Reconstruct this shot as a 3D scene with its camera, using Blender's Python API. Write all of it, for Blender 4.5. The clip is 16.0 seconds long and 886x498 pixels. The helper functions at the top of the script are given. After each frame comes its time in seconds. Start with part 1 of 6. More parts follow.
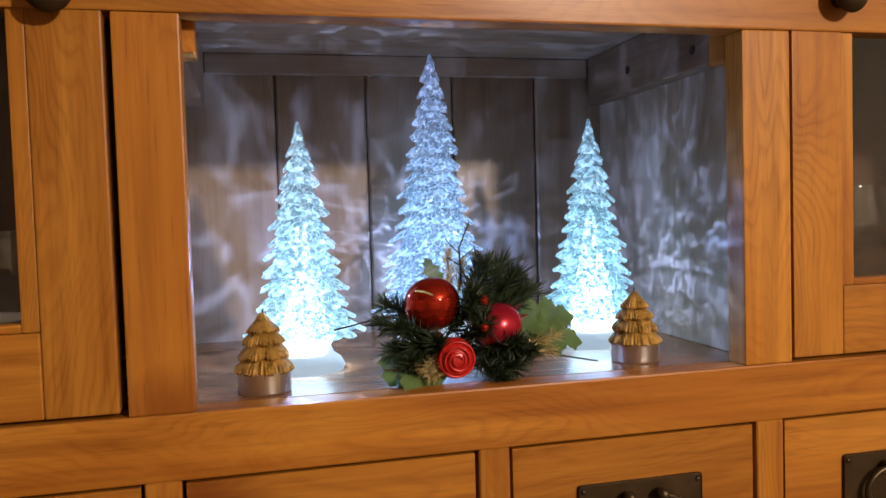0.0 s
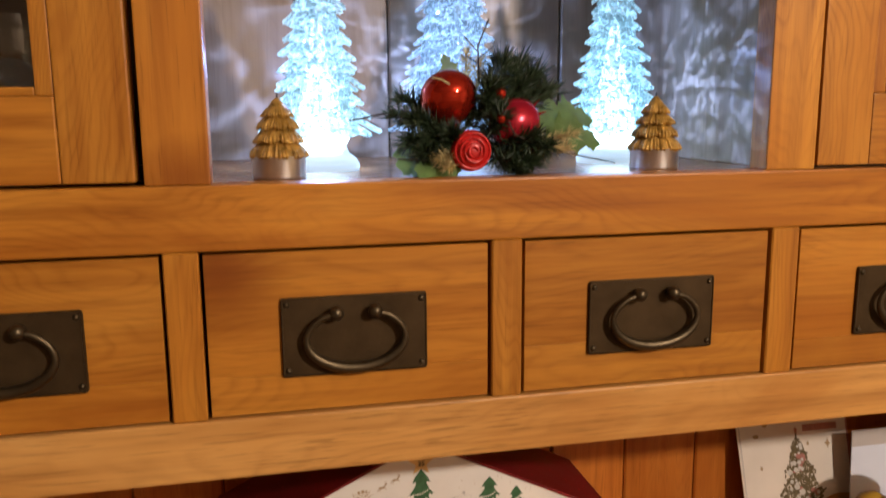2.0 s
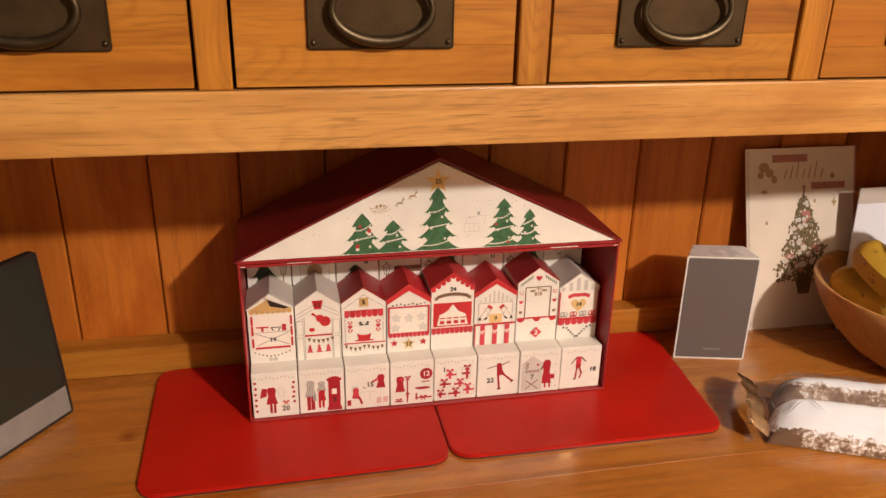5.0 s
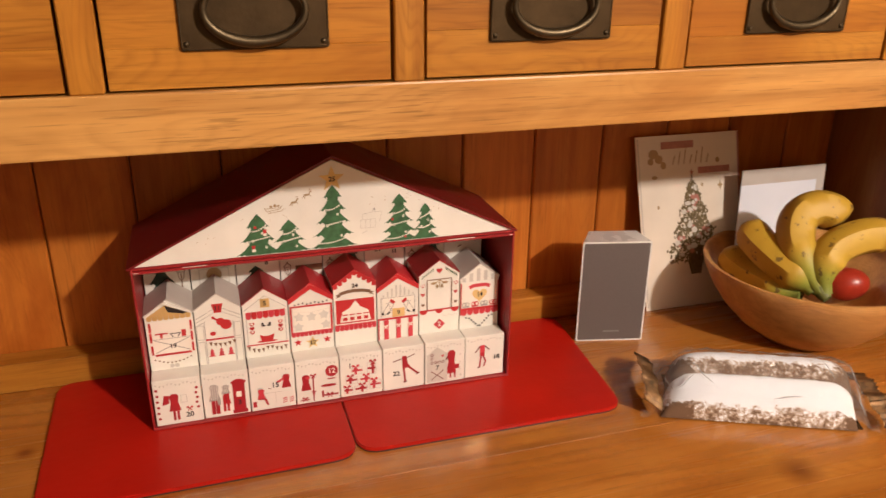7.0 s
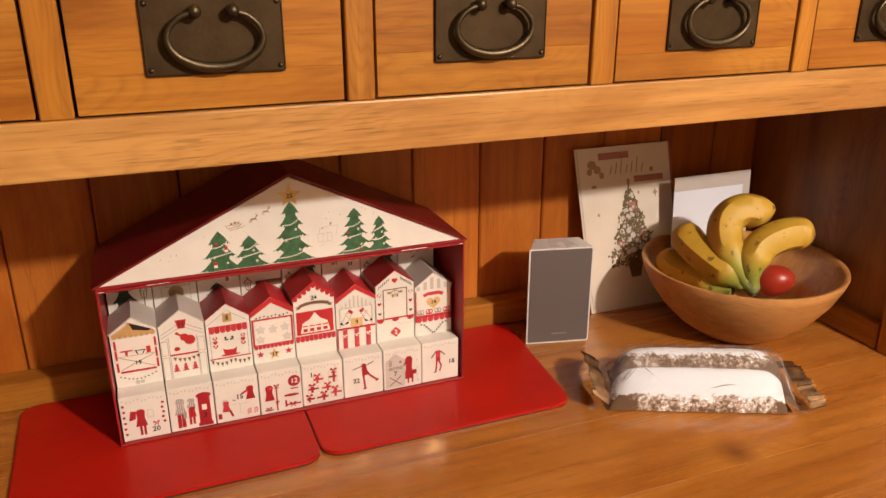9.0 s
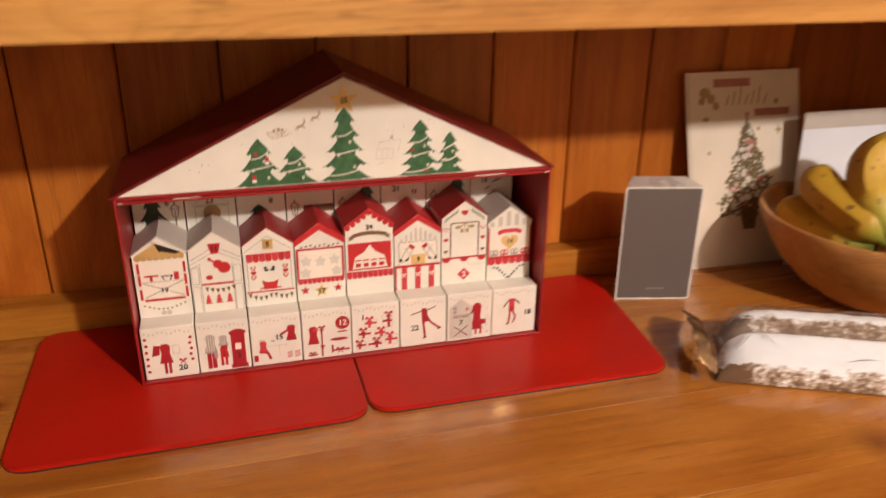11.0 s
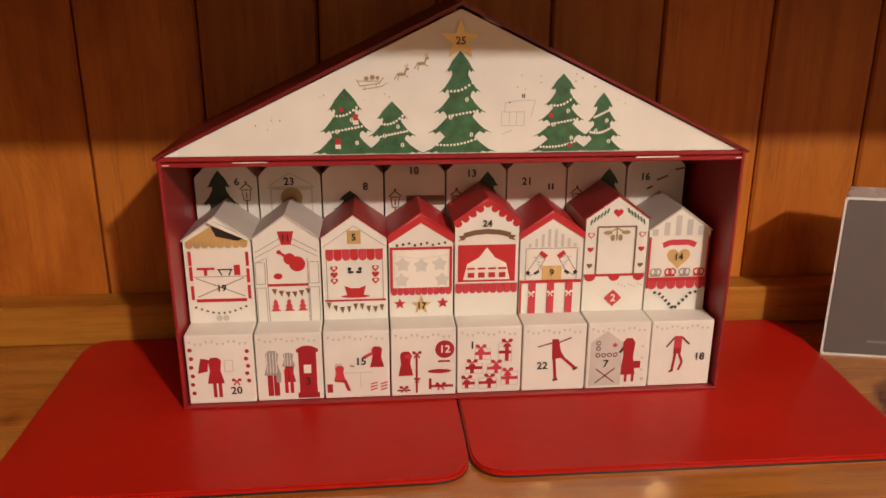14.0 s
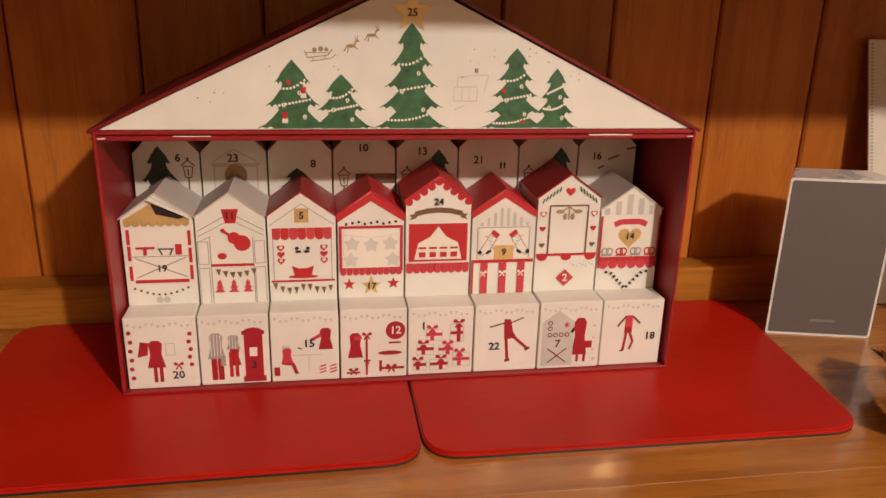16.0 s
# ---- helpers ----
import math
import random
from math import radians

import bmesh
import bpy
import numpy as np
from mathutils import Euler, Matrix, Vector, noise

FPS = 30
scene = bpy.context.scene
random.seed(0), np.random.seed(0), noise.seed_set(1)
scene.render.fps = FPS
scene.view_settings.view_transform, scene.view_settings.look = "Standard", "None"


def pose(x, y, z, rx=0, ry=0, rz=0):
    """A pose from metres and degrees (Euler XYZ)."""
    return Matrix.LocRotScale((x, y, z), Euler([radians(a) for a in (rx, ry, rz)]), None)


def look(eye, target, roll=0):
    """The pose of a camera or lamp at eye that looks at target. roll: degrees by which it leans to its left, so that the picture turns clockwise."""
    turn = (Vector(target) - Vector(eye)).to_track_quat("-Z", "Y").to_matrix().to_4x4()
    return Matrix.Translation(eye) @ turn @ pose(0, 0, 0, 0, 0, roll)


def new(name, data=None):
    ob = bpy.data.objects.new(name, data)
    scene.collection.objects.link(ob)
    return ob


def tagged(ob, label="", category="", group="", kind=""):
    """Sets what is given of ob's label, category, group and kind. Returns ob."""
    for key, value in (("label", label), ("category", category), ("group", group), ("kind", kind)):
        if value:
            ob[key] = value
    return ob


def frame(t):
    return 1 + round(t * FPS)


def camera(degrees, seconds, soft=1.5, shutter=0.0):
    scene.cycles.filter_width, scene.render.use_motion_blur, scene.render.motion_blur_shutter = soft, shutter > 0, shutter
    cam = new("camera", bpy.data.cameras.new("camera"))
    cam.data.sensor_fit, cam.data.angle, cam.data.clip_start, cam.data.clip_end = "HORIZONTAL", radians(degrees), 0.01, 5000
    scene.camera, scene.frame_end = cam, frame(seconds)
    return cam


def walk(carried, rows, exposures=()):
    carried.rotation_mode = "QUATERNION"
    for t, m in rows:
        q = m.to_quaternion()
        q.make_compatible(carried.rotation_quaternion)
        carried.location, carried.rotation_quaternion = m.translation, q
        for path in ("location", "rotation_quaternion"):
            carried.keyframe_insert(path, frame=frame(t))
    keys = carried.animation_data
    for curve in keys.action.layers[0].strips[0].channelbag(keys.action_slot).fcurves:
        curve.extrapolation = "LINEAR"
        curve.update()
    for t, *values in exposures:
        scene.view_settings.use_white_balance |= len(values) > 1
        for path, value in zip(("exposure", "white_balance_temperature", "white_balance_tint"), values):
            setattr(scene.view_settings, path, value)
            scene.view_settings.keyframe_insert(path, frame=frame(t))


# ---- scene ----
cam = camera(58.8, 16.0, 1.45, 0.6)
PATH = [
    (0, (-0.172, -0.571, 1.59), (0.296, 1.371, 1.5), -1.7),
    (0.5, (-0.171, -0.57, 1.581), (0.283, 1.374, 1.46), -1.6),
    (1, (-0.173, -0.569, 1.552), (0.269, 1.373, 1.373), -0.8),
    (1.5, (-0.175, -0.569, 1.532), (0.26, 1.365, 1.265), -0.5),
    (2, (-0.171, -0.574, 1.505), (0.238, 1.354, 1.163), -0.5),
    (2.5, (-0.182, -0.573, 1.489), (0.231, 1.339, 1.07), -0.0),
    (3, (-0.187, -0.58, 1.467), (0.207, 1.313, 0.953), -0.0),
    (3.5, (-0.192, -0.584, 1.433), (0.194, 1.284, 0.83), 0.3),
    (4, (-0.194, -0.59, 1.405), (0.189, 1.245, 0.709), 0.9),
    (4.2, (-0.195, -0.594, 1.398), (0.182, 1.233, 0.677), 1.2),
    (6.3, (-0.175, -0.602, 1.391), (0.28, 1.193, 0.635), 0.8),
    (6.5, (-0.169, -0.605, 1.392), (0.311, 1.184, 0.638), 0.8),
    (7, (-0.164, -0.619, 1.394), (0.394, 1.151, 0.646), 0.6),
    (7.5, (-0.165, -0.637, 1.393), (0.446, 1.126, 0.672), 0.1),
    (8, (-0.186, -0.658, 1.408), (0.501, 1.083, 0.702), 0.1),
    (8.2, (-0.185, -0.663, 1.409), (0.503, 1.082, 0.713), -0.0),
    (10.3, (-0.181, -0.665, 1.38), (0.46, 1.086, 0.654), 0.1),
    (10.5, (-0.171, -0.634, 1.383), (0.436, 1.102, 0.598), 0.9),
    (11, (-0.144, -0.543, 1.313), (0.357, 1.225, 0.526), 0.7),
    (11.5, (-0.122, -0.456, 1.268), (0.259, 1.328, 0.447), 0.6),
    (12, (-0.108, -0.409, 1.228), (0.144, 1.418, 0.454), 0.3),
    (12.5, (-0.107, -0.395, 1.217), (0.086, 1.464, 0.506), 0.5),
    (13, (-0.103, -0.39, 1.209), (0.069, 1.498, 0.57), 0.4),
    (13.5, (-0.099, -0.386, 1.2), (0.065, 1.509, 0.583), 0.3),
    (14, (-0.099, -0.381, 1.186), (0.068, 1.514, 0.569), 0.2),
    (14.5, (-0.101, -0.377, 1.178), (0.067, 1.514, 0.55), -0.2),
    (15, (-0.102, -0.379, 1.176), (0.097, 1.503, 0.527), 0.1),
    (15.5, (-0.099, -0.374, 1.167), (0.164, 1.506, 0.535), 1.1),
    (16, (-0.102, -0.371, 1.176), (0.202, 1.498, 0.531), 1.5),
]
EXPOSURES = [(0.0, -0.60), (1.0, -0.54), (2.0, -0.40), (3.0, -0.05), (3.5, 0.05), (6.5, 0.10), (11.0, 0.05), (12.5, -0.20), (14.0, -0.24), (16.0, -0.20)]
walk(cam, [(t, look(eye, target, roll)) for t, eye, target, roll in PATH], EXPOSURES)

# ---- world, lamps ----
world = bpy.data.worlds.new("world")
scene.world = world
world.use_nodes = True
world.node_tree.nodes["Background"].inputs[0].default_value = (1.0, 0.62, 0.32, 1)
world.node_tree.nodes["Background"].inputs[1].default_value = 0.015


def point_lamp(name, place, watts, colour, radius):
    data = bpy.data.lights.new(name, "POINT")
    data.energy, data.color, data.shadow_soft_size = watts, colour, radius
    ob = new(name, data)
    ob.location = place
    return ob


point_lamp("ceiling_bulb", (0.83, -1.75, 2.20), 172.0, (1.0, 0.853, 0.75), 0.045)


# ---- materials ----
def nodes_of(name):
    m = bpy.data.materials.new(name)
    m.use_nodes = True
    t = m.node_tree
    return m, t.nodes, t.links, t.nodes["Principled BSDF"]


def ramp_node(n, stops):
    r = n.new("ShaderNodeValToRGB")
    el = r.color_ramp.elements
    while len(el) < len(stops):
        el.new(0.5)
    for e, (p, c) in zip(el, stops):
        e.position, e.color = p, (*c, 1)
    return r


def local_coords(n, l, stretch, shift=True):
    """Object coordinates, stretched, moved by a random amount for each object."""
    tc = n.new("ShaderNodeTexCoord")
    mp = n.new("ShaderNodeMapping")
    mp.inputs["Scale"].default_value = stretch
    l.new(tc.outputs["Object"], mp.inputs["Vector"])
    if shift:
        info = n.new("ShaderNodeObjectInfo")
        mul = n.new("ShaderNodeMath")
        mul.operation, mul.inputs[1].default_value = "MULTIPLY", 37.0
        l.new(info.outputs["Random"], mul.inputs[0])
        l.new(mul.outputs[0], mp.inputs["Location"])
    return mp.outputs[0]


def noise_node(n, l, vec, scale, detail=4.0, rough=0.55, distort=0.0):
    t = n.new("ShaderNodeTexNoise")
    t.inputs["Scale"].default_value, t.inputs["Detail"].default_value = scale, detail
    t.inputs["Roughness"].default_value, t.inputs["Distortion"].default_value = rough, distort
    l.new(vec, t.inputs["Vector"])
    return t.outputs[0]


def mix_col(n, l, fac, a, b, mode="MIX"):
    m = n.new("ShaderNodeMix")
    m.data_type, m.blend_type = "RGBA", mode
    for sock, v in ((m.inputs[0], fac), (m.inputs[6], a), (m.inputs[7], b)):
        if isinstance(v, (int, float)):
            sock.default_value = v
        elif isinstance(v, tuple):
            sock.default_value = (*v, 1)
        else:
            l.new(v, sock)
    return m.outputs[2]


def bump(n, l, p, height, strength, dist=0.001):
    b = n.new("ShaderNodeBump")
    b.inputs["Strength"].default_value, b.inputs["Distance"].default_value = strength, dist
    l.new(height, b.inputs["Height"])
    l.new(b.outputs[0], p.inputs["Normal"])


def wood(name, axis, light, mid, dark, rough=0.36, pore=0.24, tone=0.17, knots=0.0, stain=None, rings=0.50, coat=0.0, shine=0.5, figure=0.5, flecks=0.0):
    """Waxed timber with the grain along an axis: broad figure, growth lines, short dark pores, a tone of its own for each board."""
    m, n, l, p = nodes_of(name)

    def along(a, b):
        v = [b, b, b]
        v["xyz".index(axis)] = a
        return tuple(v)
    broad = noise_node(n, l, local_coords(n, l, along(2.2, 9.0)), 1.0, 5.0, 0.6, 1.0)
    lines = noise_node(n, l, local_coords(n, l, along(2.5, 75.0)), 1.0, 4.0, 0.6, 0.4)
    pores = noise_node(n, l, local_coords(n, l, along(17.0, 460.0)), 1.0, 2.5, 0.55)
    r1 = ramp_node(n, ((0.33, dark), (0.5, mid), (0.68, light)))
    l.new(broad, r1.inputs[0])
    r2 = ramp_node(n, ((0.30, (0.62, 0.52, 0.40)), (0.52, (0.97, 0.95, 0.92)), (0.70, (1.12, 1.14, 1.16))))
    l.new(lines, r2.inputs[0])
    c = mix_col(n, l, figure, r1.outputs[0], r2.outputs[0], "MULTIPLY")
    # growth rings: contours of a stretched field, each with a soft and a sharp side
    field = noise_node(n, l, local_coords(n, l, along(1.9, 8.0)), 1.0, 3.0, 0.42, 0.3)
    turns, ring = n.new("ShaderNodeMath"), n.new("ShaderNodeMath")
    turns.operation, turns.inputs[1].default_value = "MULTIPLY", 52.0
    ring.operation = "FRACT"
    l.new(field, turns.inputs[0])
    l.new(turns.outputs[0], ring.inputs[0])
    r4 = ramp_node(n, ((0.0, (1, 1, 1)), (0.45, (1, 1, 1)), (0.80, (0.66, 0.58, 0.48)), (1.0, (1, 1, 1))))
    l.new(ring.outputs[0], r4.inputs[0])
    patch = noise_node(n, l, local_coords(n, l, along(4.0, 14.0)), 1.0, 3.0)
    rp = ramp_node(n, ((0.38, (0, 0, 0)), (0.62, (rings, rings, rings))))
    l.new(patch, rp.inputs[0])
    c = mix_col(n, l, rp.outputs[0], c, mix_col(n, l, 1.0, c, r4.outputs[0], "MULTIPLY"))
    r3 = ramp_node(n, ((0.30, (1, 1, 1)), (0.40, (0, 0, 0))))
    l.new(pores, r3.inputs[0])
    pm = n.new("ShaderNodeMath")
    pm.operation, pm.inputs[1].default_value = "MULTIPLY", pore
    l.new(r3.outputs[0], pm.inputs[0])
    c = mix_col(n, l, pm.outputs[0], c, tuple(v * 0.35 for v in dark))
    if flecks:
        short = noise_node(n, l, local_coords(n, l, along(24.0, 380.0)), 1.0, 2.0, 0.5)
        gate = noise_node(n, l, local_coords(n, l, along(6.0, 22.0)), 1.0, 2.0)
        rf = ramp_node(n, ((0.33, (flecks, flecks, flecks)), (0.42, (0, 0, 0))))
        rg = ramp_node(n, ((0.40, (0, 0, 0)), (0.58, (1, 1, 1))))
        l.new(short, rf.inputs[0])
        l.new(gate, rg.inputs[0])
        c = mix_col(n, l, mix_col(n, l, 1.0, rf.outputs[0], rg.outputs[0], "MULTIPLY"), c, tuple(v * 0.45 for v in dark))
    if knots:
        vor = n.new("ShaderNodeTexVoronoi")
        vor.inputs["Scale"].default_value = 1.0
        l.new(local_coords(n, l, along(2.2, 5.0)), vor.inputs["Vector"])
        rk = ramp_node(n, ((0.0, (1, 1, 1)), (0.075, (0.35, 0.35, 0.35)), (0.12, (0, 0, 0))))
        l.new(vor.outputs["Distance"], rk.inputs[0])
        km = n.new("ShaderNodeMath")
        km.operation, km.inputs[1].default_value = "MULTIPLY", knots
        l.new(rk.outputs[0], km.inputs[0])
        c = mix_col(n, l, km.outputs[0], c, tuple(v * 0.22 for v in dark))
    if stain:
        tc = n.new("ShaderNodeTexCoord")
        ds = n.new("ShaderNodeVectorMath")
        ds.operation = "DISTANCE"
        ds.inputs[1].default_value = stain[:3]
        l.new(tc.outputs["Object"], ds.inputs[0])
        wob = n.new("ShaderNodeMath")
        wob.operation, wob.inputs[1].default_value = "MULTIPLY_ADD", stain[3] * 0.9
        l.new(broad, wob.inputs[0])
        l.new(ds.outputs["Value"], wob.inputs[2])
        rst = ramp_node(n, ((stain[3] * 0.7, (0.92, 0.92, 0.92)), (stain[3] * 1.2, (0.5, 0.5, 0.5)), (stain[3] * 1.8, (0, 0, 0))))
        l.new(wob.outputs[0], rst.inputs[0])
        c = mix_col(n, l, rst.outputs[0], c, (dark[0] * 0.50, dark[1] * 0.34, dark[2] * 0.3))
    info = n.new("ShaderNodeObjectInfo")
    rt = ramp_node(n, ((0.0, (1 - tone, 1 - tone * 1.25, 1 - tone * 1.5)), (0.5, (1, 1, 1)), (1.0, (1.1, 1.08, 1.02))))
    l.new(info.outputs["Random"], rt.inputs[0])
    c = mix_col(n, l, 1.0, c, rt.outputs[0], "MULTIPLY")
    l.new(c, p.inputs["Base Color"])
    rr = n.new("ShaderNodeMapRange")
    rr.inputs[3].default_value, rr.inputs[4].default_value = rough + 0.12, rough - 0.06
    l.new(lines, rr.inputs[0])
    l.new(rr.outputs[0], p.inputs["Roughness"])
    mixh = n.new("ShaderNodeMath")
    mixh.operation = "SUBTRACT"
    l.new(lines, mixh.inputs[0])
    l.new(r3.outputs[0], mixh.inputs[1])
    bump(n, l, p, mixh.outputs[0], 0.10, 0.0006)
    p.inputs["Coat Weight"].default_value, p.inputs["Coat Roughness"].default_value = coat, 0.13
    p.inputs["Specular IOR Level"].default_value = shine
    return m


def plain(name, colour, rough=0.5, metal=0.0, vary=0.12, scale=60.0, relief=0.08, rvary=0.1, **extra):
    """A painted, printed, metal or paper surface with slight mottling and fine relief."""
    m, n, l, p = nodes_of(name)
    vec = local_coords(n, l, (1, 1, 1))
    a = noise_node(n, l, vec, scale, 4.0)
    b = noise_node(n, l, vec, scale * 6, 2.0)
    r = ramp_node(n, ((0.25, tuple(c * (1 - vary) for c in colour)), (0.75, tuple(min(1, c * (1 + vary * 0.6)) for c in colour))))
    l.new(a, r.inputs[0])
    l.new(r.outputs[0], p.inputs["Base Color"])
    p.inputs["Metallic"].default_value = metal
    mr = n.new("ShaderNodeMapRange")
    mr.inputs[3].default_value, mr.inputs[4].default_value = rough - rvary, rough + rvary
    l.new(a, mr.inputs[0])
    l.new(mr.outputs[0], p.inputs["Roughness"])
    if relief:
        bump(n, l, p, b, relief, 0.0008)
    for key, value in extra.items():
        p.inputs[key.replace("_", " ")].default_value = value
    return m


OAK = dict(light=(0.484, 0.212, 0.031), mid=(0.416, 0.164, 0.020), dark=(0.322, 0.110, 0.012))
OAK_X, OAK_Z, OAK_Y = (wood("oak_" + a, a, rings=0.55 if a == "z" else 0.45, tone=0.12, shine=0.28, figure=0.75, flecks=0.25, **OAK) for a in "xzy")
PINE_Z = wood("backboard_oak", "z", light=(0.57, 0.202, 0.033), mid=(0.49, 0.154, 0.021), dark=(0.37, 0.100, 0.012), rough=0.38, pore=0.30, tone=0.14, rings=0.25, shine=0.25)
TOP_X = wood("worktop_oak", "x", rings=0.3, light=(0.50, 0.205, 0.038), mid=(0.43, 0.160, 0.025), dark=(0.33, 0.106, 0.014), rough=0.24, coat=0.8, pore=0.4, tone=0.22, knots=0.8)
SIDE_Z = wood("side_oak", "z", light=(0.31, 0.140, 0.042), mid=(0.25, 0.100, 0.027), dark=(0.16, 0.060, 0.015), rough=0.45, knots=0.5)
RAW = dict(light=(0.39, 0.295, 0.215), mid=(0.33, 0.242, 0.170), dark=(0.24, 0.167, 0.112), rough=0.42, pore=0.2, rings=0.25)
BACK_Z = wood("grey_niche_backboard", "z", light=(0.31, 0.232, 0.168), mid=(0.26, 0.185, 0.128), dark=(0.18, 0.120, 0.080), rough=0.36, pore=0.12, tone=0.15, rings=0.2)
RAW_X, RAW_Z = (wood("raw_timber_" + a, a, **RAW) for a in "xz")
RAW_Y = wood("brown_batten", "y", light=(0.29, 0.205, 0.140), mid=(0.24, 0.160, 0.105), dark=(0.14, 0.082, 0.046), rough=0.45, pore=0.4, rings=0.6)
BRONZE = plain("aged_bronze", (0.066, 0.041, 0.019), 0.58, 0.65, 0.35, 45, 0.25, Specular_IOR_Level=0.1)
BRONZE_WORN = plain("worn_bronze", (0.085, 0.062, 0.034), 0.40, 0.85, 0.35, 40, 0.2)
CARD_RED = plain("red_card", (0.29, 0.012, 0.014), 0.42, 0, 0.15, 30, 0.1)
ROOF_CARD = plain("dark_red_card", (0.17, 0.008, 0.010), 0.34, 0, 0.2, 30, 0.1)
CARD_CREAM = plain("cream_card", (0.79, 0.765, 0.690), 0.55, 0, 0.08, 25, 0.08)
CARD_GREY = plain("grey_cream_card", (0.55, 0.50, 0.45), 0.55, 0, 0.08, 25, 0.08)
MAT_RED = plain("red_leatherette", (0.45, 0.012, 0.006), 0.36, 0, 0.14, 14, 0.35, Specular_IOR_Level=0.18)
BLACK = plain("black_edge", (0.02, 0.014, 0.012), 0.5)
WALL = plain("cream_wall_paint", (0.44, 0.35, 0.24), 0.8, 0, 0.05, 3, 0.2)
OAK_STAIN = wood("oak_stained_knot", "x", stain=(-0.094, 0.0, 0.034, 0.042), shine=0.28, figure=0.7, flecks=0.35, **OAK)
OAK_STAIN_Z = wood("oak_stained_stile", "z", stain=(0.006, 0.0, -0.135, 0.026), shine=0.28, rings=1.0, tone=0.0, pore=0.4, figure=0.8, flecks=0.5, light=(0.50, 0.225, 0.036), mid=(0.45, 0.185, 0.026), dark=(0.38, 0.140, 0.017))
# Oak darkened to near black: shade inside the cupboards put into its colour
INNER_DARK_Z = wood("shaded_cupboard_oak", "z", light=(0.10, 0.050, 0.018), mid=(0.080, 0.036, 0.012), dark=(0.050, 0.022, 0.007), rough=0.6)
TOP = dict(rings=0.3, light=(0.50, 0.205, 0.038), mid=(0.43, 0.160, 0.025), dark=(0.33, 0.106, 0.014), rough=0.24, coat=0.8, pore=0.4, tone=0.12)
TOP_KNOT = wood("worktop_oak_knot", "x", stain=(0.388, -0.046, 0.015, 0.022), **TOP)
TOP_STREAK = wood("worktop_oak_streak", "x", stain=(-0.374, -0.043, 0.015, 0.010), **TOP)
NICHE_X = wood("niche_floor_oak", "x", light=(0.29, 0.130, 0.042), mid=(0.26, 0.110, 0.033), dark=(0.22, 0.088, 0.024), rough=0.22, pore=0.15, tone=0.05, rings=0.15)
PALE_X = wood("pale_rail_oak", "x", light=(0.60, 0.320, 0.095), mid=(0.52, 0.250, 0.062), dark=(0.40, 0.165, 0.032), pore=0.40, tone=0.05, rings=0.35, figure=0.8, flecks=0.5)

# ---- builders ----
def box(x0, x1, y0, y1, z0, z1, bevel=0.0, seg=1):
    bm = bmesh.new()
    bmesh.ops.create_cube(bm, size=1.0)
    for v in bm.verts:
        v.co = Vector(((x0 + x1) / 2 + v.co.x * (x1 - x0), (y0 + y1) / 2 + v.co.y * (y1 - y0), (z0 + z1) / 2 + v.co.z * (z1 - z0)))
    if bevel:
        bmesh.ops.bevel(bm, geom=list(bm.edges), offset=bevel, segments=seg, affect="EDGES", profile=0.6)
    return bm


def add(bm, other):
    """Joins another bmesh into bm."""
    me = bpy.data.meshes.new("tmp")
    other.to_mesh(me)
    other.free()
    bm.from_mesh(me)
    bpy.data.meshes.remove(me)
    return bm


def smooth(ob, angle=40):
    for poly in ob.data.polygons:
        poly.use_smooth = True
    ob.data.set_sharp_from_angle(angle=radians(angle))
    return ob


def thing(name, place, label, category, group="", kind=""):
    ob = new(name)
    ob.empty_display_size = 0.02
    ob.location = place
    return tagged(ob, label, category, group, kind)


def world_of(ob):
    p = Vector()
    while ob:
        p += ob.location
        ob = ob.parent
    return p


def part(name, bm, material, parent=None, label="", shade=None):
    """Links a bmesh, built in world coordinates, as one mesh object whose origin is its middle."""
    lo = Vector([min(v.co[k] for v in bm.verts) for k in range(3)])
    hi = Vector([max(v.co[k] for v in bm.verts) for k in range(3)])
    mid = (lo + hi) / 2
    for v in bm.verts:
        v.co -= mid
    me = bpy.data.meshes.new(name)
    bm.to_mesh(me)
    bm.free()
    me.materials.append(material)
    ob = new(name, me)
    ob.parent = parent
    ob.location = mid - world_of(parent)
    if shade:
        smooth(ob, shade)
    return tagged(ob, label)


def lathe(profile, place, steps=32):
    """A turned solid from (radius, height) pairs."""
    bm = bmesh.new()
    rings = []
    for r, h in profile:
        if r < 1e-6:
            rings.append([bm.verts.new((place[0], place[1], place[2] + h))])
        else:
            rings.append([bm.verts.new((place[0] + r * math.cos(a), place[1] + r * math.sin(a), place[2] + h)) for a in (2 * math.pi * k / steps for k in range(steps))])
    for a, b in zip(rings, rings[1:]):
        for k in range(steps):
            j = (k + 1) % steps
            if len(a) == 1 and len(b) > 1:
                bm.faces.new((a[0], b[j], b[k]))
            elif len(b) == 1 and len(a) > 1:
                bm.faces.new((a[k], a[j], b[0]))
            elif len(a) > 1:
                bm.faces.new((a[k], a[j], b[j], b[k]))
    bmesh.ops.recalc_face_normals(bm, faces=bm.faces)
    return bm


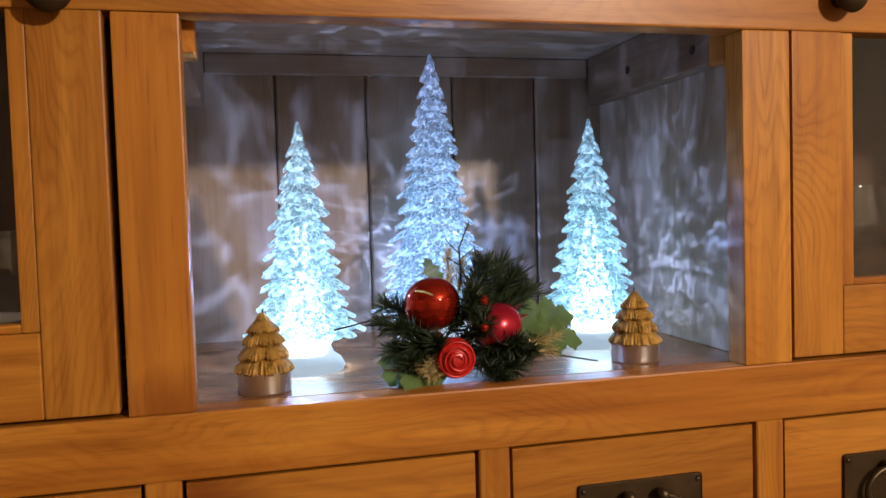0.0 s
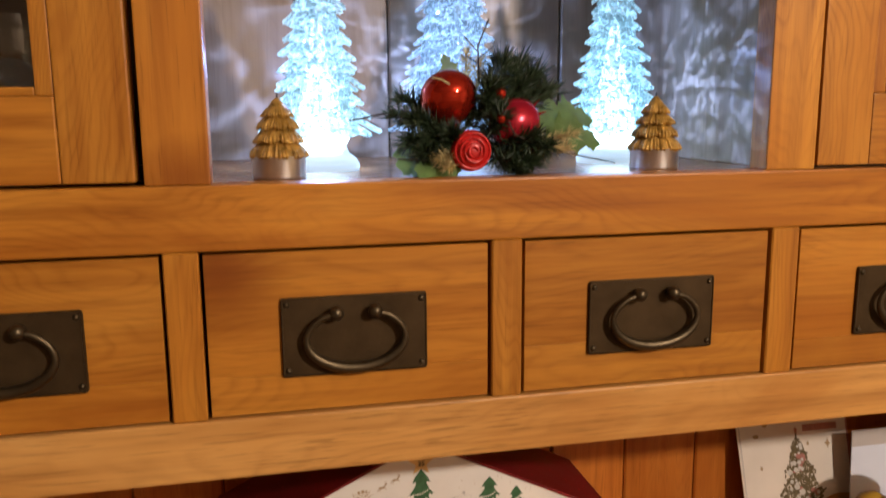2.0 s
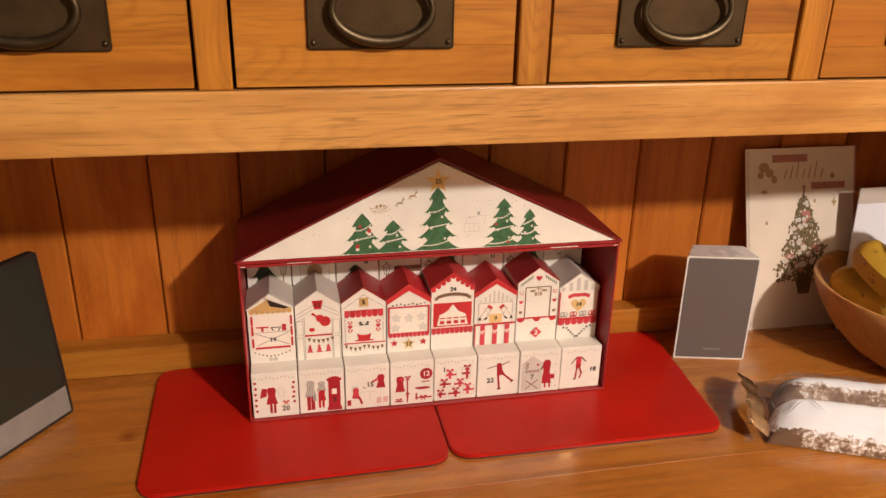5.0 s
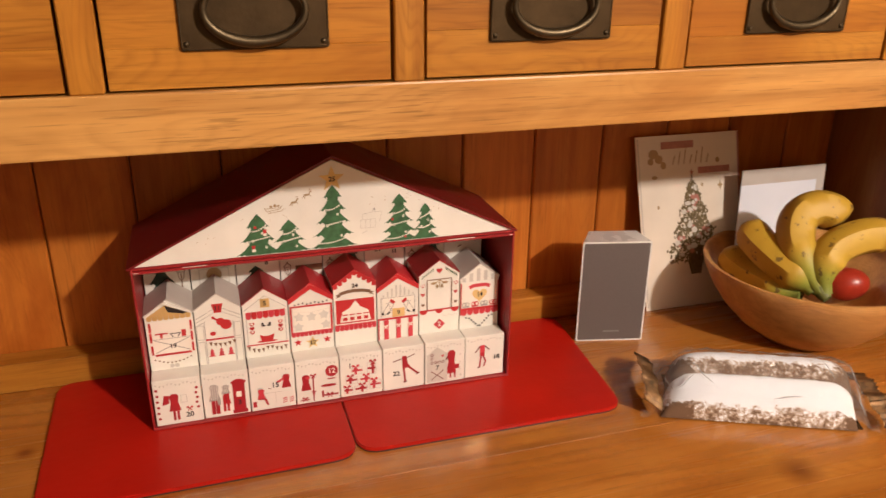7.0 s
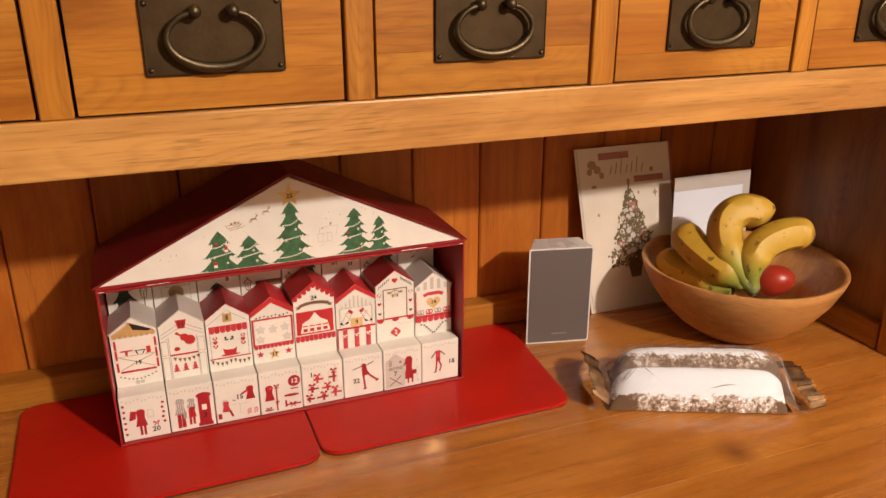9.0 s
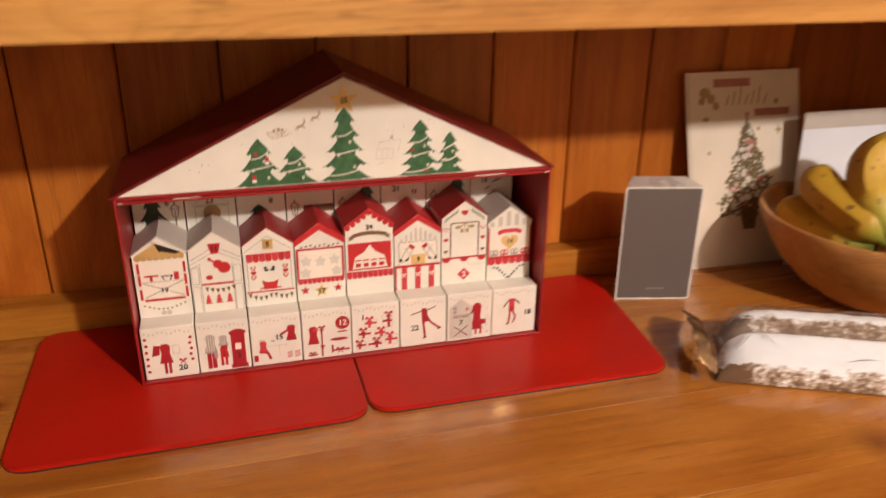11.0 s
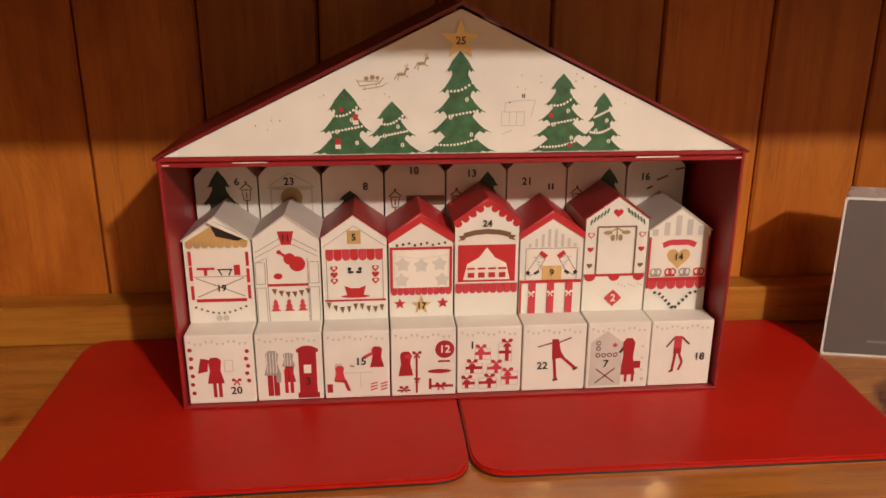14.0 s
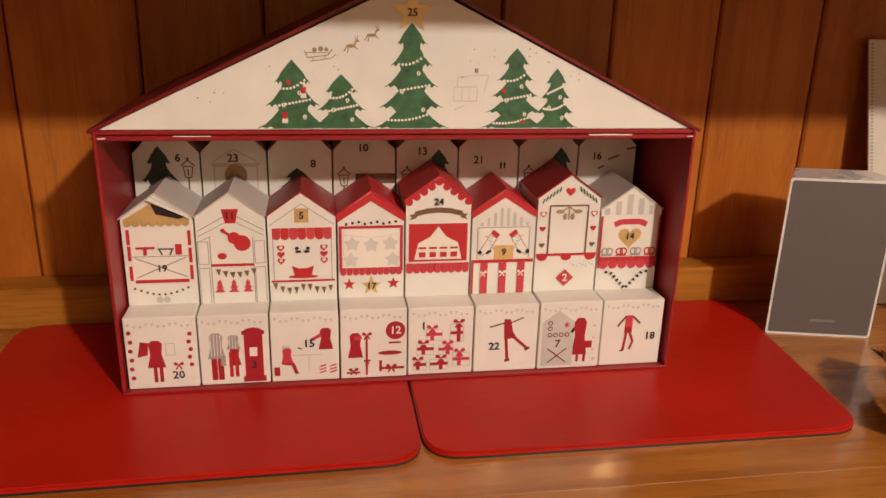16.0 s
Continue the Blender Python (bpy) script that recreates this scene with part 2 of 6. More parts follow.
def tube(points, radii, steps=10, close=True):
    """A round bar along points; radii one number or one for each point."""
    bm = bmesh.new()
    pts = [Vector(p) for p in points]
    if isinstance(radii, (int, float)):
        radii = [radii] * len(pts)
    rings, up = [], None
    for k, p in enumerate(pts):
        d = (pts[min(k + 1, len(pts) - 1)] - pts[max(k - 1, 0)]).normalized()
        if up is None:
            up = d.orthogonal().normalized()
        up = (up - d * up.dot(d)).normalized()
        side = d.cross(up)
        rings.append([bm.verts.new(p + radii[k] * (math.cos(a) * up + math.sin(a) * side)) for a in (2 * math.pi * j / steps for j in range(steps))])
    for a, b in zip(rings, rings[1:]):
        for j in range(steps):
            bm.faces.new((a[j], a[(j + 1) % steps], b[(j + 1) % steps], b[j]))
    if close:
        bm.faces.new(rings[0][::-1])
        bm.faces.new(rings[-1])
    bmesh.ops.recalc_face_normals(bm, faces=bm.faces)
    return bm


def prism(outline, lift, frame_of):
    """A flat polygon given in the plane, made thick: frame_of(u, v, w) gives the place."""
    bm = bmesh.new()
    front = [bm.verts.new(frame_of(u, v, lift)) for u, v in outline]
    back = [bm.verts.new(frame_of(u, v, 0)) for u, v in outline]
    bm.faces.new(front)
    bm.faces.new(back[::-1])
    for k in range(len(outline)):
        j = (k + 1) % len(outline)
        bm.faces.new((front[j], front[k], back[k], back[j]))
    bmesh.ops.recalc_face_normals(bm, faces=bm.faces)
    return bm


def rounded(corners, r, steps=6):
    """The outline of a polygon with rounded corners."""
    out = []
    n = len(corners)
    for k in range(n):
        p, a, b = Vector(corners[k]), Vector(corners[k - 1]), Vector(corners[(k + 1) % n])
        da, db = (a - p).normalized(), (b - p).normalized()
        s, e = p + da * r, p + db * r
        for j in range(steps + 1):
            t = j / steps
            q = s * (1 - t) ** 2 + p * 2 * t * (1 - t) + e * t * t
            out.append((q.x, q.y))
    return out


# ---- room ----
WORK, NICHE, FLOOR_Z = 0.884, 1.456, 0.0
BACK, SKIRT = 0.325, 0.292


def setting(name, bm, material, label):
    return tagged(part(name, bm, material, None, label), category=name.split("_")[0], kind="structure")


# Unseen shell of the room; its paints are set for bounced fill light
setting("floor", box(-2.6, 2.66, -3.4, 0.46, -0.05, 0.0), plain("floor_boards_dark", (0.16, 0.09, 0.045), 0.5), "dark timber floor of the room")
setting("wall_north", box(-2.6, 2.66, 0.40, 0.46, 0.0, 2.45), WALL, "cream painted wall behind the dresser")
setting("wall_south", box(-2.6, 2.66, -3.46, -3.4, 0.0, 2.45), WALL, "cream painted wall of the room")
setting("wall_west", box(-2.66, -2.6, -3.46, 0.46, 0.0, 2.45), WALL, "unseen side wall of the room, cream paint set for bounce")
# East wall painted paler so it throws more lamp light at the dresser
setting("wall_east", box(2.60, 2.66, -3.4, 0.40, 0.0, 2.45), plain("bounce_wall_paint", (0.60, 0.52, 0.40), 0.8, 0, 0.05, 3, 0.2), "unseen side wall of the room, cream paint set for bounce")
setting("ceiling", box(-2.66, 2.66, -3.46, 0.46, 2.45, 2.5), plain("ceiling_paint", (0.42, 0.36, 0.28), 0.85, 0, 0.04, 3), "off-white ceiling of the room")

# ---- dresser: lower part ----
base = thing("sideboard", (0, 0.05, 0), "golden oak sideboard with a waxed plank worktop", "dresser")
part("carcass", box(-0.76, 0.76, -0.15, 0.36, 0.06, WORK - 0.03, 0.003), OAK_X, base)
seams = (-0.19, -0.115, 0.018, 0.15, 0.26, 0.36)
for k, (ya, yb) in enumerate(zip(seams, seams[1:])):
    part("worktop_plank", box(-0.80, 0.80, ya + 0.0002, yb - 0.0002, WORK - 0.03, WORK, 0.0002), (TOP_X, TOP_KNOT, TOP_X, TOP_STREAK, TOP_X)[k], base)

# ---- dresser: upper part ----
hutch = thing("dresser_hutch", (0, 0.16, WORK), "golden oak dresser hutch with drawers, open niche and glazed doors", "dresser")
TOPZ = 2.02
# tongue and groove boards of the back, from the worktop to the top
for first, z0, z1 in ((0.1595, WORK, NICHE - 0.0185), (0.1620, NICHE - 0.018, TOPZ)):
    for k in range(-10, 7):
        x0, x1 = max(first + 0.1015 * k, -0.752), min(first + 0.1015 * (k + 1), 0.752)
        if x1 - x0 > 0.01:
            # upper boards inside the niche take a greyer brown than those below
            in_niche = z0 > WORK and -0.26 < (x0 + x1) / 2 < 0.26
            part("backboard", box(x0 + 0.0008, x1 - 0.0008, BACK, BACK + 0.012, z0, z1, 0.0022), BACK_Z if in_niche else (INNER_DARK_Z if z0 > WORK else PINE_Z), hutch)
part("backing", box(-0.752, 0.752, BACK + 0.0125, BACK + 0.016, WORK, TOPZ), BLACK, hutch)
part("skirting", box(-0.735, 0.735, SKIRT, BACK - 0.0005, WORK, WORK + 0.037, 0.0015), OAK_X, hutch)
for s in (-1, 1):
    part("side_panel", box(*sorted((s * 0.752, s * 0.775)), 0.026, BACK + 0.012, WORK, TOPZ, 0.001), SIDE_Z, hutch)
    part("side_skirting", box(*sorted((s * 0.735, s * 0.7515)), 0.03, SKIRT - 0.0005, WORK, WORK + 0.037, 0.0015), OAK_Y, hutch)
    part("corner_post", box(*sorted((s * 0.733, s * 0.776)), 0.0, 0.0255, WORK, TOPZ, 0.0015), OAK_Z, hutch)

DR_LO, DR_HI, RAIL_LO = 1.2815, 1.4085, 1.235
part("bottom_rail", box(-0.7325, 0.7325, 0, 0.025, RAIL_LO, DR_LO, 0.0018, 2), PALE_X, hutch)
part("bottom_board", box(-0.7515, 0.7515, 0.0255, BACK - 0.0005, RAIL_LO + 0.004, RAIL_LO + 0.02, 0.001), OAK_X, hutch)
part("middle_rail", box(-0.7325, 0.7325, 0, 0.025, DR_HI, NICHE, 0.0018, 2), OAK_X, hutch)
part("niche_floor", box(-0.7515, 0.7515, 0.0252, BACK - 0.0005, NICHE - 0.018, NICHE, 0.0005), NICHE_X, hutch)
part("top_rail", box(-0.7325, 0.7325, 0, 0.025, 1.733, 1.80, 0.0018, 2), OAK_X, hutch)
part("crown", box(-0.79, 0.79, -0.02, BACK + 0.016, TOPZ, TOPZ + 0.03, 0.006, 2), OAK_X, hutch)
part("upper_frieze", box(-0.7325, 0.7325, 0, 0.025, 1.8005, TOPZ, 0.001), OAK_X, hutch)
MULL = ((-0.500, -0.476), (-0.2520, -0.2275), (-0.0105, 0.0140), (0.2315, 0.2570), (0.4815, 0.5035))
for a, b in MULL:
    part("drawer_divider", box(a, b, 0.0006, 0.0245, DR_LO + 0.0002, DR_HI - 0.0002, 0.0012), OAK_Z, hutch)
# black block stands in for the dark hollow behind the drawer fronts
part("drawer_void", box(-0.7515, 0.7515, 0.06, BACK - 0.002, DR_LO - 0.025, DR_HI + 0.025), BLACK, hutch)

# niche: stiles, side walls, ceiling board and battens
STILES = ((-0.2600, -0.2155), (0.2215, 0.2660))
for a, b in STILES:
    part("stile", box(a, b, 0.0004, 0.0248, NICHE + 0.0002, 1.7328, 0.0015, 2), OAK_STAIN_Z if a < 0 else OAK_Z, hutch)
for a, b in ((-0.260, -0.242), (0.246, 0.264)):
    part("partition", box(a, b, 0.0252, BACK - 0.0004, NICHE + 0.0002, TOPZ - 0.001, 0.0005), RAW_Z, hutch)
part("niche_ceiling", box(-0.2418, 0.2458, 0.0252, BACK - 0.0004, 1.770, 1.785, 0.0005), RAW_X, hutch)
part("back_batten", box(-0.2160, 0.2250, BACK - 0.012, BACK - 0.0006, 1.7480, 1.7695, 0.0008), RAW_X, hutch)
b = part("side_batten", box(0.2260, 0.2458, 0.0500, BACK - 0.0125, 1.7155, 1.7695, 0.0008), RAW_Y, hutch)
for y, z in ((0.082, 1.733), (0.21, 1.738)):
    part("screw", tube(((0.2262, y, z), (0.2252, y, z)), 0.0045, 12), BLACK, b)
part("inner_strip", box(0.2222, 0.2458, 0.0256, 0.0495, 1.7115, 1.7695, 0.0008), OAK_Y, hutch)
part("inner_strip", box(-0.2418, -0.2075, 0.0256, 0.0590, 1.711, 1.7695, 0.0008), OAK_Y, hutch)
part("side_batten", box(-0.2418, -0.2165, 0.0592, BACK - 0.0125, 1.712, 1.7695, 0.0008), RAW_Y, hutch)


def drawer(x0, x1):
    g = 0.0028
    seam = 1.3160 + 0.009 * math.sin(x0 * 40)
    d = part("drawer", box(x0 + g, x1 - g, 0.003, 0.024, seam, DR_HI - g, 0.0004), OAK_STAIN if -0.23 < x0 < -0.22 else OAK_X, hutch, "oak drawer, shut")
    part("lower_board", box(x0 + g, x1 - g, 0.003, 0.024, DR_LO + g * 0.7, seam - 0.00005, 0.0004), OAK_X, d)
    cx = (x0 + x1) / 2 + 0.002
    z0, z1 = 1.3110, 1.3710
    fr = lambda u, v, w: (cx + u, 0.0028 - w, (z0 + z1) / 2 + v)
    bm = prism(rounded(((-0.0548, -0.0303), (0.0548, -0.0303), (0.0548, 0.0303), (-0.0548, 0.0303)), 0.0025, 3), 0.0022, fr)
    plate = part("handle_plate", bm, BRONZE, d, "dark aged bronze plate")
    rim = rounded(((-0.0540, -0.0295), (0.0540, -0.0295), (0.0540, 0.0295), (-0.0540, 0.0295)), 0.0025, 3)
    part("plate_rim", tube([fr(u, v, 0.0023) for u, v in rim + rim[:1]], 0.0007, 6), BRONZE, plate, shade=60)
    for sx in (-1, 1):
        for sz in (-1, 1):
            bm = lathe(((0, 0.0019), (0.0014, 0.0016), (0.0023, 0.0004), (0.0024, 0)), (0, 0, 0), 10)
            for v in bm.verts:
                v.co = Vector(fr(sx * 0.0505 + v.co.x, sz * 0.0252 + v.co.y, 0.0022 + v.co.z))
            part("rivet", bm, BRONZE_WORN, plate, shade=50)
    for sx in (-1, 1):
        bm = lathe(((0, 0.0135), (0.0034, 0.0127), (0.0053, 0.0098), (0.0056, 0.0077), (0.0046, 0.0050), (0.0026, 0.0030), (0.0036, 0.0008), (0.0036, 0)), (0, 0, 0), 16)
        for v in bm.verts:
            v.co = Vector(fr(sx * 0.0145 + v.co.x, 0.0190 + v.co.y, 0.0022 + v.co.z))
        part("handle_post", bm, BRONZE_WORN, plate, shade=50)
    pts, rad = [], []
    for k in range(41):
        a = math.radians(122 + k * (418 - 122) / 40)
        u, v = 0.0368 * math.cos(a), -0.0012 + 0.0228 * math.sin(a)
        if k in (0, 40):
            u *= 0.86
        pts.append(fr(u, v, 0.0095 + 0.001 * math.sin(a)))
        rad.append(0.0025 + 0.0019 * max(0, -math.sin(a)))
    part("ring_handle", tube(pts, rad, 10), BRONZE_WORN, plate, "swung bronze ring, worn bright", shade=60)


XS = [-0.7325] + [v for m in MULL for v in m] + [0.7325]
for k in range(0, 12, 2):
    drawer(XS[k], XS[k + 1])


GLASS, _n, _l, _p = nodes_of("window_glass")
_p.inputs["Transmission Weight"].default_value, _p.inputs["Roughness"].default_value, _p.inputs["IOR"].default_value = 1.0, 0.02, 1.45


def door(s, x_in, x_glass, knob_x, knob_z):
    """A glazed door: s is the side it hangs on; x_in its edge at the niche."""
    x_out, x_gl2 = s * 0.730, s * 0.672
    z0, z1, g0, g1 = NICHE + 0.003, 1.995, 1.518, 1.935
    st = part("door", box(*sorted((x_in, x_glass)), 0.002, 0.022, z0, z1, 0.0015, 2), OAK_Z, hutch, "glazed oak door, shut")
    part("door_stile", box(*sorted((x_gl2, x_out)), 0.002, 0.022, z0, z1, 0.0015, 2), OAK_Z, st)
    part("door_rail", box(*sorted((x_glass + s * 0.0003, x_gl2 - s * 0.0003)), 0.002, 0.022, z0, g0, 0.0015, 2), OAK_X, st)
    part("door_rail", box(*sorted((x_glass + s * 0.0003, x_gl2 - s * 0.0003)), 0.002, 0.022, g1, z1, 0.0015, 2), OAK_X, st)
    part("glazing_bead", box(*sorted((x_glass + s * 0.0002, x_glass + s * 0.0120)), 0.0035, 0.0205, g0 + 0.0002, g1 - 0.0002, 0.0012, 2), OAK_Z, st)
    part("glazing_bead", box(*sorted((x_glass + s * 0.0122, x_gl2 - s * 0.0002)), 0.0035, 0.0205, g0 + 0.0002, g0 + 0.0060, 0.0012, 2), OAK_X, st)
    p = part("glass_pane", box(*sorted((x_glass - s * 0.004, x_gl2 + s * 0.004)), 0.011, 0.014, g0 - 0.004, g1 + 0.004), GLASS, st, "clear glass pane")
    p.visible_shadow = False
    bm = lathe(((0, 0.026), (0.009, 0.0245), (0.0145, 0.0195), (0.0150, 0.0165), (0.0120, 0.012), (0.0060, 0.0085), (0.0050, 0.004), (0.0085, 0.0015), (0.0085, 0)), (0, 0, 0), 24)
    for v in bm.verts:
        v.co = Vector((knob_x + v.co.x, 0.002 - v.co.z, knob_z + v.co.y))
    part("door_knob", bm, BRONZE, st, "dark bronze knob", shade=50)


door(-1, -0.2655, -0.3130, -0.2940, 1.7415)
door(1, 0.2695, 0.3185, 0.3135, 1.7600)

# ---- more materials ----
INK_RED = plain("red_ink", (0.51, 0.022, 0.026), 0.5, 0, 0.1, 40, 0.05)
INK_PINK = plain("pink_red_ink", (0.57, 0.045, 0.062), 0.5, 0, 0.1, 40, 0.05)
INK_BLACK = plain("black_ink", (0.030, 0.024, 0.022), 0.5, 0, 0.1, 40, 0.05)
INK_MAROON = plain("maroon_ink", (0.17, 0.030, 0.026), 0.5, 0, 0.1, 40, 0.05)
INK_GREEN = plain("green_ink", (0.044, 0.135, 0.054), 0.5, 0, 0.45, 160, 0.05)
INK_FIR = plain("dark_green_ink", (0.018, 0.050, 0.028), 0.5, 0, 0.45, 160, 0.05)
INK_GREY = plain("grey_ink", (0.36, 0.33, 0.30), 0.5, 0, 0.1, 40, 0.05)
INK_PALE = plain("pale_grey_ink", (0.58, 0.55, 0.49), 0.5, 0, 0.1, 40, 0.05)
INK_FAINT = plain("faint_grey_ink", (0.66, 0.64, 0.58), 0.5, 0, 0.1, 40, 0.05)
INK_CRIMSON = plain("crimson_ink", (0.38, 0.014, 0.022), 0.5, 0, 0.12, 40, 0.05)
INK_TAN = plain("tan_ink", (0.40, 0.27, 0.13), 0.5, 0, 0.15, 40, 0.05)
INK_WHITE = plain("white_ink", (0.84, 0.79, 0.70), 0.5, 0, 0.05, 40, 0.05)
INK_BROWN = plain("brown_ink", (0.20, 0.105, 0.055), 0.5, 0, 0.2, 40, 0.05)
GOLD_FOIL = plain("gold_foil", (0.82, 0.58, 0.24), 0.33, 0.50, 0.15, 40, 0.15)
ROOF_RED = plain("red_roof_card", (0.50, 0.022, 0.030), 0.4, 0, 0.12, 40, 0.08)
ROOF_DARK = plain("dark_red_roof_card", (0.30, 0.014, 0.020), 0.38, 0, 0.15, 40, 0.08)

# ---- flat printing ----
from mathutils.geometry import tessellate_polygon


def disc(u, v, r, n=12, ry=None):
    return [(u + r * math.cos(2 * math.pi * k / n), v + (ry or r) * math.sin(2 * math.pi * k / n)) for k in range(n)]


def rect(u0, v0, u1, v1):
    return [(u0, v0), (u1, v0), (u1, v1), (u0, v1)]


def bar(u0, v0, u1, v1, w):
    d = Vector((u1 - u0, v1 - v0)).normalized() * (w / 2)
    return [(u0 - d.y, v0 + d.x), (u0 + d.y, v0 - d.x), (u1 + d.y, v1 - d.x), (u1 - d.y, v1 + d.x)]


def line(pts, w):
    return [bar(*a, *b, w) for a, b in zip(pts, pts[1:])]


def ring(u, v, r, w, n=14):
    return line([(u + r * math.cos(2 * math.pi * k / n), v + r * math.sin(2 * math.pi * k / n)) for k in range(n + 1)], w)


def heart(u, v, s):
    out = []
    for k in range(20):
        t = 2 * math.pi * k / 20
        out.append((u + s * math.sin(t) ** 3, v + s * (0.81 * math.cos(t) - 0.31 * math.cos(2 * t) - 0.125 * math.cos(3 * t) - 0.06 * math.cos(4 * t))))
    return out


def star(u, v, r, n=5, inner=0.42, turn=90):
    return [(u + (r if k % 2 == 0 else r * inner) * math.cos(math.radians(turn + 180 * k / n)), v + (r if k % 2 == 0 else r * inner) * math.sin(math.radians(turn + 180 * k / n))) for k in range(2 * n)]


def scallops(u0, u1, v_top, v_bot, n):
    """An awning: a band whose lower edge is a row of half rounds."""
    out, w = [], (u1 - u0) / n
    for k in range(n):
        a, c = u0 + k * w, u0 + (k + 0.5) * w
        low = [(c + 0.47 * w * math.cos(t), v_bot + 0.45 * w + 0.45 * w * math.sin(t)) for t in (math.pi + math.pi * j / 6 for j in range(7))]
        out.append([(a + 0.03 * w, v_top)] + low + [(a + 0.97 * w, v_top)])
    return out


def fir(u, v0, v1, w, tiers=5):
    """A fir with flared, toothed tiers."""
    h = v1 - v0
    right = [(u, v1)]
    for k in range(tiers):
        f = (k + 1) / tiers
        half = w / 2 * (0.20 + 0.80 * f ** 0.9)
        y, t = v1 - h * f, h / tiers
        if k:
            right.append((u + half * 0.40, y + t * 0.80))
        right += [(u + half * 0.58, y + t * 0.48), (u + half * 0.78, y + t * 0.20), (u + half * 1.03, y - t * 0.02 * (k < tiers - 1))]
        right += [(u + half * 0.84, y + t * 0.07), (u + half * 0.78, y - t * 0.05 * (k < tiers - 1)), (u + half * 0.64, y + t * 0.08), (u + half * 0.56, y - t * 0.02 * (k < tiers - 1))]
    return right + [(2 * u - x, y) for x, y in right[:0:-1]]


def bow(u, v, s):
    return [[(u, v), (u - s * 0.45, v + s * 0.62), (u - s * 0.95, v + s * 0.58), (u - s, v + s * 0.05), (u - s * 0.55, v - s * 0.12)], [(u, v), (u + s * 0.55, v - s * 0.12), (u + s, v + s * 0.05), (u + s * 0.95, v + s * 0.58), (u + s * 0.45, v + s * 0.62)], bar(u, v, u - s * 0.6, v - s, s * 0.3), bar(u, v, u + s * 0.6, v - s, s * 0.3)]


def printed(name, shapes, material, parent, place, lift=0.0003):
    """Flat printing: place(u, v, w) gives the point of the paper, w metres proud of it."""
    for g, group in enumerate([[s] for s in shapes] if 1 < len(shapes) <= 8 else [shapes]):
        bm = bmesh.new()
        for i, s in enumerate(group):
            flat = [Vector((u, v, 0)) for u, v in s]
            up = lift + 0.000010 * ((i + g) % 13)
            corners = [bm.verts.new(place(u, v, up)) for u, v in s]
            for tri in tessellate_polygon([flat]):
                bm.faces.new([corners[t] for t in tri])
        ob = part(name, bm, material, parent)
        if len(group) > 1:
            tagged(ob, kind="stuff")
    return ob


def lettering(text, size, material, parent, place, u, v, lift=0.0006, name="printed_number"):
    """Printed characters, centred on (u, v); size in the units of place."""
    cu = bpy.data.curves.new("text", "FONT")
    cu.body, cu.size, cu.align_x, cu.align_y = text, size, "CENTER", "CENTER"
    cu.resolution_u, cu.offset = 2, size * 0.022
    tmp = bpy.data.objects.new("text", cu)
    scene.collection.objects.link(tmp)
    bpy.context.view_layer.update()
    me = bpy.data.meshes.new_from_object(tmp.evaluated_get(bpy.context.evaluated_depsgraph_get()))
    bpy.data.objects.remove(tmp)
    bm = bmesh.new()
    bm.from_mesh(me)
    bpy.data.meshes.remove(me)
    for vert in bm.verts:
        vert.co = Vector(place(u + vert.co.x, v + vert.co.y, lift))
    return part(name, bm, material, parent)


# ---- placemats ----
MAT_TOP = WORK + 0.005


def placemat(corners, label):
    cx, cy = sum(c[0] for c in corners) / 4, sum(c[1] for c in corners) / 4
    t = thing("placemat", (cx, cy, WORK), label, "placemat", "placemats under the calendar")
    flat = lambda u, v, w: (u, v, WORK + w)
    part("underside", prism(rounded(corners, 0.027), 0.0016, flat), BLACK, t, "black backing")
    shrink = [(cx + (u - cx) * 0.9985, cy + (v - cy) * 0.9985) for u, v in corners]
    bm = prism(rounded(shrink, 0.026), 0.005, lambda u, v, w: (u, v, WORK + 0.0016 + w * 0.68))
    top_edges = [e for e in bm.edges if all(v.co.z > WORK + 0.0045 for v in e.verts)]
    bmesh.ops.bevel(bm, geom=top_edges, offset=0.0012, segments=2, affect="EDGES")
    part("cover", bm, MAT_RED, t, "red leatherette cover", shade=50)


placemat(((-0.352, 0.0505), (-0.0405, 0.0545), (-0.0405, 0.290), (-0.358, 0.290)), "red leatherette placemat lying on the worktop under the calendar")
placemat(((-0.0395, 0.0580), (0.271, 0.0565), (0.290, 0.290), (-0.0395, 0.290)), "red leatherette placemat lying beside its twin on the worktop")

# ---- advent calendar ----
CAL_L, CAL_R, CAL_F, CAL_B, CAL_Z = -0.2460, 0.1665, 0.1600, 0.2905, MAT_TOP
MIDX, EAVE, APEX = -0.0395, 1.0790, 1.1785
cal = thing("advent_calendar", (MIDX, 0.225, CAL_Z), "red and cream cardboard market-hall advent calendar with numbered little houses", "advent calendar")
for x0 in (CAL_L, CAL_R - 0.0022):
    part("side_panel", box(x0, x0 + 0.0022, CAL_F - 0.0030, CAL_B, CAL_Z + 0.0022, EAVE, 0.0005), CARD_RED, cal)
part("base_panel", box(CAL_L, CAL_R, CAL_F - 0.0036, CAL_B, CAL_Z, CAL_Z + 0.0020, 0.0005), CARD_RED, cal)
part("back_panel", box(CAL_L + 0.0024, CAL_R - 0.0024, CAL_B - 0.0022, CAL_B - 0.0002, CAL_Z + 0.0022, EAVE), CARD_RED, cal)
part("attic_floor", box(CAL_L + 0.0024, CAL_R - 0.0024, CAL_F + 0.0030, CAL_B - 0.0024, EAVE - 0.0058, EAVE - 0.0042), CARD_RED, cal)
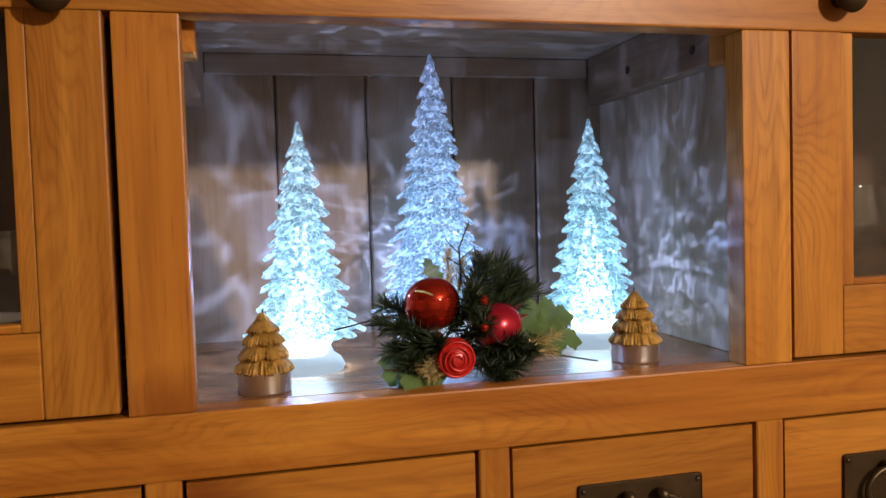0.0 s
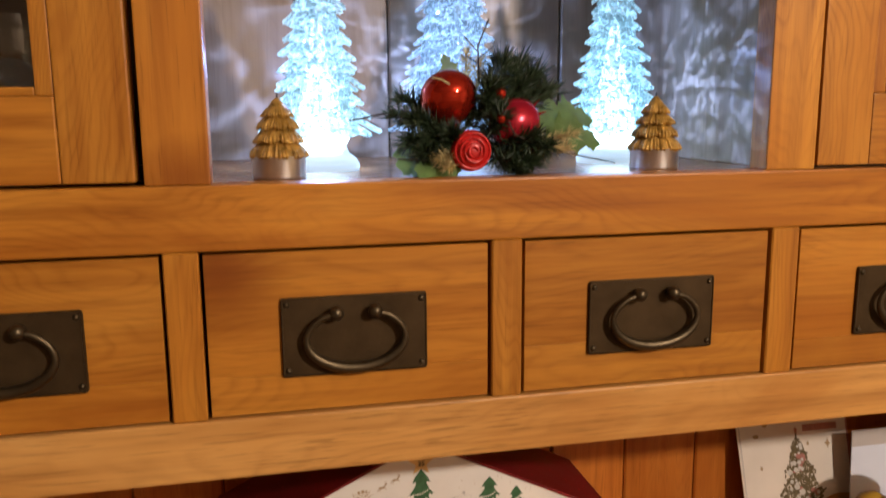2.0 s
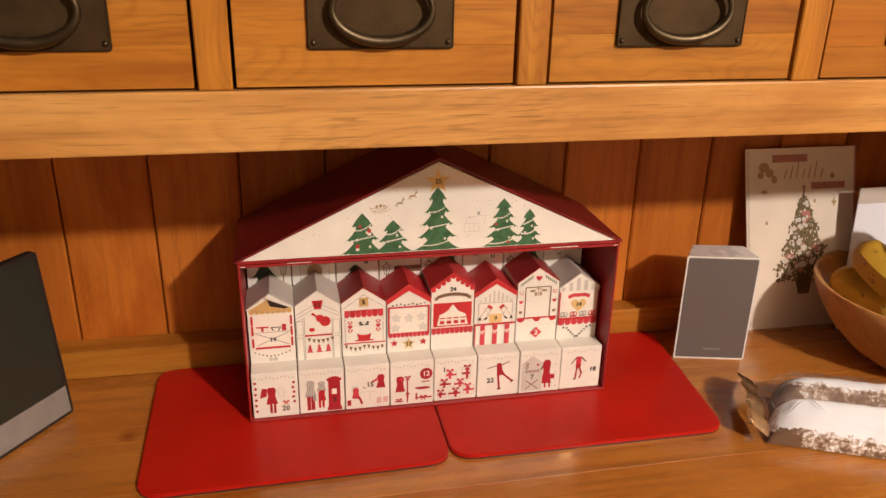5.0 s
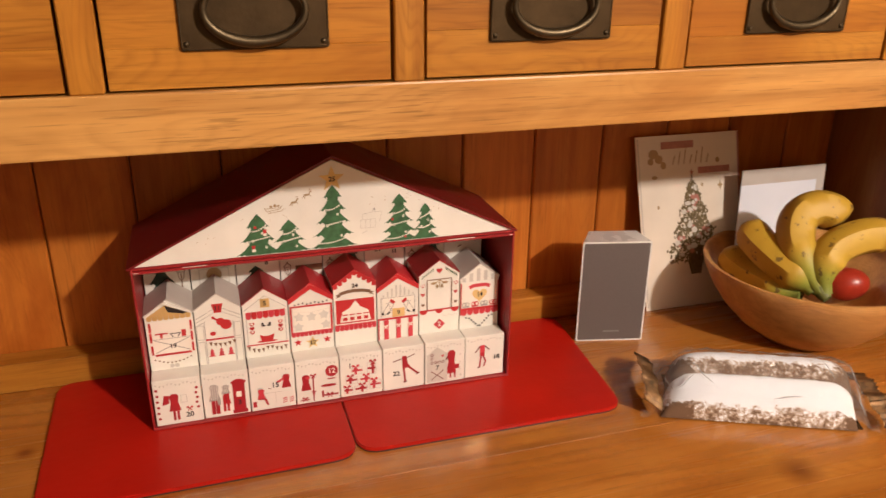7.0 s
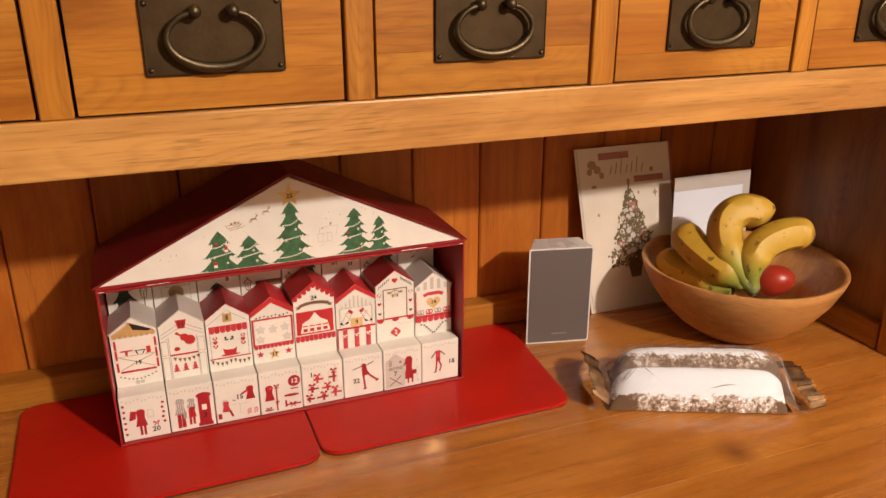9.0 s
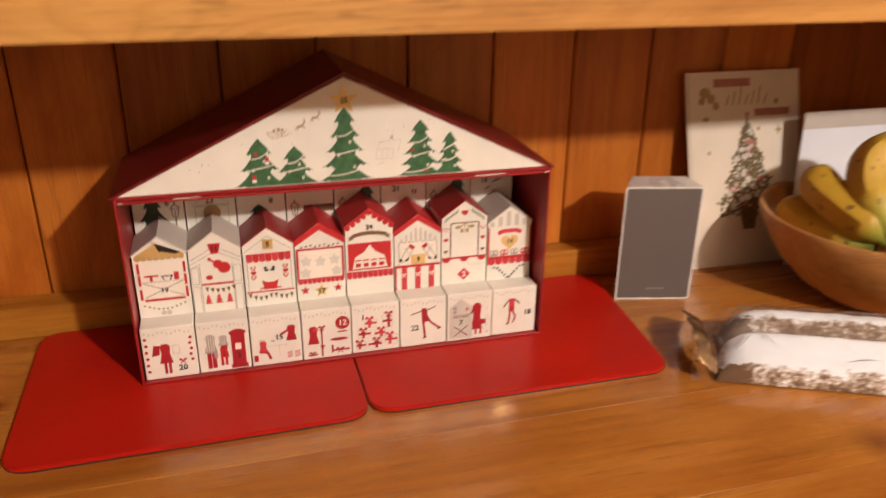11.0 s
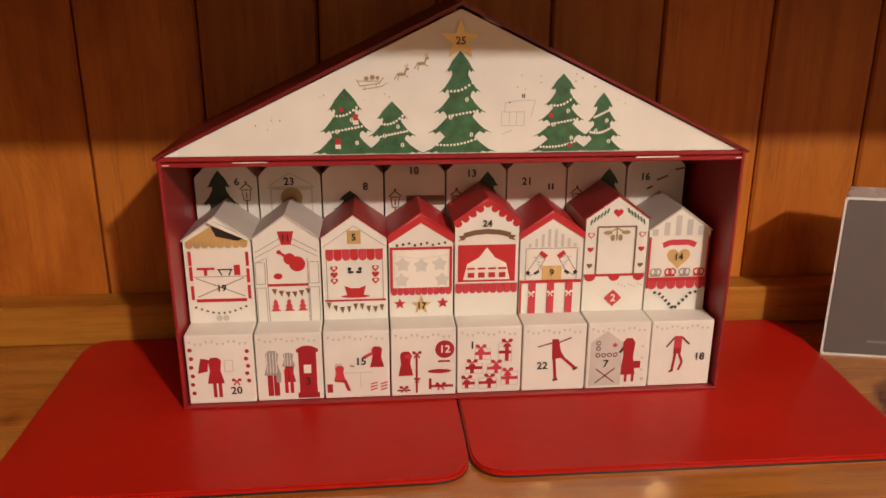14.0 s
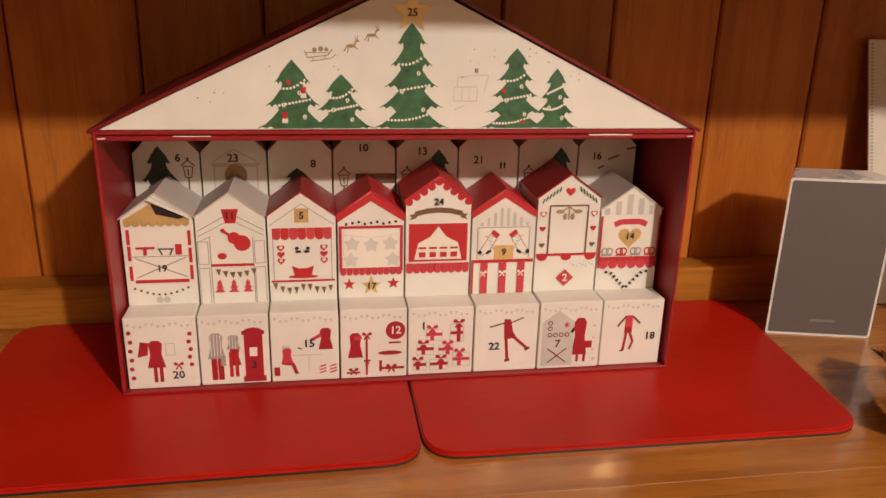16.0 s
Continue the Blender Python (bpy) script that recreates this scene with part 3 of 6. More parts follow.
bm = box(CAL_L - 0.001, CAL_R + 0.001, CAL_F - 0.0022, CAL_F + 0.0025, EAVE - 0.0062, EAVE - 0.0030, 0.0007)
add(bm, box(CAL_L - 0.001, CAL_R + 0.001, CAL_F - 0.0018, CAL_F + 0.0020, EAVE - 0.0024, EAVE + 0.0006, 0.0006))
part("eave_strip", bm, CARD_RED, cal, "folded red card strip with worn edges")
wear = lambda u, v, w: (u, CAL_F - 0.0022 - w, v)
printed("scuff", [bar(-0.196, EAVE - 0.0031, -0.172, EAVE - 0.0031, 0.0006), bar(0.086, EAVE - 0.003, 0.118, EAVE - 0.003, 0.0009), bar(-0.243, EAVE - 0.0045, -0.238, EAVE - 0.0043, 0.0007), bar(0.160, EAVE - 0.0045, 0.1655, EAVE - 0.0043, 0.0008)], INK_WHITE, cal, wear)
gab = part("gable", prism(((CAL_L + 0.0035, EAVE + 0.0010), (CAL_R - 0.0035, EAVE + 0.0010), (MIDX, APEX - 0.0018)), 0.0016, lambda u, v, w: (u, CAL_F + 0.0016 - w, v)), CARD_CREAM, cal, "cream gable printed with green fir trees")
for s in (-1, 1):
    ex = CAL_L - 0.0026 if s < 0 else CAL_R + 0.0026
    n_up = Vector((s * (APEX - EAVE), 0, abs(MIDX - ex))).normalized() * 0.0022
    pts = [(ex, EAVE - 0.0016), (MIDX, APEX + 0.0004), (MIDX + (0.0 if s < 0 else 0.0), APEX + 0.0030), (ex + n_up.x, EAVE - 0.0016 + n_up.z)]
    slope = part("roof_slope", prism(pts, CAL_B - CAL_F + 0.0022, lambda u, v, w: (u, CAL_B - w, v)), ROOF_CARD, cal, "glossy dark red roof")
    run = Vector((MIDX - ex, 0, APEX + 0.0030 - EAVE + 0.0016 - n_up.z)) * 0.98
    on_roof = lambda u, v, w: (ex + n_up.x + run.x * u, CAL_F + (CAL_B - CAL_F) * v, EAVE - 0.0016 + n_up.z + run.z * u + w + 0.0004)
    dice = random.Random(31 + s)
    printed("printed_snow", [disc(dice.uniform(0.04, 0.94), dice.uniform(0.06, 0.95), q, 6, q * 1.7) for q in (dice.uniform(0.0030, 0.0055) for _ in range(46))], INK_PINK, slope, on_roof)
# torn lining paper at the ridge
bm = bmesh.new()
bmesh.ops.create_icosphere(bm, subdivisions=2, radius=1)
for v in bm.verts:
    j = 1 + 0.25 * noise.noise(v.co * 2.3)
    v.co = Vector((MIDX + 0.0215 + v.co.x * 0.0080 * j - 0.0, CAL_F + 0.002 + v.co.y * 0.0012, APEX - 0.0095 + v.co.z * 0.0018 * j - v.co.x * 0.0036 * j))
part("torn_paper", bm, CARD_CREAM, cal, shade=60)

# gable printing, in metres
gp = lambda u, v, w: (u + 0.0015, CAL_F - w, v)
FIRS = ((-0.1200, 1.1255, 0.0470, 3), (-0.0882, 1.1165, 0.0430, 3), (-0.0415, 1.1500, 0.0510, 5), (0.0300, 1.1345, 0.0465, 5), (0.0590, 1.1215, 0.0340, 4))
printed("printed_fir", [fir(u, EAVE + 0.0016, top, w, k) for u, top, w, k in FIRS], INK_GREEN, gab, gp)
dots, gifts, marks, ticks, parcels = [], [], [], [], []
for u, top, w, tiers in FIRS:
    h = top - EAVE
    for row in range(2 if tiers < 5 else 3):
        f = (0.34, 0.60, 0.86)[row]
        half = w / 2 * (0.16 + 0.52 * f)
        n = 8 + 3 * row
        for k in range(n):
            t = k / (n - 1)
            sag = -0.0022 * math.sin(math.pi * t) if (row + tiers) % 2 else 0.0
            dots.append(disc(u - half + 2 * half * t, top - h * f + sag + 0.0042 * (t - 0.5) * (1 if row % 2 else 1.3), 0.00095, 7))
    for k in range(3):
        f = 0.46 + 0.17 * k
        cu, cv = u + (w * 0.20 * f) * (-1) ** k, top - h * f
        marks += [disc(cu, cv, 0.0013, 8, 0.0017)]
        ticks.append(rect(cu - 0.0002, cv - 0.0014, cu + 0.0002, cv + 0.0014))
for u, v in ((-0.1130, 1.1050), (-0.1255, 1.0885)):
    gifts += [rect(u - 0.0016, v - 0.0012, u + 0.0016, v + 0.0018), disc(u - 0.0011, v + 0.0024, 0.0010, 7, 0.0007), disc(u + 0.0011, v + 0.0024, 0.0010, 7, 0.0007)]
    parcels.append(rect(u - 0.0019, v - 0.0042, u + 0.0019, v - 0.0012))
for u, v in ((0.0222, 1.1060), (0.0365, 1.0850), (-0.1225, 1.1110)):
    gifts.append(disc(u, v, 0.0016, 8))
printed("printed_garland", dots, INK_WHITE, gab, gp, 0.0006)
printed("printed_bauble", marks, INK_WHITE, gab, gp, 0.0006)
printed("printed_tick", ticks, INK_GREEN, gab, gp, 0.0009)
printed("printed_parcel", parcels, INK_WHITE, gab, gp, 0.0007)
printed("printed_gift", gifts, INK_RED, gab, gp, 0.0008)
random.seed(5)
specks = []
for cu, cv, n in ((-0.172, 1.101, 5), (-0.130, 1.116, 6), (0.006, 1.128, 5), (0.078, 1.114, 5), (-0.098, 1.123, 4), (0.046, 1.131, 4)):
    for k in range(n):
        specks.append(star(cu + random.uniform(-0.009, 0.009), cv + random.uniform(-0.006, 0.006), random.uniform(0.0004, 0.0009), 4))
# a sledge on runners drawn by two leaping deer
sledge = line([(-0.1115, 1.1310), (-0.1095, 1.1268), (-0.0965, 1.1285), (-0.0935, 1.1325)], 0.0006) + line([(-0.1110, 1.1300), (-0.0950, 1.1300)], 0.0005) + line([(-0.1080, 1.1245), (-0.0945, 1.1265), (-0.0915, 1.1290)], 0.0005)
sledge += [bar(-0.1060, 1.1268, -0.1060, 1.1250, 0.0004), bar(-0.0985, 1.1280, -0.0985, 1.1260, 0.0004), disc(-0.1050, 1.1318, 0.0015, 8), disc(-0.1010, 1.1325, 0.0017, 8), disc(-0.0975, 1.1322, 0.0013, 8)]
for u, v in ((-0.0815, 1.1345), (-0.0680, 1.1415)):
    sledge += [disc(u, v, 0.0032, 10, 0.0011), bar(u - 0.0024, v, u - 0.0046, v - 0.0034, 0.0007), bar(u - 0.0016, v - 0.0006, u - 0.0024, v - 0.0042, 0.0006), bar(u + 0.0020, v, u + 0.0046, v - 0.0020, 0.0006), bar(u + 0.0022, v + 0.0004, u + 0.0034, v + 0.0032, 0.0011), disc(u + 0.0042, v + 0.0034, 0.0012, 7, 0.0008), bar(u + 0.0036, v + 0.0036, u + 0.0026, v + 0.0064, 0.0004), bar(u + 0.0040, v + 0.0038, u + 0.0044, v + 0.0068, 0.0004)]
printed("printed_sledge", sledge, INK_TAN, gab, gp)
printed("printed_speck", specks, INK_TAN, gab, gp)
# a faint market hall and a dark mark above it
hall = line([(-0.0125, 1.0990), (0.0035, 1.0990), (0.0035, 1.1085), (-0.0125, 1.1085), (-0.0125, 1.0990)], 0.0005) + [bar(-0.0070, 1.0990, -0.0070, 1.1085, 0.0004), bar(-0.0020, 1.0990, -0.0020, 1.1085, 0.0004)] + line([(-0.0105, 1.1085), (-0.0100, 1.1150), (0.0020, 1.1165), (0.0110, 1.1165), (0.0080, 1.1050)], 0.0005) + [bar(-0.0120, 1.0930, -0.0050, 1.0960, 0.0005)]
printed("printed_hall", hall, INK_PALE, gab, gp)
printed("printed_mark", [rect(0.0015, 1.1180, 0.0022, 1.1208), rect(0.0028, 1.1180, 0.0035, 1.1208), disc(-0.0070, 1.1150, 0.0006, 6)], INK_BLACK, gab, gp)
printed("gold_star", [star(-0.0415, 1.1565, 0.0140)], GOLD_FOIL, gab, gp, 0.0006)
lettering("25", 0.0070, INK_BLACK, gab, gp, -0.0412, 1.1562, 0.0010)

PITCH, X0 = 0.0505, -0.2425
CARD_Z = CAL_Z + 0.0022

# front row of cubes
CUBE_F, CUBE_TOP, HOUSE_F = 0.1612, 0.9470, 0.1860
cubes = []
for k in range(8):
    x0 = X0 + PITCH * k
    j = 0.0004 * ((k * 5) % 3)
    b = part("front_box", box(x0 + 0.0006, x0 + PITCH - 0.0006, CUBE_F + j, HOUSE_F - 0.0004, CARD_Z, CUBE_TOP - j, 0.0006), CARD_CREAM, cal, "cream card box with a red printed motif")
    cubes.append((b, (lambda x0, j: lambda u, v, w: (x0 + PITCH * u, CUBE_F + j - w, CARD_Z + PITCH * v))(x0, j)))


def coat(u, v, h, w):
    """A plain coat-like block."""
    return [(u - w * 0.24, v + h), (u + w * 0.24, v + h), (u + w * 0.48, v + h * 0.88), (u + w * 0.38, v + h * 0.5), (u + w * 0.62, v), (u - w * 0.62, v), (u - w * 0.38, v + h * 0.5), (u - w * 0.48, v + h * 0.88)]


def bunting(n, v, d=0.05):
    return [[(0.06 + 0.88 * k / n, v - 0.04 * math.sin(math.pi * (k % 4) / 3)), (0.06 + 0.88 * (k + 0.6) / n, v - 0.04 * math.sin(math.pi * (k % 4) / 3)), (0.06 + 0.88 * (k + 0.3) / n, v - d - 0.04 * math.sin(math.pi * (k % 4) / 3))] for k in range(n)]


for k, (b, pl) in enumerate(cubes):
    printed("printed_bunting", bunting(11, 1.02), INK_PALE, b, pl)
red = [[] for _ in range(8)]
pink = [[] for _ in range(8)]
grey = [[] for _ in range(8)]
dark = [[] for _ in range(8)]
# 20: a coat, bags, two columns of dots, a bow
red[0] = [coat(0.42, 0.33, 0.42, 0.20), rect(0.37, 0.10, 0.42, 0.33), rect(0.45, 0.10, 0.50, 0.33), [(0.17, 0.50), (0.31, 0.53), (0.33, 0.72), (0.22, 0.74)]] + [disc(0.08 + 0.01 * (i % 2), 0.88 - 0.14 * i, 0.032) for i in range(6)] + [disc(0.90 - 0.02 * (i % 2), 0.84 - 0.12 * i, 0.032) for i in range(5)]
dark[0] = bow(0.72, 0.36, 0.07)
grey[0] = line([(0.56, 0.52), (0.68, 0.52), (0.68, 0.70), (0.56, 0.70), (0.56, 0.52)], 0.012)
# 3: two striped blocks and a pillar box
red[1] = [coat(0.50, 0.30, 0.30, 0.14), rect(0.17, 0.08, 0.25, 0.45), rect(0.26, 0.08, 0.34, 0.45), rect(0.64, 0.10, 0.90, 0.80), rect(0.61, 0.03, 0.93, 0.12), rect(0.61, 0.78, 0.93, 0.84), disc(0.77, 0.82, 0.14, 14, 0.07)]
grey[1] = [coat(0.25, 0.42, 0.40, 0.20), coat(0.49, 0.56, 0.22, 0.16), rect(0.30, 0.30, 0.37, 0.46)]
dark[1] = [rect(0.42, 0.12, 0.47, 0.52), rect(0.50, 0.12, 0.55, 0.52)]
# 15: blocks at a table
red[2] = [coat(0.80, 0.50, 0.34, 0.17), rect(0.05, 0.10, 0.13, 0.24), [(0.16, 0.34), (0.34, 0.30), (0.40, 0.12), (0.35, 0.12), (0.30, 0.26), (0.16, 0.28)]]
pink[2] = [bar(0.70 + 0.15 * j, 0.12 + 0.05 * i, 0.80 + 0.15 * j, 0.15 + 0.05 * i, 0.022) for i in range(3) for j in range(2)] + [bar(0.74, 0.74, 0.60, 0.66, 0.05), coat(0.24, 0.30, 0.24, 0.14)]
grey[2] = line([(0.25, 0.42), (0.72, 0.42)], 0.012) + line([(0.55, 0.42), (0.55, 0.16)], 0.012) + [rect(0.17, 0.38, 0.28, 0.58)]
dark[2] = [bar(0.40, 0.54, 0.46, 0.52, 0.02)]
# 12: a disc, parcels and ribbons
red[3] = [disc(0.82, 0.76, 0.145, 20), coat(0.23, 0.34, 0.40, 0.18), rect(0.38, 0.05, 0.41, 0.68)] + bow(0.40, 0.70, 0.07) + bow(0.40, 0.27, 0.05) + bow(0.20, 0.13, 0.07) + bow(0.76, 0.16, 0.08) + [rect(0.10, 0.08, 0.30, 0.11), rect(0.58, 0.13, 0.95, 0.17), rect(0.58, 0.10, 0.62, 0.28), disc(0.74, 0.40, 0.18, 14, 0.035), rect(0.72, 0.55, 0.90, 0.58)]
pink[3] = [disc(0.27, 0.66, 0.06, 10, 0.04)]
# 1: a pile of parcels with bows
for i, (u, v, w, h) in enumerate(((0.40, 0.56, 0.24, 0.18), (0.74, 0.52, 0.20, 0.30), (0.27, 0.33, 0.26, 0.17), (0.58, 0.32, 0.22, 0.16), (0.19, 0.08, 0.20, 0.15), (0.48, 0.07, 0.28, 0.18), (0.82, 0.12, 0.26, 0.22))):
    x = u + (0.03 if i % 2 else -0.03)
    (red if i % 3 else pink)[4].extend(bow(x, v + h + 0.02, 0.085) + [rect(x - 0.028, v, x + 0.028, v + h), rect(u - w / 2, v + h * 0.42, u + w / 2, v + h * 0.42 + 0.05)])
    grey[4] += line([(u - w / 2, v), (u + w / 2, v), (u + w / 2, v + h), (u - w / 2, v + h), (u - w / 2, v)], 0.010)
# 22: a flared block on thin bars
red[5] = [[(0.46, 0.86), (0.56, 0.86), (0.60, 0.66), (0.66, 0.56), (0.47, 0.52)], bar(0.50, 0.54, 0.53, 0.20, 0.045), bar(0.60, 0.58, 0.84, 0.36, 0.045)]
dark[5] = [bar(0.46, 0.80, 0.24, 0.74, 0.022), bar(0.56, 0.80, 0.76, 0.88, 0.022), bar(0.49, 0.17, 0.57, 0.19, 0.04), bar(0.80, 0.34, 0.87, 0.38, 0.04)]
# 7: a stall with racks
red[6] = [rect(0.12, 0.48, 0.50, 0.51), rect(0.75, 0.33, 0.86, 0.45), rect(0.62, 0.10, 0.66, 0.22), rect(0.73, 0.10, 0.77, 0.22)]
red[6] += [coat(0.66, 0.22, 0.62, 0.20), bar(0.60, 0.72, 0.52, 0.60, 0.04)]
dark[6] = line([(0.16, 0.10), (0.46, 0.34)], 0.02) + line([(0.16, 0.34), (0.46, 0.10)], 0.02) + [r for i in range(4) for r in ring(0.18 + 0.09 * i, 0.57, 0.032, 0.016, 8)] + [r for i in range(2) for r in ring(0.18, 0.68 + 0.09 * i, 0.032, 0.016, 8)]
pink[6] = [star(0.44, 0.73, 0.055, 6)]
grey[6] = [[(0.06, 0.05), (0.56, 0.05), (0.56, 0.78), (0.31, 0.97), (0.06, 0.78)]] + [disc(0.88, 0.70 - 0.2 * i, 0.02) for i in range(3)] + [disc(0.9, 0.14, 0.03)]
# 18: a small flared block
red[7] = [rect(0.38, 0.54, 0.50, 0.64), bar(0.41, 0.54, 0.38, 0.26, 0.04), bar(0.47, 0.54, 0.53, 0.40, 0.04), bar(0.53, 0.40, 0.48, 0.26, 0.035)]
pink[7] = [rect(0.38, 0.64, 0.50, 0.84)]
dark[7] = [bar(0.38, 0.82, 0.26, 0.66, 0.028), bar(0.50, 0.82, 0.62, 0.70, 0.028), bar(0.33, 0.24, 0.40, 0.26, 0.03)]
NUMBERS = (("20", 0.71, 0.20, INK_BLACK), ("3", 0.77, 0.30, INK_BLACK), ("15", 0.56, 0.60, INK_BLACK), ("12", 0.82, 0.76, INK_WHITE), ("1", 0.24, 0.80, INK_BLACK), ("22", 0.32, 0.42, INK_BLACK), ("7", 0.31, 0.42, INK_BLACK), ("18", 0.80, 0.48, INK_BLACK))
for k, (b, pl) in enumerate(cubes):
    for name, group, ink, up in (("printed_red", red[k], INK_CRIMSON, 0.0003), ("printed_pink", pink[k], INK_PINK, 0.0004), ("printed_grey", grey[k], INK_PALE if k != 1 else INK_GREY, 0.00035), ("printed_dark", dark[k], INK_MAROON if k in (2, 5, 6, 7) else INK_RED, 0.00045)):
        if group:
            printed(name, group, ink, b, pl, up)
    if k == 1:
        printed("printed_plate", [rect(0.71, 0.44, 0.82, 0.58)] + [rect(0.17 + 0.045 * i, 0.46, 0.18 + 0.045 * i, 0.80) for i in range(4)] + [rect(0.435 + 0.04 * i, 0.57, 0.443 + 0.04 * i, 0.77) for i in range(3)], INK_WHITE, b, pl, 0.0006)
    s, u, v, ink = NUMBERS[k]
    lettering(s, 0.17, ink, b, pl, u, v)

# middle row of houses
ROOFS = (CARD_GREY, CARD_GREY, ROOF_DARK, ROOF_RED, ROOF_RED, ROOF_RED, ROOF_DARK, CARD_GREY)
HOUSE_B, BACK_F = 0.2385, 0.2400
houses = []
for k in range(8):
    x0 = X0 + PITCH * k
    tall = 0.0105 if k in (4, 6) else 0.0
    eave, apex = 1.0125 + tall, 1.0295 + tall
    xa, xb, xm = x0 + 0.0007, x0 + PITCH - 0.0007, x0 + PITCH / 2
    h = part("house_box", prism(((xa, CARD_Z), (xb, CARD_Z), (xb, eave), (xm, apex), (xa, eave)), HOUSE_B - HOUSE_F, lambda u, v, w: (u, HOUSE_B - w, v)), CARD_CREAM, cal, "cream card house with printed shop front and number")
    pts = [(xa - 0.0012, eave - 0.0010), (xm, apex + 0.0002), (xb + 0.0004, eave - 0.0010), (xb + 0.0010, eave), (xm, apex + 0.0016), (xa - 0.0016, eave)]
    part("house_roof", prism(pts, HOUSE_B - HOUSE_F + 0.0010, lambda u, v, w: (u, HOUSE_B - w, v)), ROOFS[k], h, ("pale grey card roof" if ROOFS[k] == CARD_GREY else "red card roof"))
    houses.append((h, (lambda x0: lambda u, v, w: (x0 + PITCH * u, HOUSE_F - w, 0.9425 + PITCH * v))(x0), (eave - 0.9425) / PITCH, (apex - 0.9425) / PITCH))


def draw(k, **groups):
    h, pl, _, _ = houses[k]
    inks = dict(red=INK_RED, pink=INK_PINK, dark=INK_BLACK, green=INK_GREEN, grey=INK_GREY, pale=INK_PALE, white=INK_WHITE, gold=GOLD_FOIL, brown=INK_BROWN, tan=INK_TAN, faint=INK_FAINT, top=INK_WHITE)
    for i, (name, shapes) in enumerate(groups.items()):
        printed("printed_" + ("detail" if name == "top" else name), shapes, inks[name], h, pl, 0.0003 + 0.0001 * i)


E_, A_ = houses[0][2], houses[0][3]
# 19: gold awning with a lifted flap, tables, trestles
draw(0, white=[rect(0.12, 0.42, 0.90, 1.24)], grey=line([(0.16, 0.50), (0.86, 0.80)], 0.018) + line([(0.16, 0.80), (0.86, 0.50)], 0.018) + line([(0.12, 0.82), (0.90, 0.82)], 0.012),
     red=[rect(0.07, v, 0.115, v + 0.22) for v in (0.46, 0.76, 1.0)] + [rect(0.90, v, 0.945, v + 0.22) for v in (0.46, 0.72, 0.98)] + [rect(0.14, 0.42, 0.88, 0.47), rect(0.18, 0.93, 0.44, 0.965), rect(0.28, 0.84, 0.33, 0.93), rect(0.72, 0.84, 0.81, 1.00)],
     dark=[rect(0.48, 0.92, 0.70, 0.94), bar(0.50, 0.92, 0.54, 0.84, 0.02), bar(0.68, 0.92, 0.64, 0.84, 0.02)], brown=[disc(0.12 + 0.082 * i, 0.34 - 0.10 * math.sin(math.pi * i / 9), 0.020, 8) for i in range(10)], pale=[disc(0.45, 0.16, 0.05, 8), disc(0.55, 0.16, 0.05, 8)],
     gold=[[(0.05, E_ - 0.02), (0.5, A_ - 0.08), (0.95, E_ - 0.02)]] + scallops(0.05, 0.95, E_ - 0.01, E_ - 0.12, 8))
h, pl = houses[0][0], houses[0][1]
# flat black patch for the shade in the opening under the flap
part("open_flap_hole", prism(((0.44, A_ - 0.12), (0.90, E_ + 0.02), (0.80, E_ - 0.01), (0.50, E_ + 0.06)), 0.0002, lambda u, v, w: pl(u, v, 0.0012 + w)), BLACK, h)
bm = prism(((0.40, A_ - 0.06), (0.96, E_ + 0.0), (0.93, E_ + 0.05), (0.44, A_ - 0.02)), 0.0030, lambda u, v, w: pl(u, v, 0.0005 + w))
part("lifted_flap", bm, CARD_CREAM, h, "lifted cream card flap")
# 11: violin in a framed front
draw(1, grey=line([(0.04, 1.18), (0.5, 1.44), (0.96, 1.18)], 0.012) + line([(0.04, 1.10), (0.5, 1.34), (0.96, 1.10)], 0.010) + line([(0.04, 1.02), (0.22, 1.10)], 0.010) + [s for a in (0.03, 0.82) for s in line([(a, 0.02), (a + 0.14, 0.02), (a + 0.14, 0.62), (a, 0.62), (a, 0.02)], 0.010) + line([(a, 0.68), (a + 0.14, 0.68), (a + 0.14, 1.02), (a, 1.02), (a, 0.68)], 0.010)] + line([(0.20, 0.0), (0.20, 1.08)], 0.012) + line([(0.80, 0.0), (0.80, 1.08)], 0.012),
     red=[[(0.38, 1.50), (0.62, 1.50), (0.57, 1.29), (0.43, 1.29)], disc(0.54, 1.07, 0.09, 14), disc(0.65, 0.99, 0.12, 14), bar(0.54, 1.07, 0.40, 1.17, 0.04), disc(0.39, 1.18, 0.035, 8), disc(0.36, 0.80, 0.065, 10, 0.05), rect(0.20, 0.64, 0.80, 0.68)],
     brown=[[(0.25 + 0.1 * i, 0.60 - 0.05 * math.sin(math.pi * i / 5)), (0.33 + 0.1 * i, 0.60 - 0.05 * math.sin(math.pi * i / 5)), (0.30 + 0.1 * i, 0.50 - 0.05 * math.sin(math.pi * i / 5))] for i in range(6)],
     pink=[fir(u, 0.24, 0.44, 0.17, 3) for u in (0.30, 0.50, 0.70)])
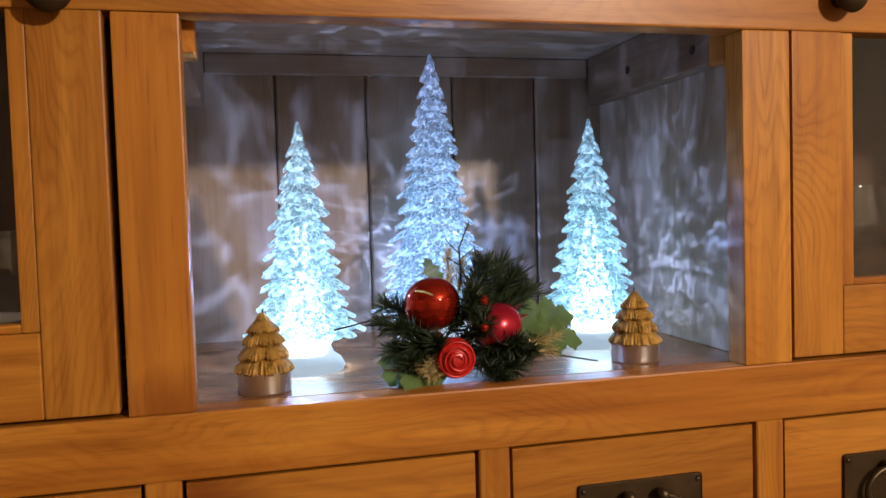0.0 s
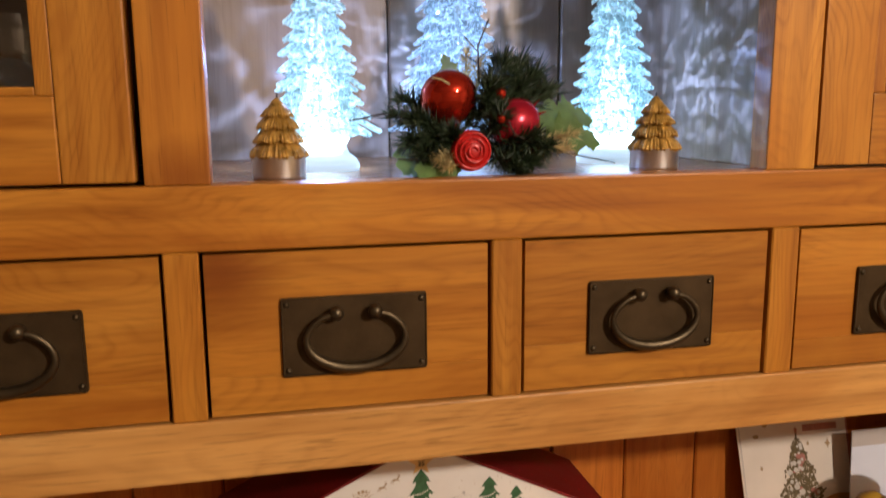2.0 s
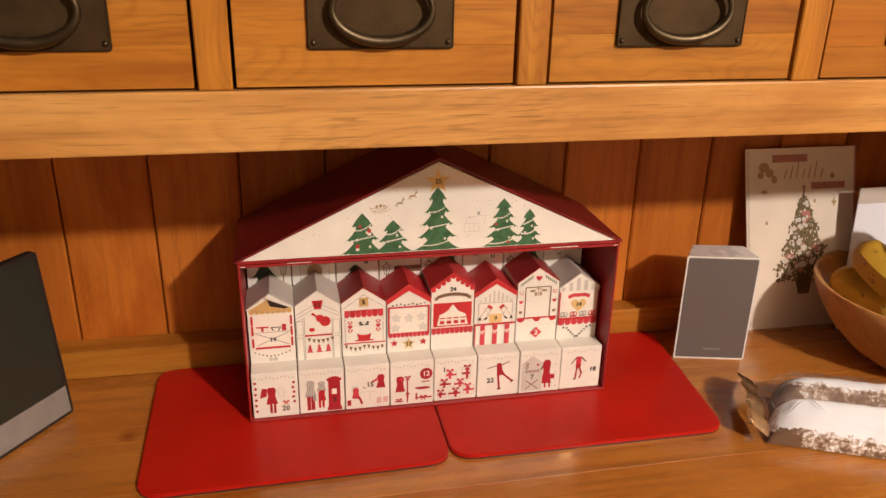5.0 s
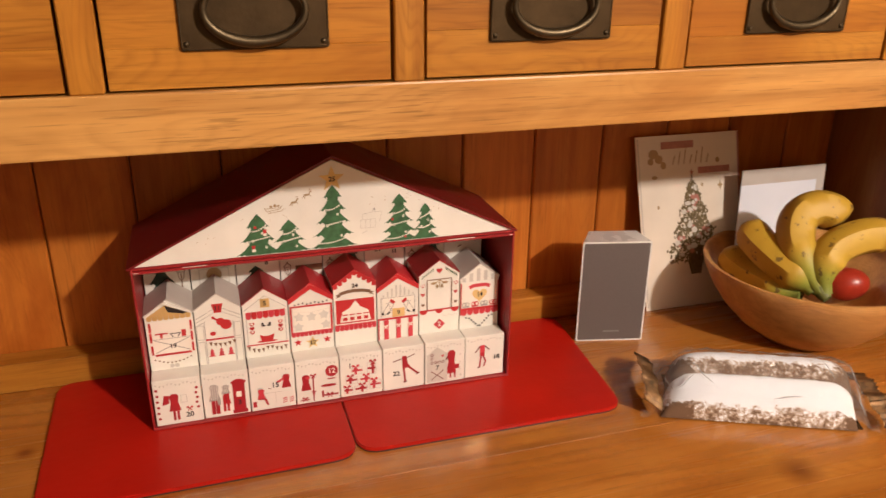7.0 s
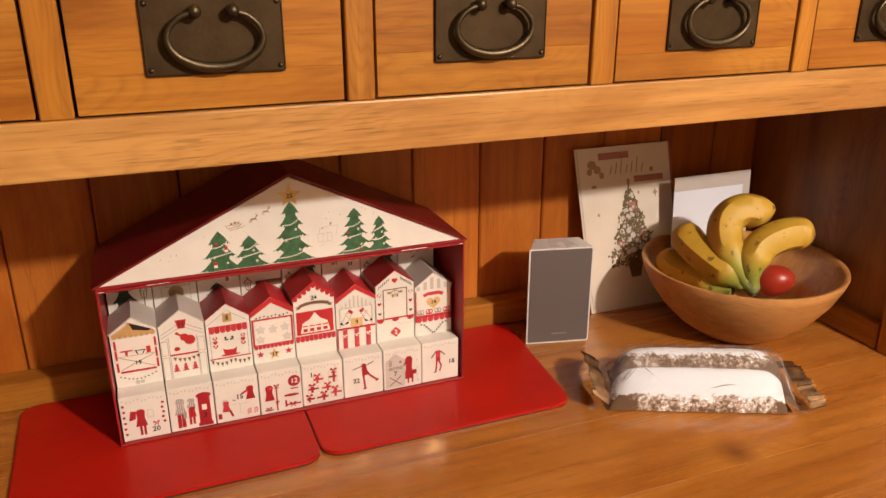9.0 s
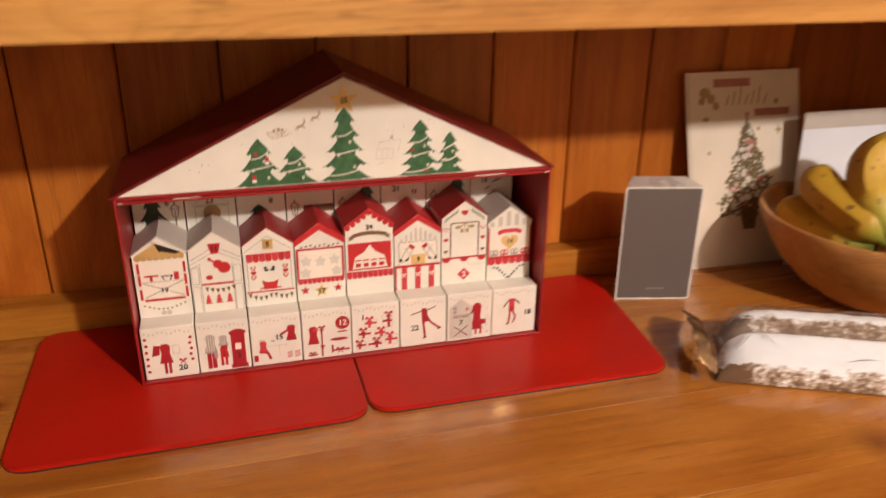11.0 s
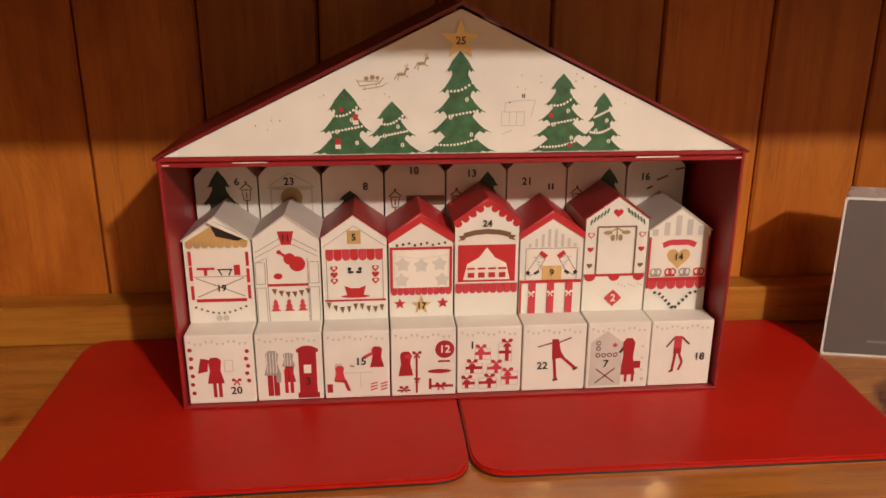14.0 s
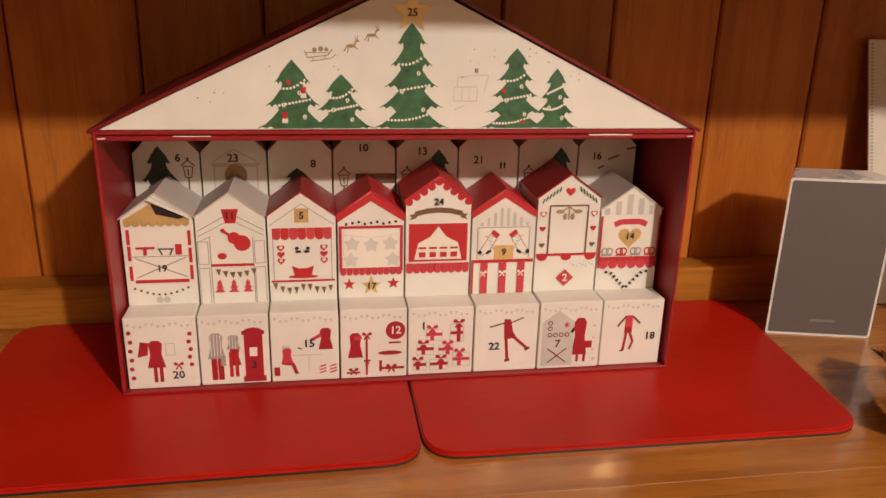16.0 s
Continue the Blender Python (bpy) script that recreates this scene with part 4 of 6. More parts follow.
# 5: striped awning, hearts, bowl
draw(2, grey=line([(0.04, 1.24), (0.5, 1.56), (0.96, 1.24)], 0.010) + line([(0.08, 0.40), (0.08, 1.08)], 0.012) + line([(0.92, 0.40), (0.92, 1.08)], 0.012), gold=[rect(0.40, 1.28, 0.60, 1.49)],
     pink=scallops(0.07, 0.93, 1.20, 1.02, 7)[::2], red=scallops(0.07, 0.93, 1.20, 1.02, 7)[1::2] + [heart(u, v, 0.055) for u in (0.19, 0.81) for v in (0.70, 0.80, 0.90)] + [[(0.34, 0.62), (0.44, 0.58), (0.56, 0.58), (0.66, 0.62), (0.62, 0.46), (0.38, 0.46)], disc(0.5, 0.45, 0.22, 14, 0.025), rect(0.04, 0.37, 0.96, 0.40)],
     top=[heart(u, v, 0.028) for u in (0.19, 0.81) for v in (0.705, 0.905)], dark=[disc(0.44, 0.84, 0.05, 6, 0.022), disc(0.56, 0.84, 0.05, 6, 0.022), disc(0.42, 0.89, 0.03, 6), disc(0.58, 0.89, 0.03, 6)], brown=[[(0.06 + 0.1 * i, 0.36 - 0.08 * math.sin(math.pi * ((i % 4.5) / 4.5))), (0.13 + 0.1 * i, 0.36 - 0.08 * math.sin(math.pi * ((i % 4.5) / 4.5))), (0.10 + 0.1 * i, 0.25 - 0.08 * math.sin(math.pi * ((i % 4.5) / 4.5)))] for i in range(9)])
# 17: pale garland, scalloped shelf, stars
draw(3, white=[rect(0.10, 0.55, 0.90, 1.16)], faint=[star(u, v, 0.125, 5, 0.62) for u, v in ((0.22, 0.93), (0.50, 0.91), (0.78, 0.93), (0.20, 0.68), (0.82, 0.68))] + line([(0.10, 1.08), (0.5, 1.02), (0.90, 1.08)], 0.008),
     red=[[(0.0, 1.375), (0.5, 1.715), (1.0, 1.375), (1.0, 1.26), (0.5, 1.585), (0.0, 1.26)], rect(0.03, 1.17, 0.97, 1.21), rect(0.03, 0.50, 0.07, 1.18), rect(0.93, 0.50, 0.97, 1.18), star(0.17, 0.30, 0.095), star(0.83, 0.30, 0.095)],
     dark=[disc(0.14 + 0.09 * i, 1.24 + 0.015 * (i % 3), 0.022, 6) for i in range(9)], pink=scallops(0.04, 0.96, 0.56, 0.44, 10), gold=[star(0.5, 0.27, 0.16)])
# 24: red curtain, ribbon
draw(4, red=[[(0.0, 1.585), (0.5, 1.925), (1.0, 1.585), (1.0, 1.53), (0.5, 1.865), (0.0, 1.53)]] + [disc(0.06 + 0.11 * i, 1.555 + (0.30 * (1 - abs(i - 4) / 4)), 0.058, 9) for i in range(9)] + [rect(0.06, 0.62, 0.94, 1.22)],
     brown=[[(0.14, 1.33), (0.32, 1.375), (0.5, 1.39), (0.68, 1.375), (0.86, 1.33), (0.86, 1.41), (0.68, 1.455), (0.5, 1.47), (0.32, 1.455), (0.14, 1.41)], [(0.06, 1.28), (0.17, 1.31), (0.17, 1.38), (0.06, 1.36), (0.10, 1.32)], [(0.94, 1.28), (0.83, 1.31), (0.83, 1.38), (0.94, 1.36), (0.90, 1.32)]],
     white=[[(0.14, 0.66), (0.86, 0.66), (0.80, 0.92), (0.62, 1.02), (0.5, 1.18), (0.38, 1.02), (0.20, 0.92)]], pink=scallops(0.02, 0.98, 0.60, 0.44, 9), top=line([(0.06, 0.62), (0.94, 0.62)], 0.02))
printed("printed_window", [rect(0.21 + 0.16 * i, 0.70, 0.31 + 0.16 * i, 0.78) for i in range(4)] + [rect(0.20 + 0.16 * i, 0.83, 0.32 + 0.16 * i, 0.86) for i in range(4)], INK_RED, houses[4][0], houses[4][1], 0.0010)
# 9: stockings over a striped front
draw(5, white=[rect(0.14, 0.66, 0.88, 1.14)], pale=[rect(0.14 + 0.1 * i, 1.16, 0.18 + 0.1 * i, 1.18 + 0.30 * (1 - abs(i - 3.5) / 4)) for i in range(8)], grey=line([(0.10, 0.64), (0.10, 1.14), (0.90, 1.14), (0.90, 0.64)], 0.012) + [q for m in (1, -1) for q in line([(0.51 + m * (u - 0.51), v) for u, v in ((0.29, 1.03), (0.40, 0.97), (0.28, 0.76), (0.16, 0.70), (0.12, 0.76), (0.18, 0.84), (0.29, 1.03))], 0.014) + [bar(0.51 + m * (0.25 + 0.035 * i - 0.51), 0.95 - 0.06 * i, 0.51 + m * (0.33 + 0.02 * i - 0.51), 0.91 - 0.06 * i, 0.010) for i in range(-1, 3)]],
     red=[[(0.0, 1.375), (0.5, 1.715), (1.0, 1.375), (1.0, 1.28), (0.5, 1.605), (0.0, 1.28)], rect(0.02, 0.58, 0.98, 0.63), bar(0.32, 1.08, 0.42, 1.00, 0.07), bar(0.70, 1.08, 0.60, 1.00, 0.07)], dark=[disc(0.14, 0.75, 0.035, 8), disc(0.88, 0.75, 0.035, 8), bar(0.24, 0.73, 0.31, 0.78, 0.045), bar(0.71, 0.78, 0.78, 0.73, 0.045)],
     gold=[rect(0.36, 0.64, 0.66, 0.86)], pink=[rect(u, 0.01, u + 0.11, 0.58) for u in (0.16, 0.45, 0.74)] + [rect(0.02, 0.01, 0.05, 0.58)], top=[s for u in (0.20, 0.50, 0.79) for s in bow(u, 0.42, 0.06)])
# 2: heart gable, framed door, diamond
draw(6, red=[heart(0.5, 1.68, 0.075)] + [heart(u, v, 0.05) for u in (0.10, 0.90) for v in (1.10,)] + [heart(u, 1.33, 0.055) for u in (0.10, 0.90)] + [rect(0.02, 0.66, 0.98, 0.70)] + scallops(0.02, 0.98, 0.68, 0.58, 5)[::2],
     top=[heart(u, 1.332, 0.036) for u in (0.10, 0.90)], brown=line([(0.20, 0.70), (0.20, 1.46), (0.80, 1.46), (0.80, 0.70)], 0.025) + [heart(u, 0.84, 0.045) for u in (0.10, 0.90)], green=[bar(0.08 + 0.05 * i, 1.50 + 0.035 * i, 0.10 + 0.05 * i, 1.58 + 0.035 * i, 0.02) for i in range(6)] + [bar(0.92 - 0.05 * i, 1.50 + 0.035 * i, 0.90 - 0.05 * i, 1.58 + 0.035 * i, 0.02) for i in range(6)], tan=[bar(0.50, 1.44, 0.36, 1.36, 0.02), bar(0.50, 1.44, 0.64, 1.36, 0.02), disc(0.36, 1.37, 0.07, 8, 0.032), disc(0.64, 1.37, 0.07, 8, 0.032), disc(0.44, 1.29, 0.03, 8, 0.055), disc(0.56, 1.29, 0.03, 8, 0.055), bar(0.50, 1.46, 0.50, 1.24, 0.018)],
     pink=[[(0.36, 0.30), (0.5, 0.44), (0.64, 0.30), (0.5, 0.16)]], pale=[disc(0.58 + 0.05 * i, 0.53 - 0.02 * (i % 3), 0.015, 6) for i in range(8)])
# 14: striped gable, gold heart, pretzels, canes
draw(7, pale=[rect(0.06 + 0.18 * i, 1.30, 0.15 + 0.18 * i, 1.34 + 0.30 * (1 - abs(i - 2.2) / 2.8)) for i in range(5)], white=[rect(0.08, 0.64, 0.92, 1.26)], pink=[bar(0.24, 1.14, 0.36, 1.19, 0.09), bar(0.35, 1.187, 0.65, 1.187, 0.09), bar(0.64, 1.19, 0.76, 1.14, 0.09)] + scallops(0.04, 0.96, 0.60, 0.42, 6),
     gold=[heart(0.5, 0.94, 0.19)], grey=[s for u in (0.16, 0.62) for q in (-0.034, 0.034) for s in ring(u + q, 0.71, 0.052, 0.022, 10)] + [rect(u - 0.08, 0.635, u + 0.08, 0.66) for u in (0.16, 0.62)], red=[s for u in (0.39, 0.85) for q in (-0.034, 0.034) for s in ring(u + q, 0.71, 0.052, 0.022, 10)] + [rect(u - 0.08, 0.635, u + 0.08, 0.66) for u in (0.39, 0.85)] + [rect(0.02, 0.44, 0.05, 1.28), rect(0.95, 0.44, 0.98, 1.28), rect(0.04, 0.56, 0.96, 0.62)],
     dark=[bar(0.5 + q * (0.26 - 0.055 * i), 0.36 - 0.058 * i, 0.5 + q * (0.235 - 0.055 * i), 0.335 - 0.058 * i, 0.05) for i in range(5) for q in (-1, 1)] + [bar(0.5 + q * 0.31, 0.375, 0.5 + q * 0.35, 0.36, 0.04) for q in (-1, 1)])
for k, s, u, v in ((0, "19", 0.52, 0.64), (1, "11", 0.50, 1.40), (2, "5", 0.50, 1.385), (3, "17", 0.50, 0.265), (4, "24", 0.50, 1.555), (5, "9", 0.51, 0.75), (7, "14", 0.50, 0.95)):
    lettering(s, 0.145, INK_BLACK, houses[k][0], houses[k][1], u, v, 0.0014)
lettering("2", 0.17, INK_WHITE, houses[6][0], houses[6][1], 0.5, 0.30, 0.0014)

# back row
for k in range(8):
    xa, xb = X0 + PITCH * k * 0.99 + 0.0010, X0 + PITCH * (k + 1) * 0.99 - 0.0004
    ev, ap = 1.0475 + 0.0006 * k, 1.0665 + 0.0004 * k
    xm = (xa + xb) / 2
    bk = part("back_box", prism(((xa, CARD_Z), (xb, CARD_Z), (xb, ev), (xm + 0.006, ap), (xm - 0.006, ap), (xa, ev)), CAL_B - 0.0026 - BACK_F, lambda u, v, w: (u, CAL_B - 0.0026 - w, v)), CARD_CREAM, cal, "cream card box with a number behind the houses")
    pl = (lambda xa: lambda u, v, w: (xa + PITCH * u, BACK_F - w, 1.012 + PITCH * v))(xa)
    s, u, v = (("6", 0.65, 0.63), ("23", 0.47, 0.62), ("8", 0.68, 0.52), ("10", 0.46, 0.765), ("13", 0.40, 0.705), ("21", 0.32, 0.56), ("", 0, 0), ("16", 0.30, 0.605))[k]
    if s:
        lettering(s, 0.17, INK_BLACK, bk, pl, u, v)
    if k in (0, 3, 4, 6):
        u, v = (0.79, 0.0) if k == 0 else (0.16, -0.16)
        lamp = line([(u - 0.07, 0.50 + v), (u + 0.07, 0.50 + v), (u + 0.045, 0.33 + v), (u - 0.045, 0.33 + v), (u - 0.07, 0.50 + v)], 0.016) + line([(u - 0.10, 0.51 + v), (u, 0.60 + v), (u + 0.10, 0.51 + v)], 0.02)
        printed("printed_street_lamp", lamp + line([(u, 0.33 + v), (u, 0.02)], 0.025) + [bar(u, 0.36 + v, u, 0.46 + v, 0.02), disc(u, 0.62 + v, 0.022, 8)], INK_BROWN, bk, pl)
    if k in (0, 2, 4, 6):
        printed("printed_fir", [fir((0.37, 0.43, 0.66, 0.68)[k // 2], 0.0, (0.82, 0.46, 0.74, 0.76)[k // 2], 0.74, 3)], INK_FIR, bk, pl)
    if k == 1:
        printed("printed_frame", line([(0.18, 0.0), (0.18, 0.50), (0.82, 0.50), (0.82, 0.0)], 0.022) + line([(0.14, 0.53), (0.86, 0.53)], 0.03) + line([(0.16, 0.56), (0.48, 0.76), (0.84, 0.56)], 0.016), INK_PALE, bk, pl)
        printed("printed_disc", [disc(0.50, 0.36, 0.17, 18)], INK_TAN, bk, pl, 0.0005)
    if k == 3:
        printed("printed_panel", [rect(0.34, 0.20, 0.96, 0.36)], INK_BROWN, bk, pl)
    if k == 5:
        printed("printed_mark", [rect(0.67, 0.42, 0.70, 0.52), rect(0.73, 0.42, 0.76, 0.52)], INK_BLACK, bk, pl)
    if k == 7:
        printed("printed_mark", [bar(0.5, 0.55, 0.68, 0.62, 0.03), bar(0.34, 0.40, 0.44, 0.45, 0.03), bar(0.8, 0.72, 0.95, 0.75, 0.03)], INK_BROWN, bk, pl)

# ---- worktop things ----
WHITE_PLASTIC = plain("white_plastic", (0.70, 0.68, 0.65), 0.28, 0, 0.04, 30, 0.03)
GREY_CLOTH = plain("grey_mesh", (0.118, 0.096, 0.090), 0.6, 0, 0.15, 900, 0.12)
PAPER = plain("printed_paper", (0.74, 0.66, 0.55), 0.5, 0, 0.08, 18, 0.05)
WHITE_PAPER = plain("white_paper", (0.74, 0.78, 0.86), 0.55, 0, 0.03, 18, 0.05)
FIR_INK = plain("dark_fir_ink", (0.15, 0.110, 0.048), 0.5, 0, 0.4, 300, 0.05)
ROSE_INK = plain("dusty_rose_ink", (0.42, 0.17, 0.13), 0.5, 0, 0.25, 200, 0.05)


GREY_MARK = plain("faint_grey_mark", (0.20, 0.19, 0.185), 0.5)


def tilted(origin, right, up):
    """A plane's frame: u along right, v along up, w towards the viewer."""
    o, r, t = Vector(origin), Vector(right), Vector(up)
    n = r.cross(t).normalized()
    if n.y > 0:
        n = -n
    return lambda u, v, w: o + r * u + t * v + n * w


# a slim box with a white rim and grey front
spk = thing("small_speaker", (0.334, 0.235, WORK), "small white speaker with a grey mesh front", "speaker")
fa, fb = Vector((0.2895, 0.2215)), Vector((0.3780, 0.2010))
along_s = (fb - fa).normalized()
deep_s = Vector((-along_s.y, along_s.x))
face = lambda u, v, w: (fa.x + along_s.x * u - deep_s.x * (w - 0), fa.y + along_s.y * u - deep_s.y * (w - 0), WORK + v)
WS, HS, DS = (fb - fa).length, 0.1430, 0.040
taper = lambda u, t: u + (WS / 2 - u) * 0.27 * t + 0.004 * t
bm = prism(rounded(((0, 0), (WS, 0), (WS, HS), (0, HS)), 0.0025, 3), DS, lambda u, v, w: face(taper(u, 1 - w / DS), v, w - DS))
part("body", bm, WHITE_PLASTIC, spk, "white plastic shell", shade=30)
rim = prism(rounded(((0.0022, 0.0022), (WS - 0.0022, 0.0022), (WS - 0.0022, HS - 0.0022), (0.0022, HS - 0.0022)), 0.002, 3), 0.0006, lambda u, v, w: face(u, v, w))
part("front_mesh", rim, GREY_CLOTH, spk, "grey mesh front")
printed("blurred_mark", [rect(WS * 0.40, 0.0135, WS * 0.64, 0.0160)], GREY_MARK, spk, lambda u, v, w: face(u, v, w + 0.0008))

# Christmas card leaning on the boards
card = thing("christmas_card", (0.512, 0.277, WORK), "tall cream Christmas card printed with a decorated fir", "card")
cf = tilted((0.4290, 0.2730, WORK + 0.0006), (0.1660, 0, 0), (-0.0245, 0.0400, 0.2500))
part("sheet", prism(((0, 0), (1, 0), (1, 1), (0, 1)), 0.0018, lambda u, v, w: cf(u, v, w - 0.0018)), PAPER, card)
random.seed(11)
needles, baubles, roses = [], [], []
for k in range(1150):
    f = random.random() ** 0.75
    half = (0.025 + 0.265 * f) * (0.78 + 0.30 * abs(math.sin(f * 13)))
    u, v = 0.52 + random.uniform(-1, 1) * half, 0.73 - 0.46 * f
    a = random.uniform(0, 6.28)
    s = random.uniform(0.014, 0.030)
    needles.append(bar(u, v, u + s * math.cos(a), v + s * 0.7 * math.sin(a), 0.011))
for k in range(64):
    f = random.random() ** 0.7
    half = 0.02 + 0.225 * f
    u, v, s = 0.52 + random.uniform(-1, 1) * half, 0.72 - 0.43 * f, random.uniform(0.010, 0.028)
    (baubles if k % 3 else roses).append(disc(u, v, s, 8, s * 0.66))
needles += [rect(0.513, 0.72, 0.527, 0.77), [(0.47, 0.19), (0.57, 0.19), (0.60, 0.28), (0.44, 0.28)], disc(0.53, 0.30, 0.07, 10, 0.06)]
printed("printed_fir", needles, FIR_INK, card, cf)
printed("printed_bauble", baubles, INK_PALE, card, cf, 0.0006)
printed("printed_rose", roses + [star(0.52, 0.785, 0.024)], ROSE_INK, card, cf, 0.0005)
printed("printed_bar", [rect(0.235, 0.925, 0.55, 0.965), rect(0.585, 0.775, 0.90, 0.812)], ROSE_INK, card, cf, 0.0004)
printed("printed_script_bar", [bar(0.34 + 0.055 * i, 0.835, 0.365 + 0.055 * i, 0.885 + 0.02 * (i % 3), 0.010) for i in range(7)], INK_TAN, card, cf, 0.0004)
printed("printed_motif", [disc(0.16, 0.90, 0.05, 7, 0.028), disc(0.21, 0.87, 0.04, 7, 0.026), disc(0.13, 0.86, 0.03, 7, 0.02), disc(0.25, 0.835, 0.028, 8, 0.022), disc(0.78, 0.845, 0.022, 8, 0.016), star(0.80, 0.70, 0.03, 4), disc(0.62, 0.71, 0.012, 6), disc(0.18, 0.60, 0.012, 6), disc(0.16, 0.77, 0.03, 6, 0.012)], INK_TAN, card, cf, 0.0004)
printed("red_edge", [rect(0.982, 0.0, 1.0, 1.0)], ROSE_INK, card, cf, 0.0004)
printed("perforated_edge", [rect(0.012, 0.02 + 0.0128 * i, 0.026, 0.026 + 0.0128 * i) for i in range(76)], INK_GREY, card, cf, 0.0004)

env = thing("white_envelope", (0.612, 0.262, WORK), "plain white envelope leaning behind the fruit bowl", "envelope")
ef = tilted((0.5560, 0.2560, WORK + 0.0006), (0.1420, 0, 0), (0.000, 0.0140, 0.2030))
part("sheet", prism(((0, 0), (1, 0), (1, 1), (0, 1)), 0.0016, lambda u, v, w: ef(u, v, w - 0.0016)), WHITE_PAPER, env)
printed("grey_border", [rect(0.0, 0.895, 1.0, 1.0), rect(0.905, 0.0, 1.0, 0.895)], CARD_GREY, env, ef)

# fruit bowl
BOWL = wood("turned_wood", "x", light=(0.62, 0.33, 0.110), mid=(0.55, 0.275, 0.085), dark=(0.45, 0.205, 0.058), rough=0.34, pore=0.12, tone=0.05)
BX, BY = 0.600, 0.158
bowl = thing("fruit_bowl", (BX, BY, WORK), "turned pale wooden fruit bowl standing on the worktop", "bowl")
prof = [(0, 0.0), (0.056, 0.0), (0.060, 0.004), (0.084, 0.020), (0.108, 0.044), (0.1255, 0.069), (0.1375, 0.094), (0.1405, 0.1035), (0.1400, 0.1065), (0.1375, 0.1070), (0.1325, 0.1045), (0.1260, 0.092), (0.108, 0.068), (0.088, 0.044), (0.062, 0.024), (0.030, 0.014), (0, 0.012)]
part("wall", lathe(prof, (BX, BY, WORK), 72), BOWL, bowl, shade=50)

# bananas: right, towards and up, from the bowl's middle at its rim height
RGT, TOW = Vector((0.73, -0.68, 0)), Vector((-0.68, -0.73, 0))


def in_bowl(r, t, z):
    return Vector((BX, BY, 0)) + RGT * r + TOW * t + Vector((0, 0, z))


BANANA, n, l, p = nodes_of("banana_skin")
tc = n.new("ShaderNodeTexCoord")
uv = n.new("ShaderNodeAttribute")
uv.attribute_name = "ripeness"
rip = ramp_node(n, ((0.0, (0.20, 0.24, 0.045)), (0.14, (0.34, 0.36, 0.05)), (0.27, (0.56, 0.36, 0.036)), (0.90, (0.57, 0.35, 0.036)), (0.965, (0.34, 0.20, 0.04)), (1.0, (0.035, 0.022, 0.012))))
l.new(uv.outputs["Fac"], rip.inputs[0])
vec = local_coords(n, l, (1, 1, 1))
spots = noise_node(n, l, vec, 85.0, 3.0)
rs = ramp_node(n, ((0.63, (0, 0, 0)), (0.69, (1, 1, 1))))
l.new(spots, rs.inputs[0])
mott = noise_node(n, l, vec, 22.0, 4.0)
rm = ramp_node(n, ((0.3, (0.82, 0.78, 0.7)), (0.7, (1, 1, 1))))
l.new(mott, rm.inputs[0])
col = mix_col(n, l, 1.0, rip.outputs[0], rm.outputs[0], "MULTIPLY")
sm = n.new("ShaderNodeMath")
sm.operation, sm.inputs[1].default_value = "MULTIPLY", 0.8
l.new(rs.outputs[0], sm.inputs[0])
l.new(mix_col(n, l, sm.outputs[0], col, (0.09, 0.045, 0.018)), p.inputs["Base Color"])
p.inputs["Roughness"].default_value = 0.54
bump(n, l, p, mott, 0.15, 0.002)
bunch = thing("banana_bunch", in_bowl(0.007, 0.075, 0.985), "bunch of ripe yellow bananas with green stems in the bowl", "bananas")


def spline(pts, n):
    """Points along a smooth curve through pts."""
    pts = [Vector(p) for p in pts]
    ext = [pts[0] * 2 - pts[1]] + pts + [pts[-1] * 2 - pts[-2]]
    out = []
    for k in range(n + 1):
        f = k / n * (len(pts) - 1)
        i = min(int(f), len(pts) - 2)
        t = f - i
        a, b, c, d = ext[i:i + 4]
        out.append(0.5 * ((2 * b) + (c - a) * t + (2 * a - 5 * b + 4 * c - d) * t * t + (3 * b - a - 3 * c + d) * t ** 3))
    return out


def banana(pts, r=0.0175):
    path = spline(pts, 26)
    rad = []
    for k in range(27):
        t = k / 26
        s = 0.40 if t < 0.07 else min(1.0, 0.40 + (t - 0.07) * 3.3)
        if t > 0.86:
            s *= 1 - ((t - 0.86) / 0.14) ** 2.0 * 0.72
        rad.append(r * s)
    bm = tube(path, rad, 10)
    for i, v in enumerate(bm.verts):
        v.co = path[i // 10].lerp(v.co, 1.0 if i % 2 else 0.95)
    me_part = part("banana", bm, BANANA, bunch, shade=45)
    me = me_part.data
    at = me.attributes.new("ripeness", "FLOAT", "POINT")
    vals = []
    for k in range(27):
        vals += [k / 26] * 10
    at.data.foreach_set("value", vals[:len(me.vertices)])
    return me_part


banana(((0.534, 0.099, 0.976), (0.523, 0.128, 0.976), (0.519, 0.166, 0.975), (0.514, 0.199, 0.980), (0.517, 0.224, 0.992)), 0.0225)
banana(((0.542, 0.089, 0.985), (0.530, 0.107, 1.000), (0.522, 0.135, 1.010), (0.520, 0.172, 1.021), (0.522, 0.205, 1.034)), 0.0235)
banana(((0.546, 0.082, 0.987), (0.537, 0.100, 1.011), (0.538, 0.127, 1.034), (0.550, 0.144, 1.059), (0.571, 0.144, 1.073), (0.594, 0.136, 1.069), (0.606, 0.130, 1.058)), 0.0240)
banana(((0.550, 0.078, 0.985), (0.550, 0.088, 1.014), (0.566, 0.094, 1.036), (0.590, 0.091, 1.048), (0.613, 0.083, 1.054), (0.634, 0.073, 1.052)), 0.0225)
banana(((0.540, 0.088, 0.988), (0.534, 0.095, 0.998), (0.530, 0.100, 1.008)), 0.0060)
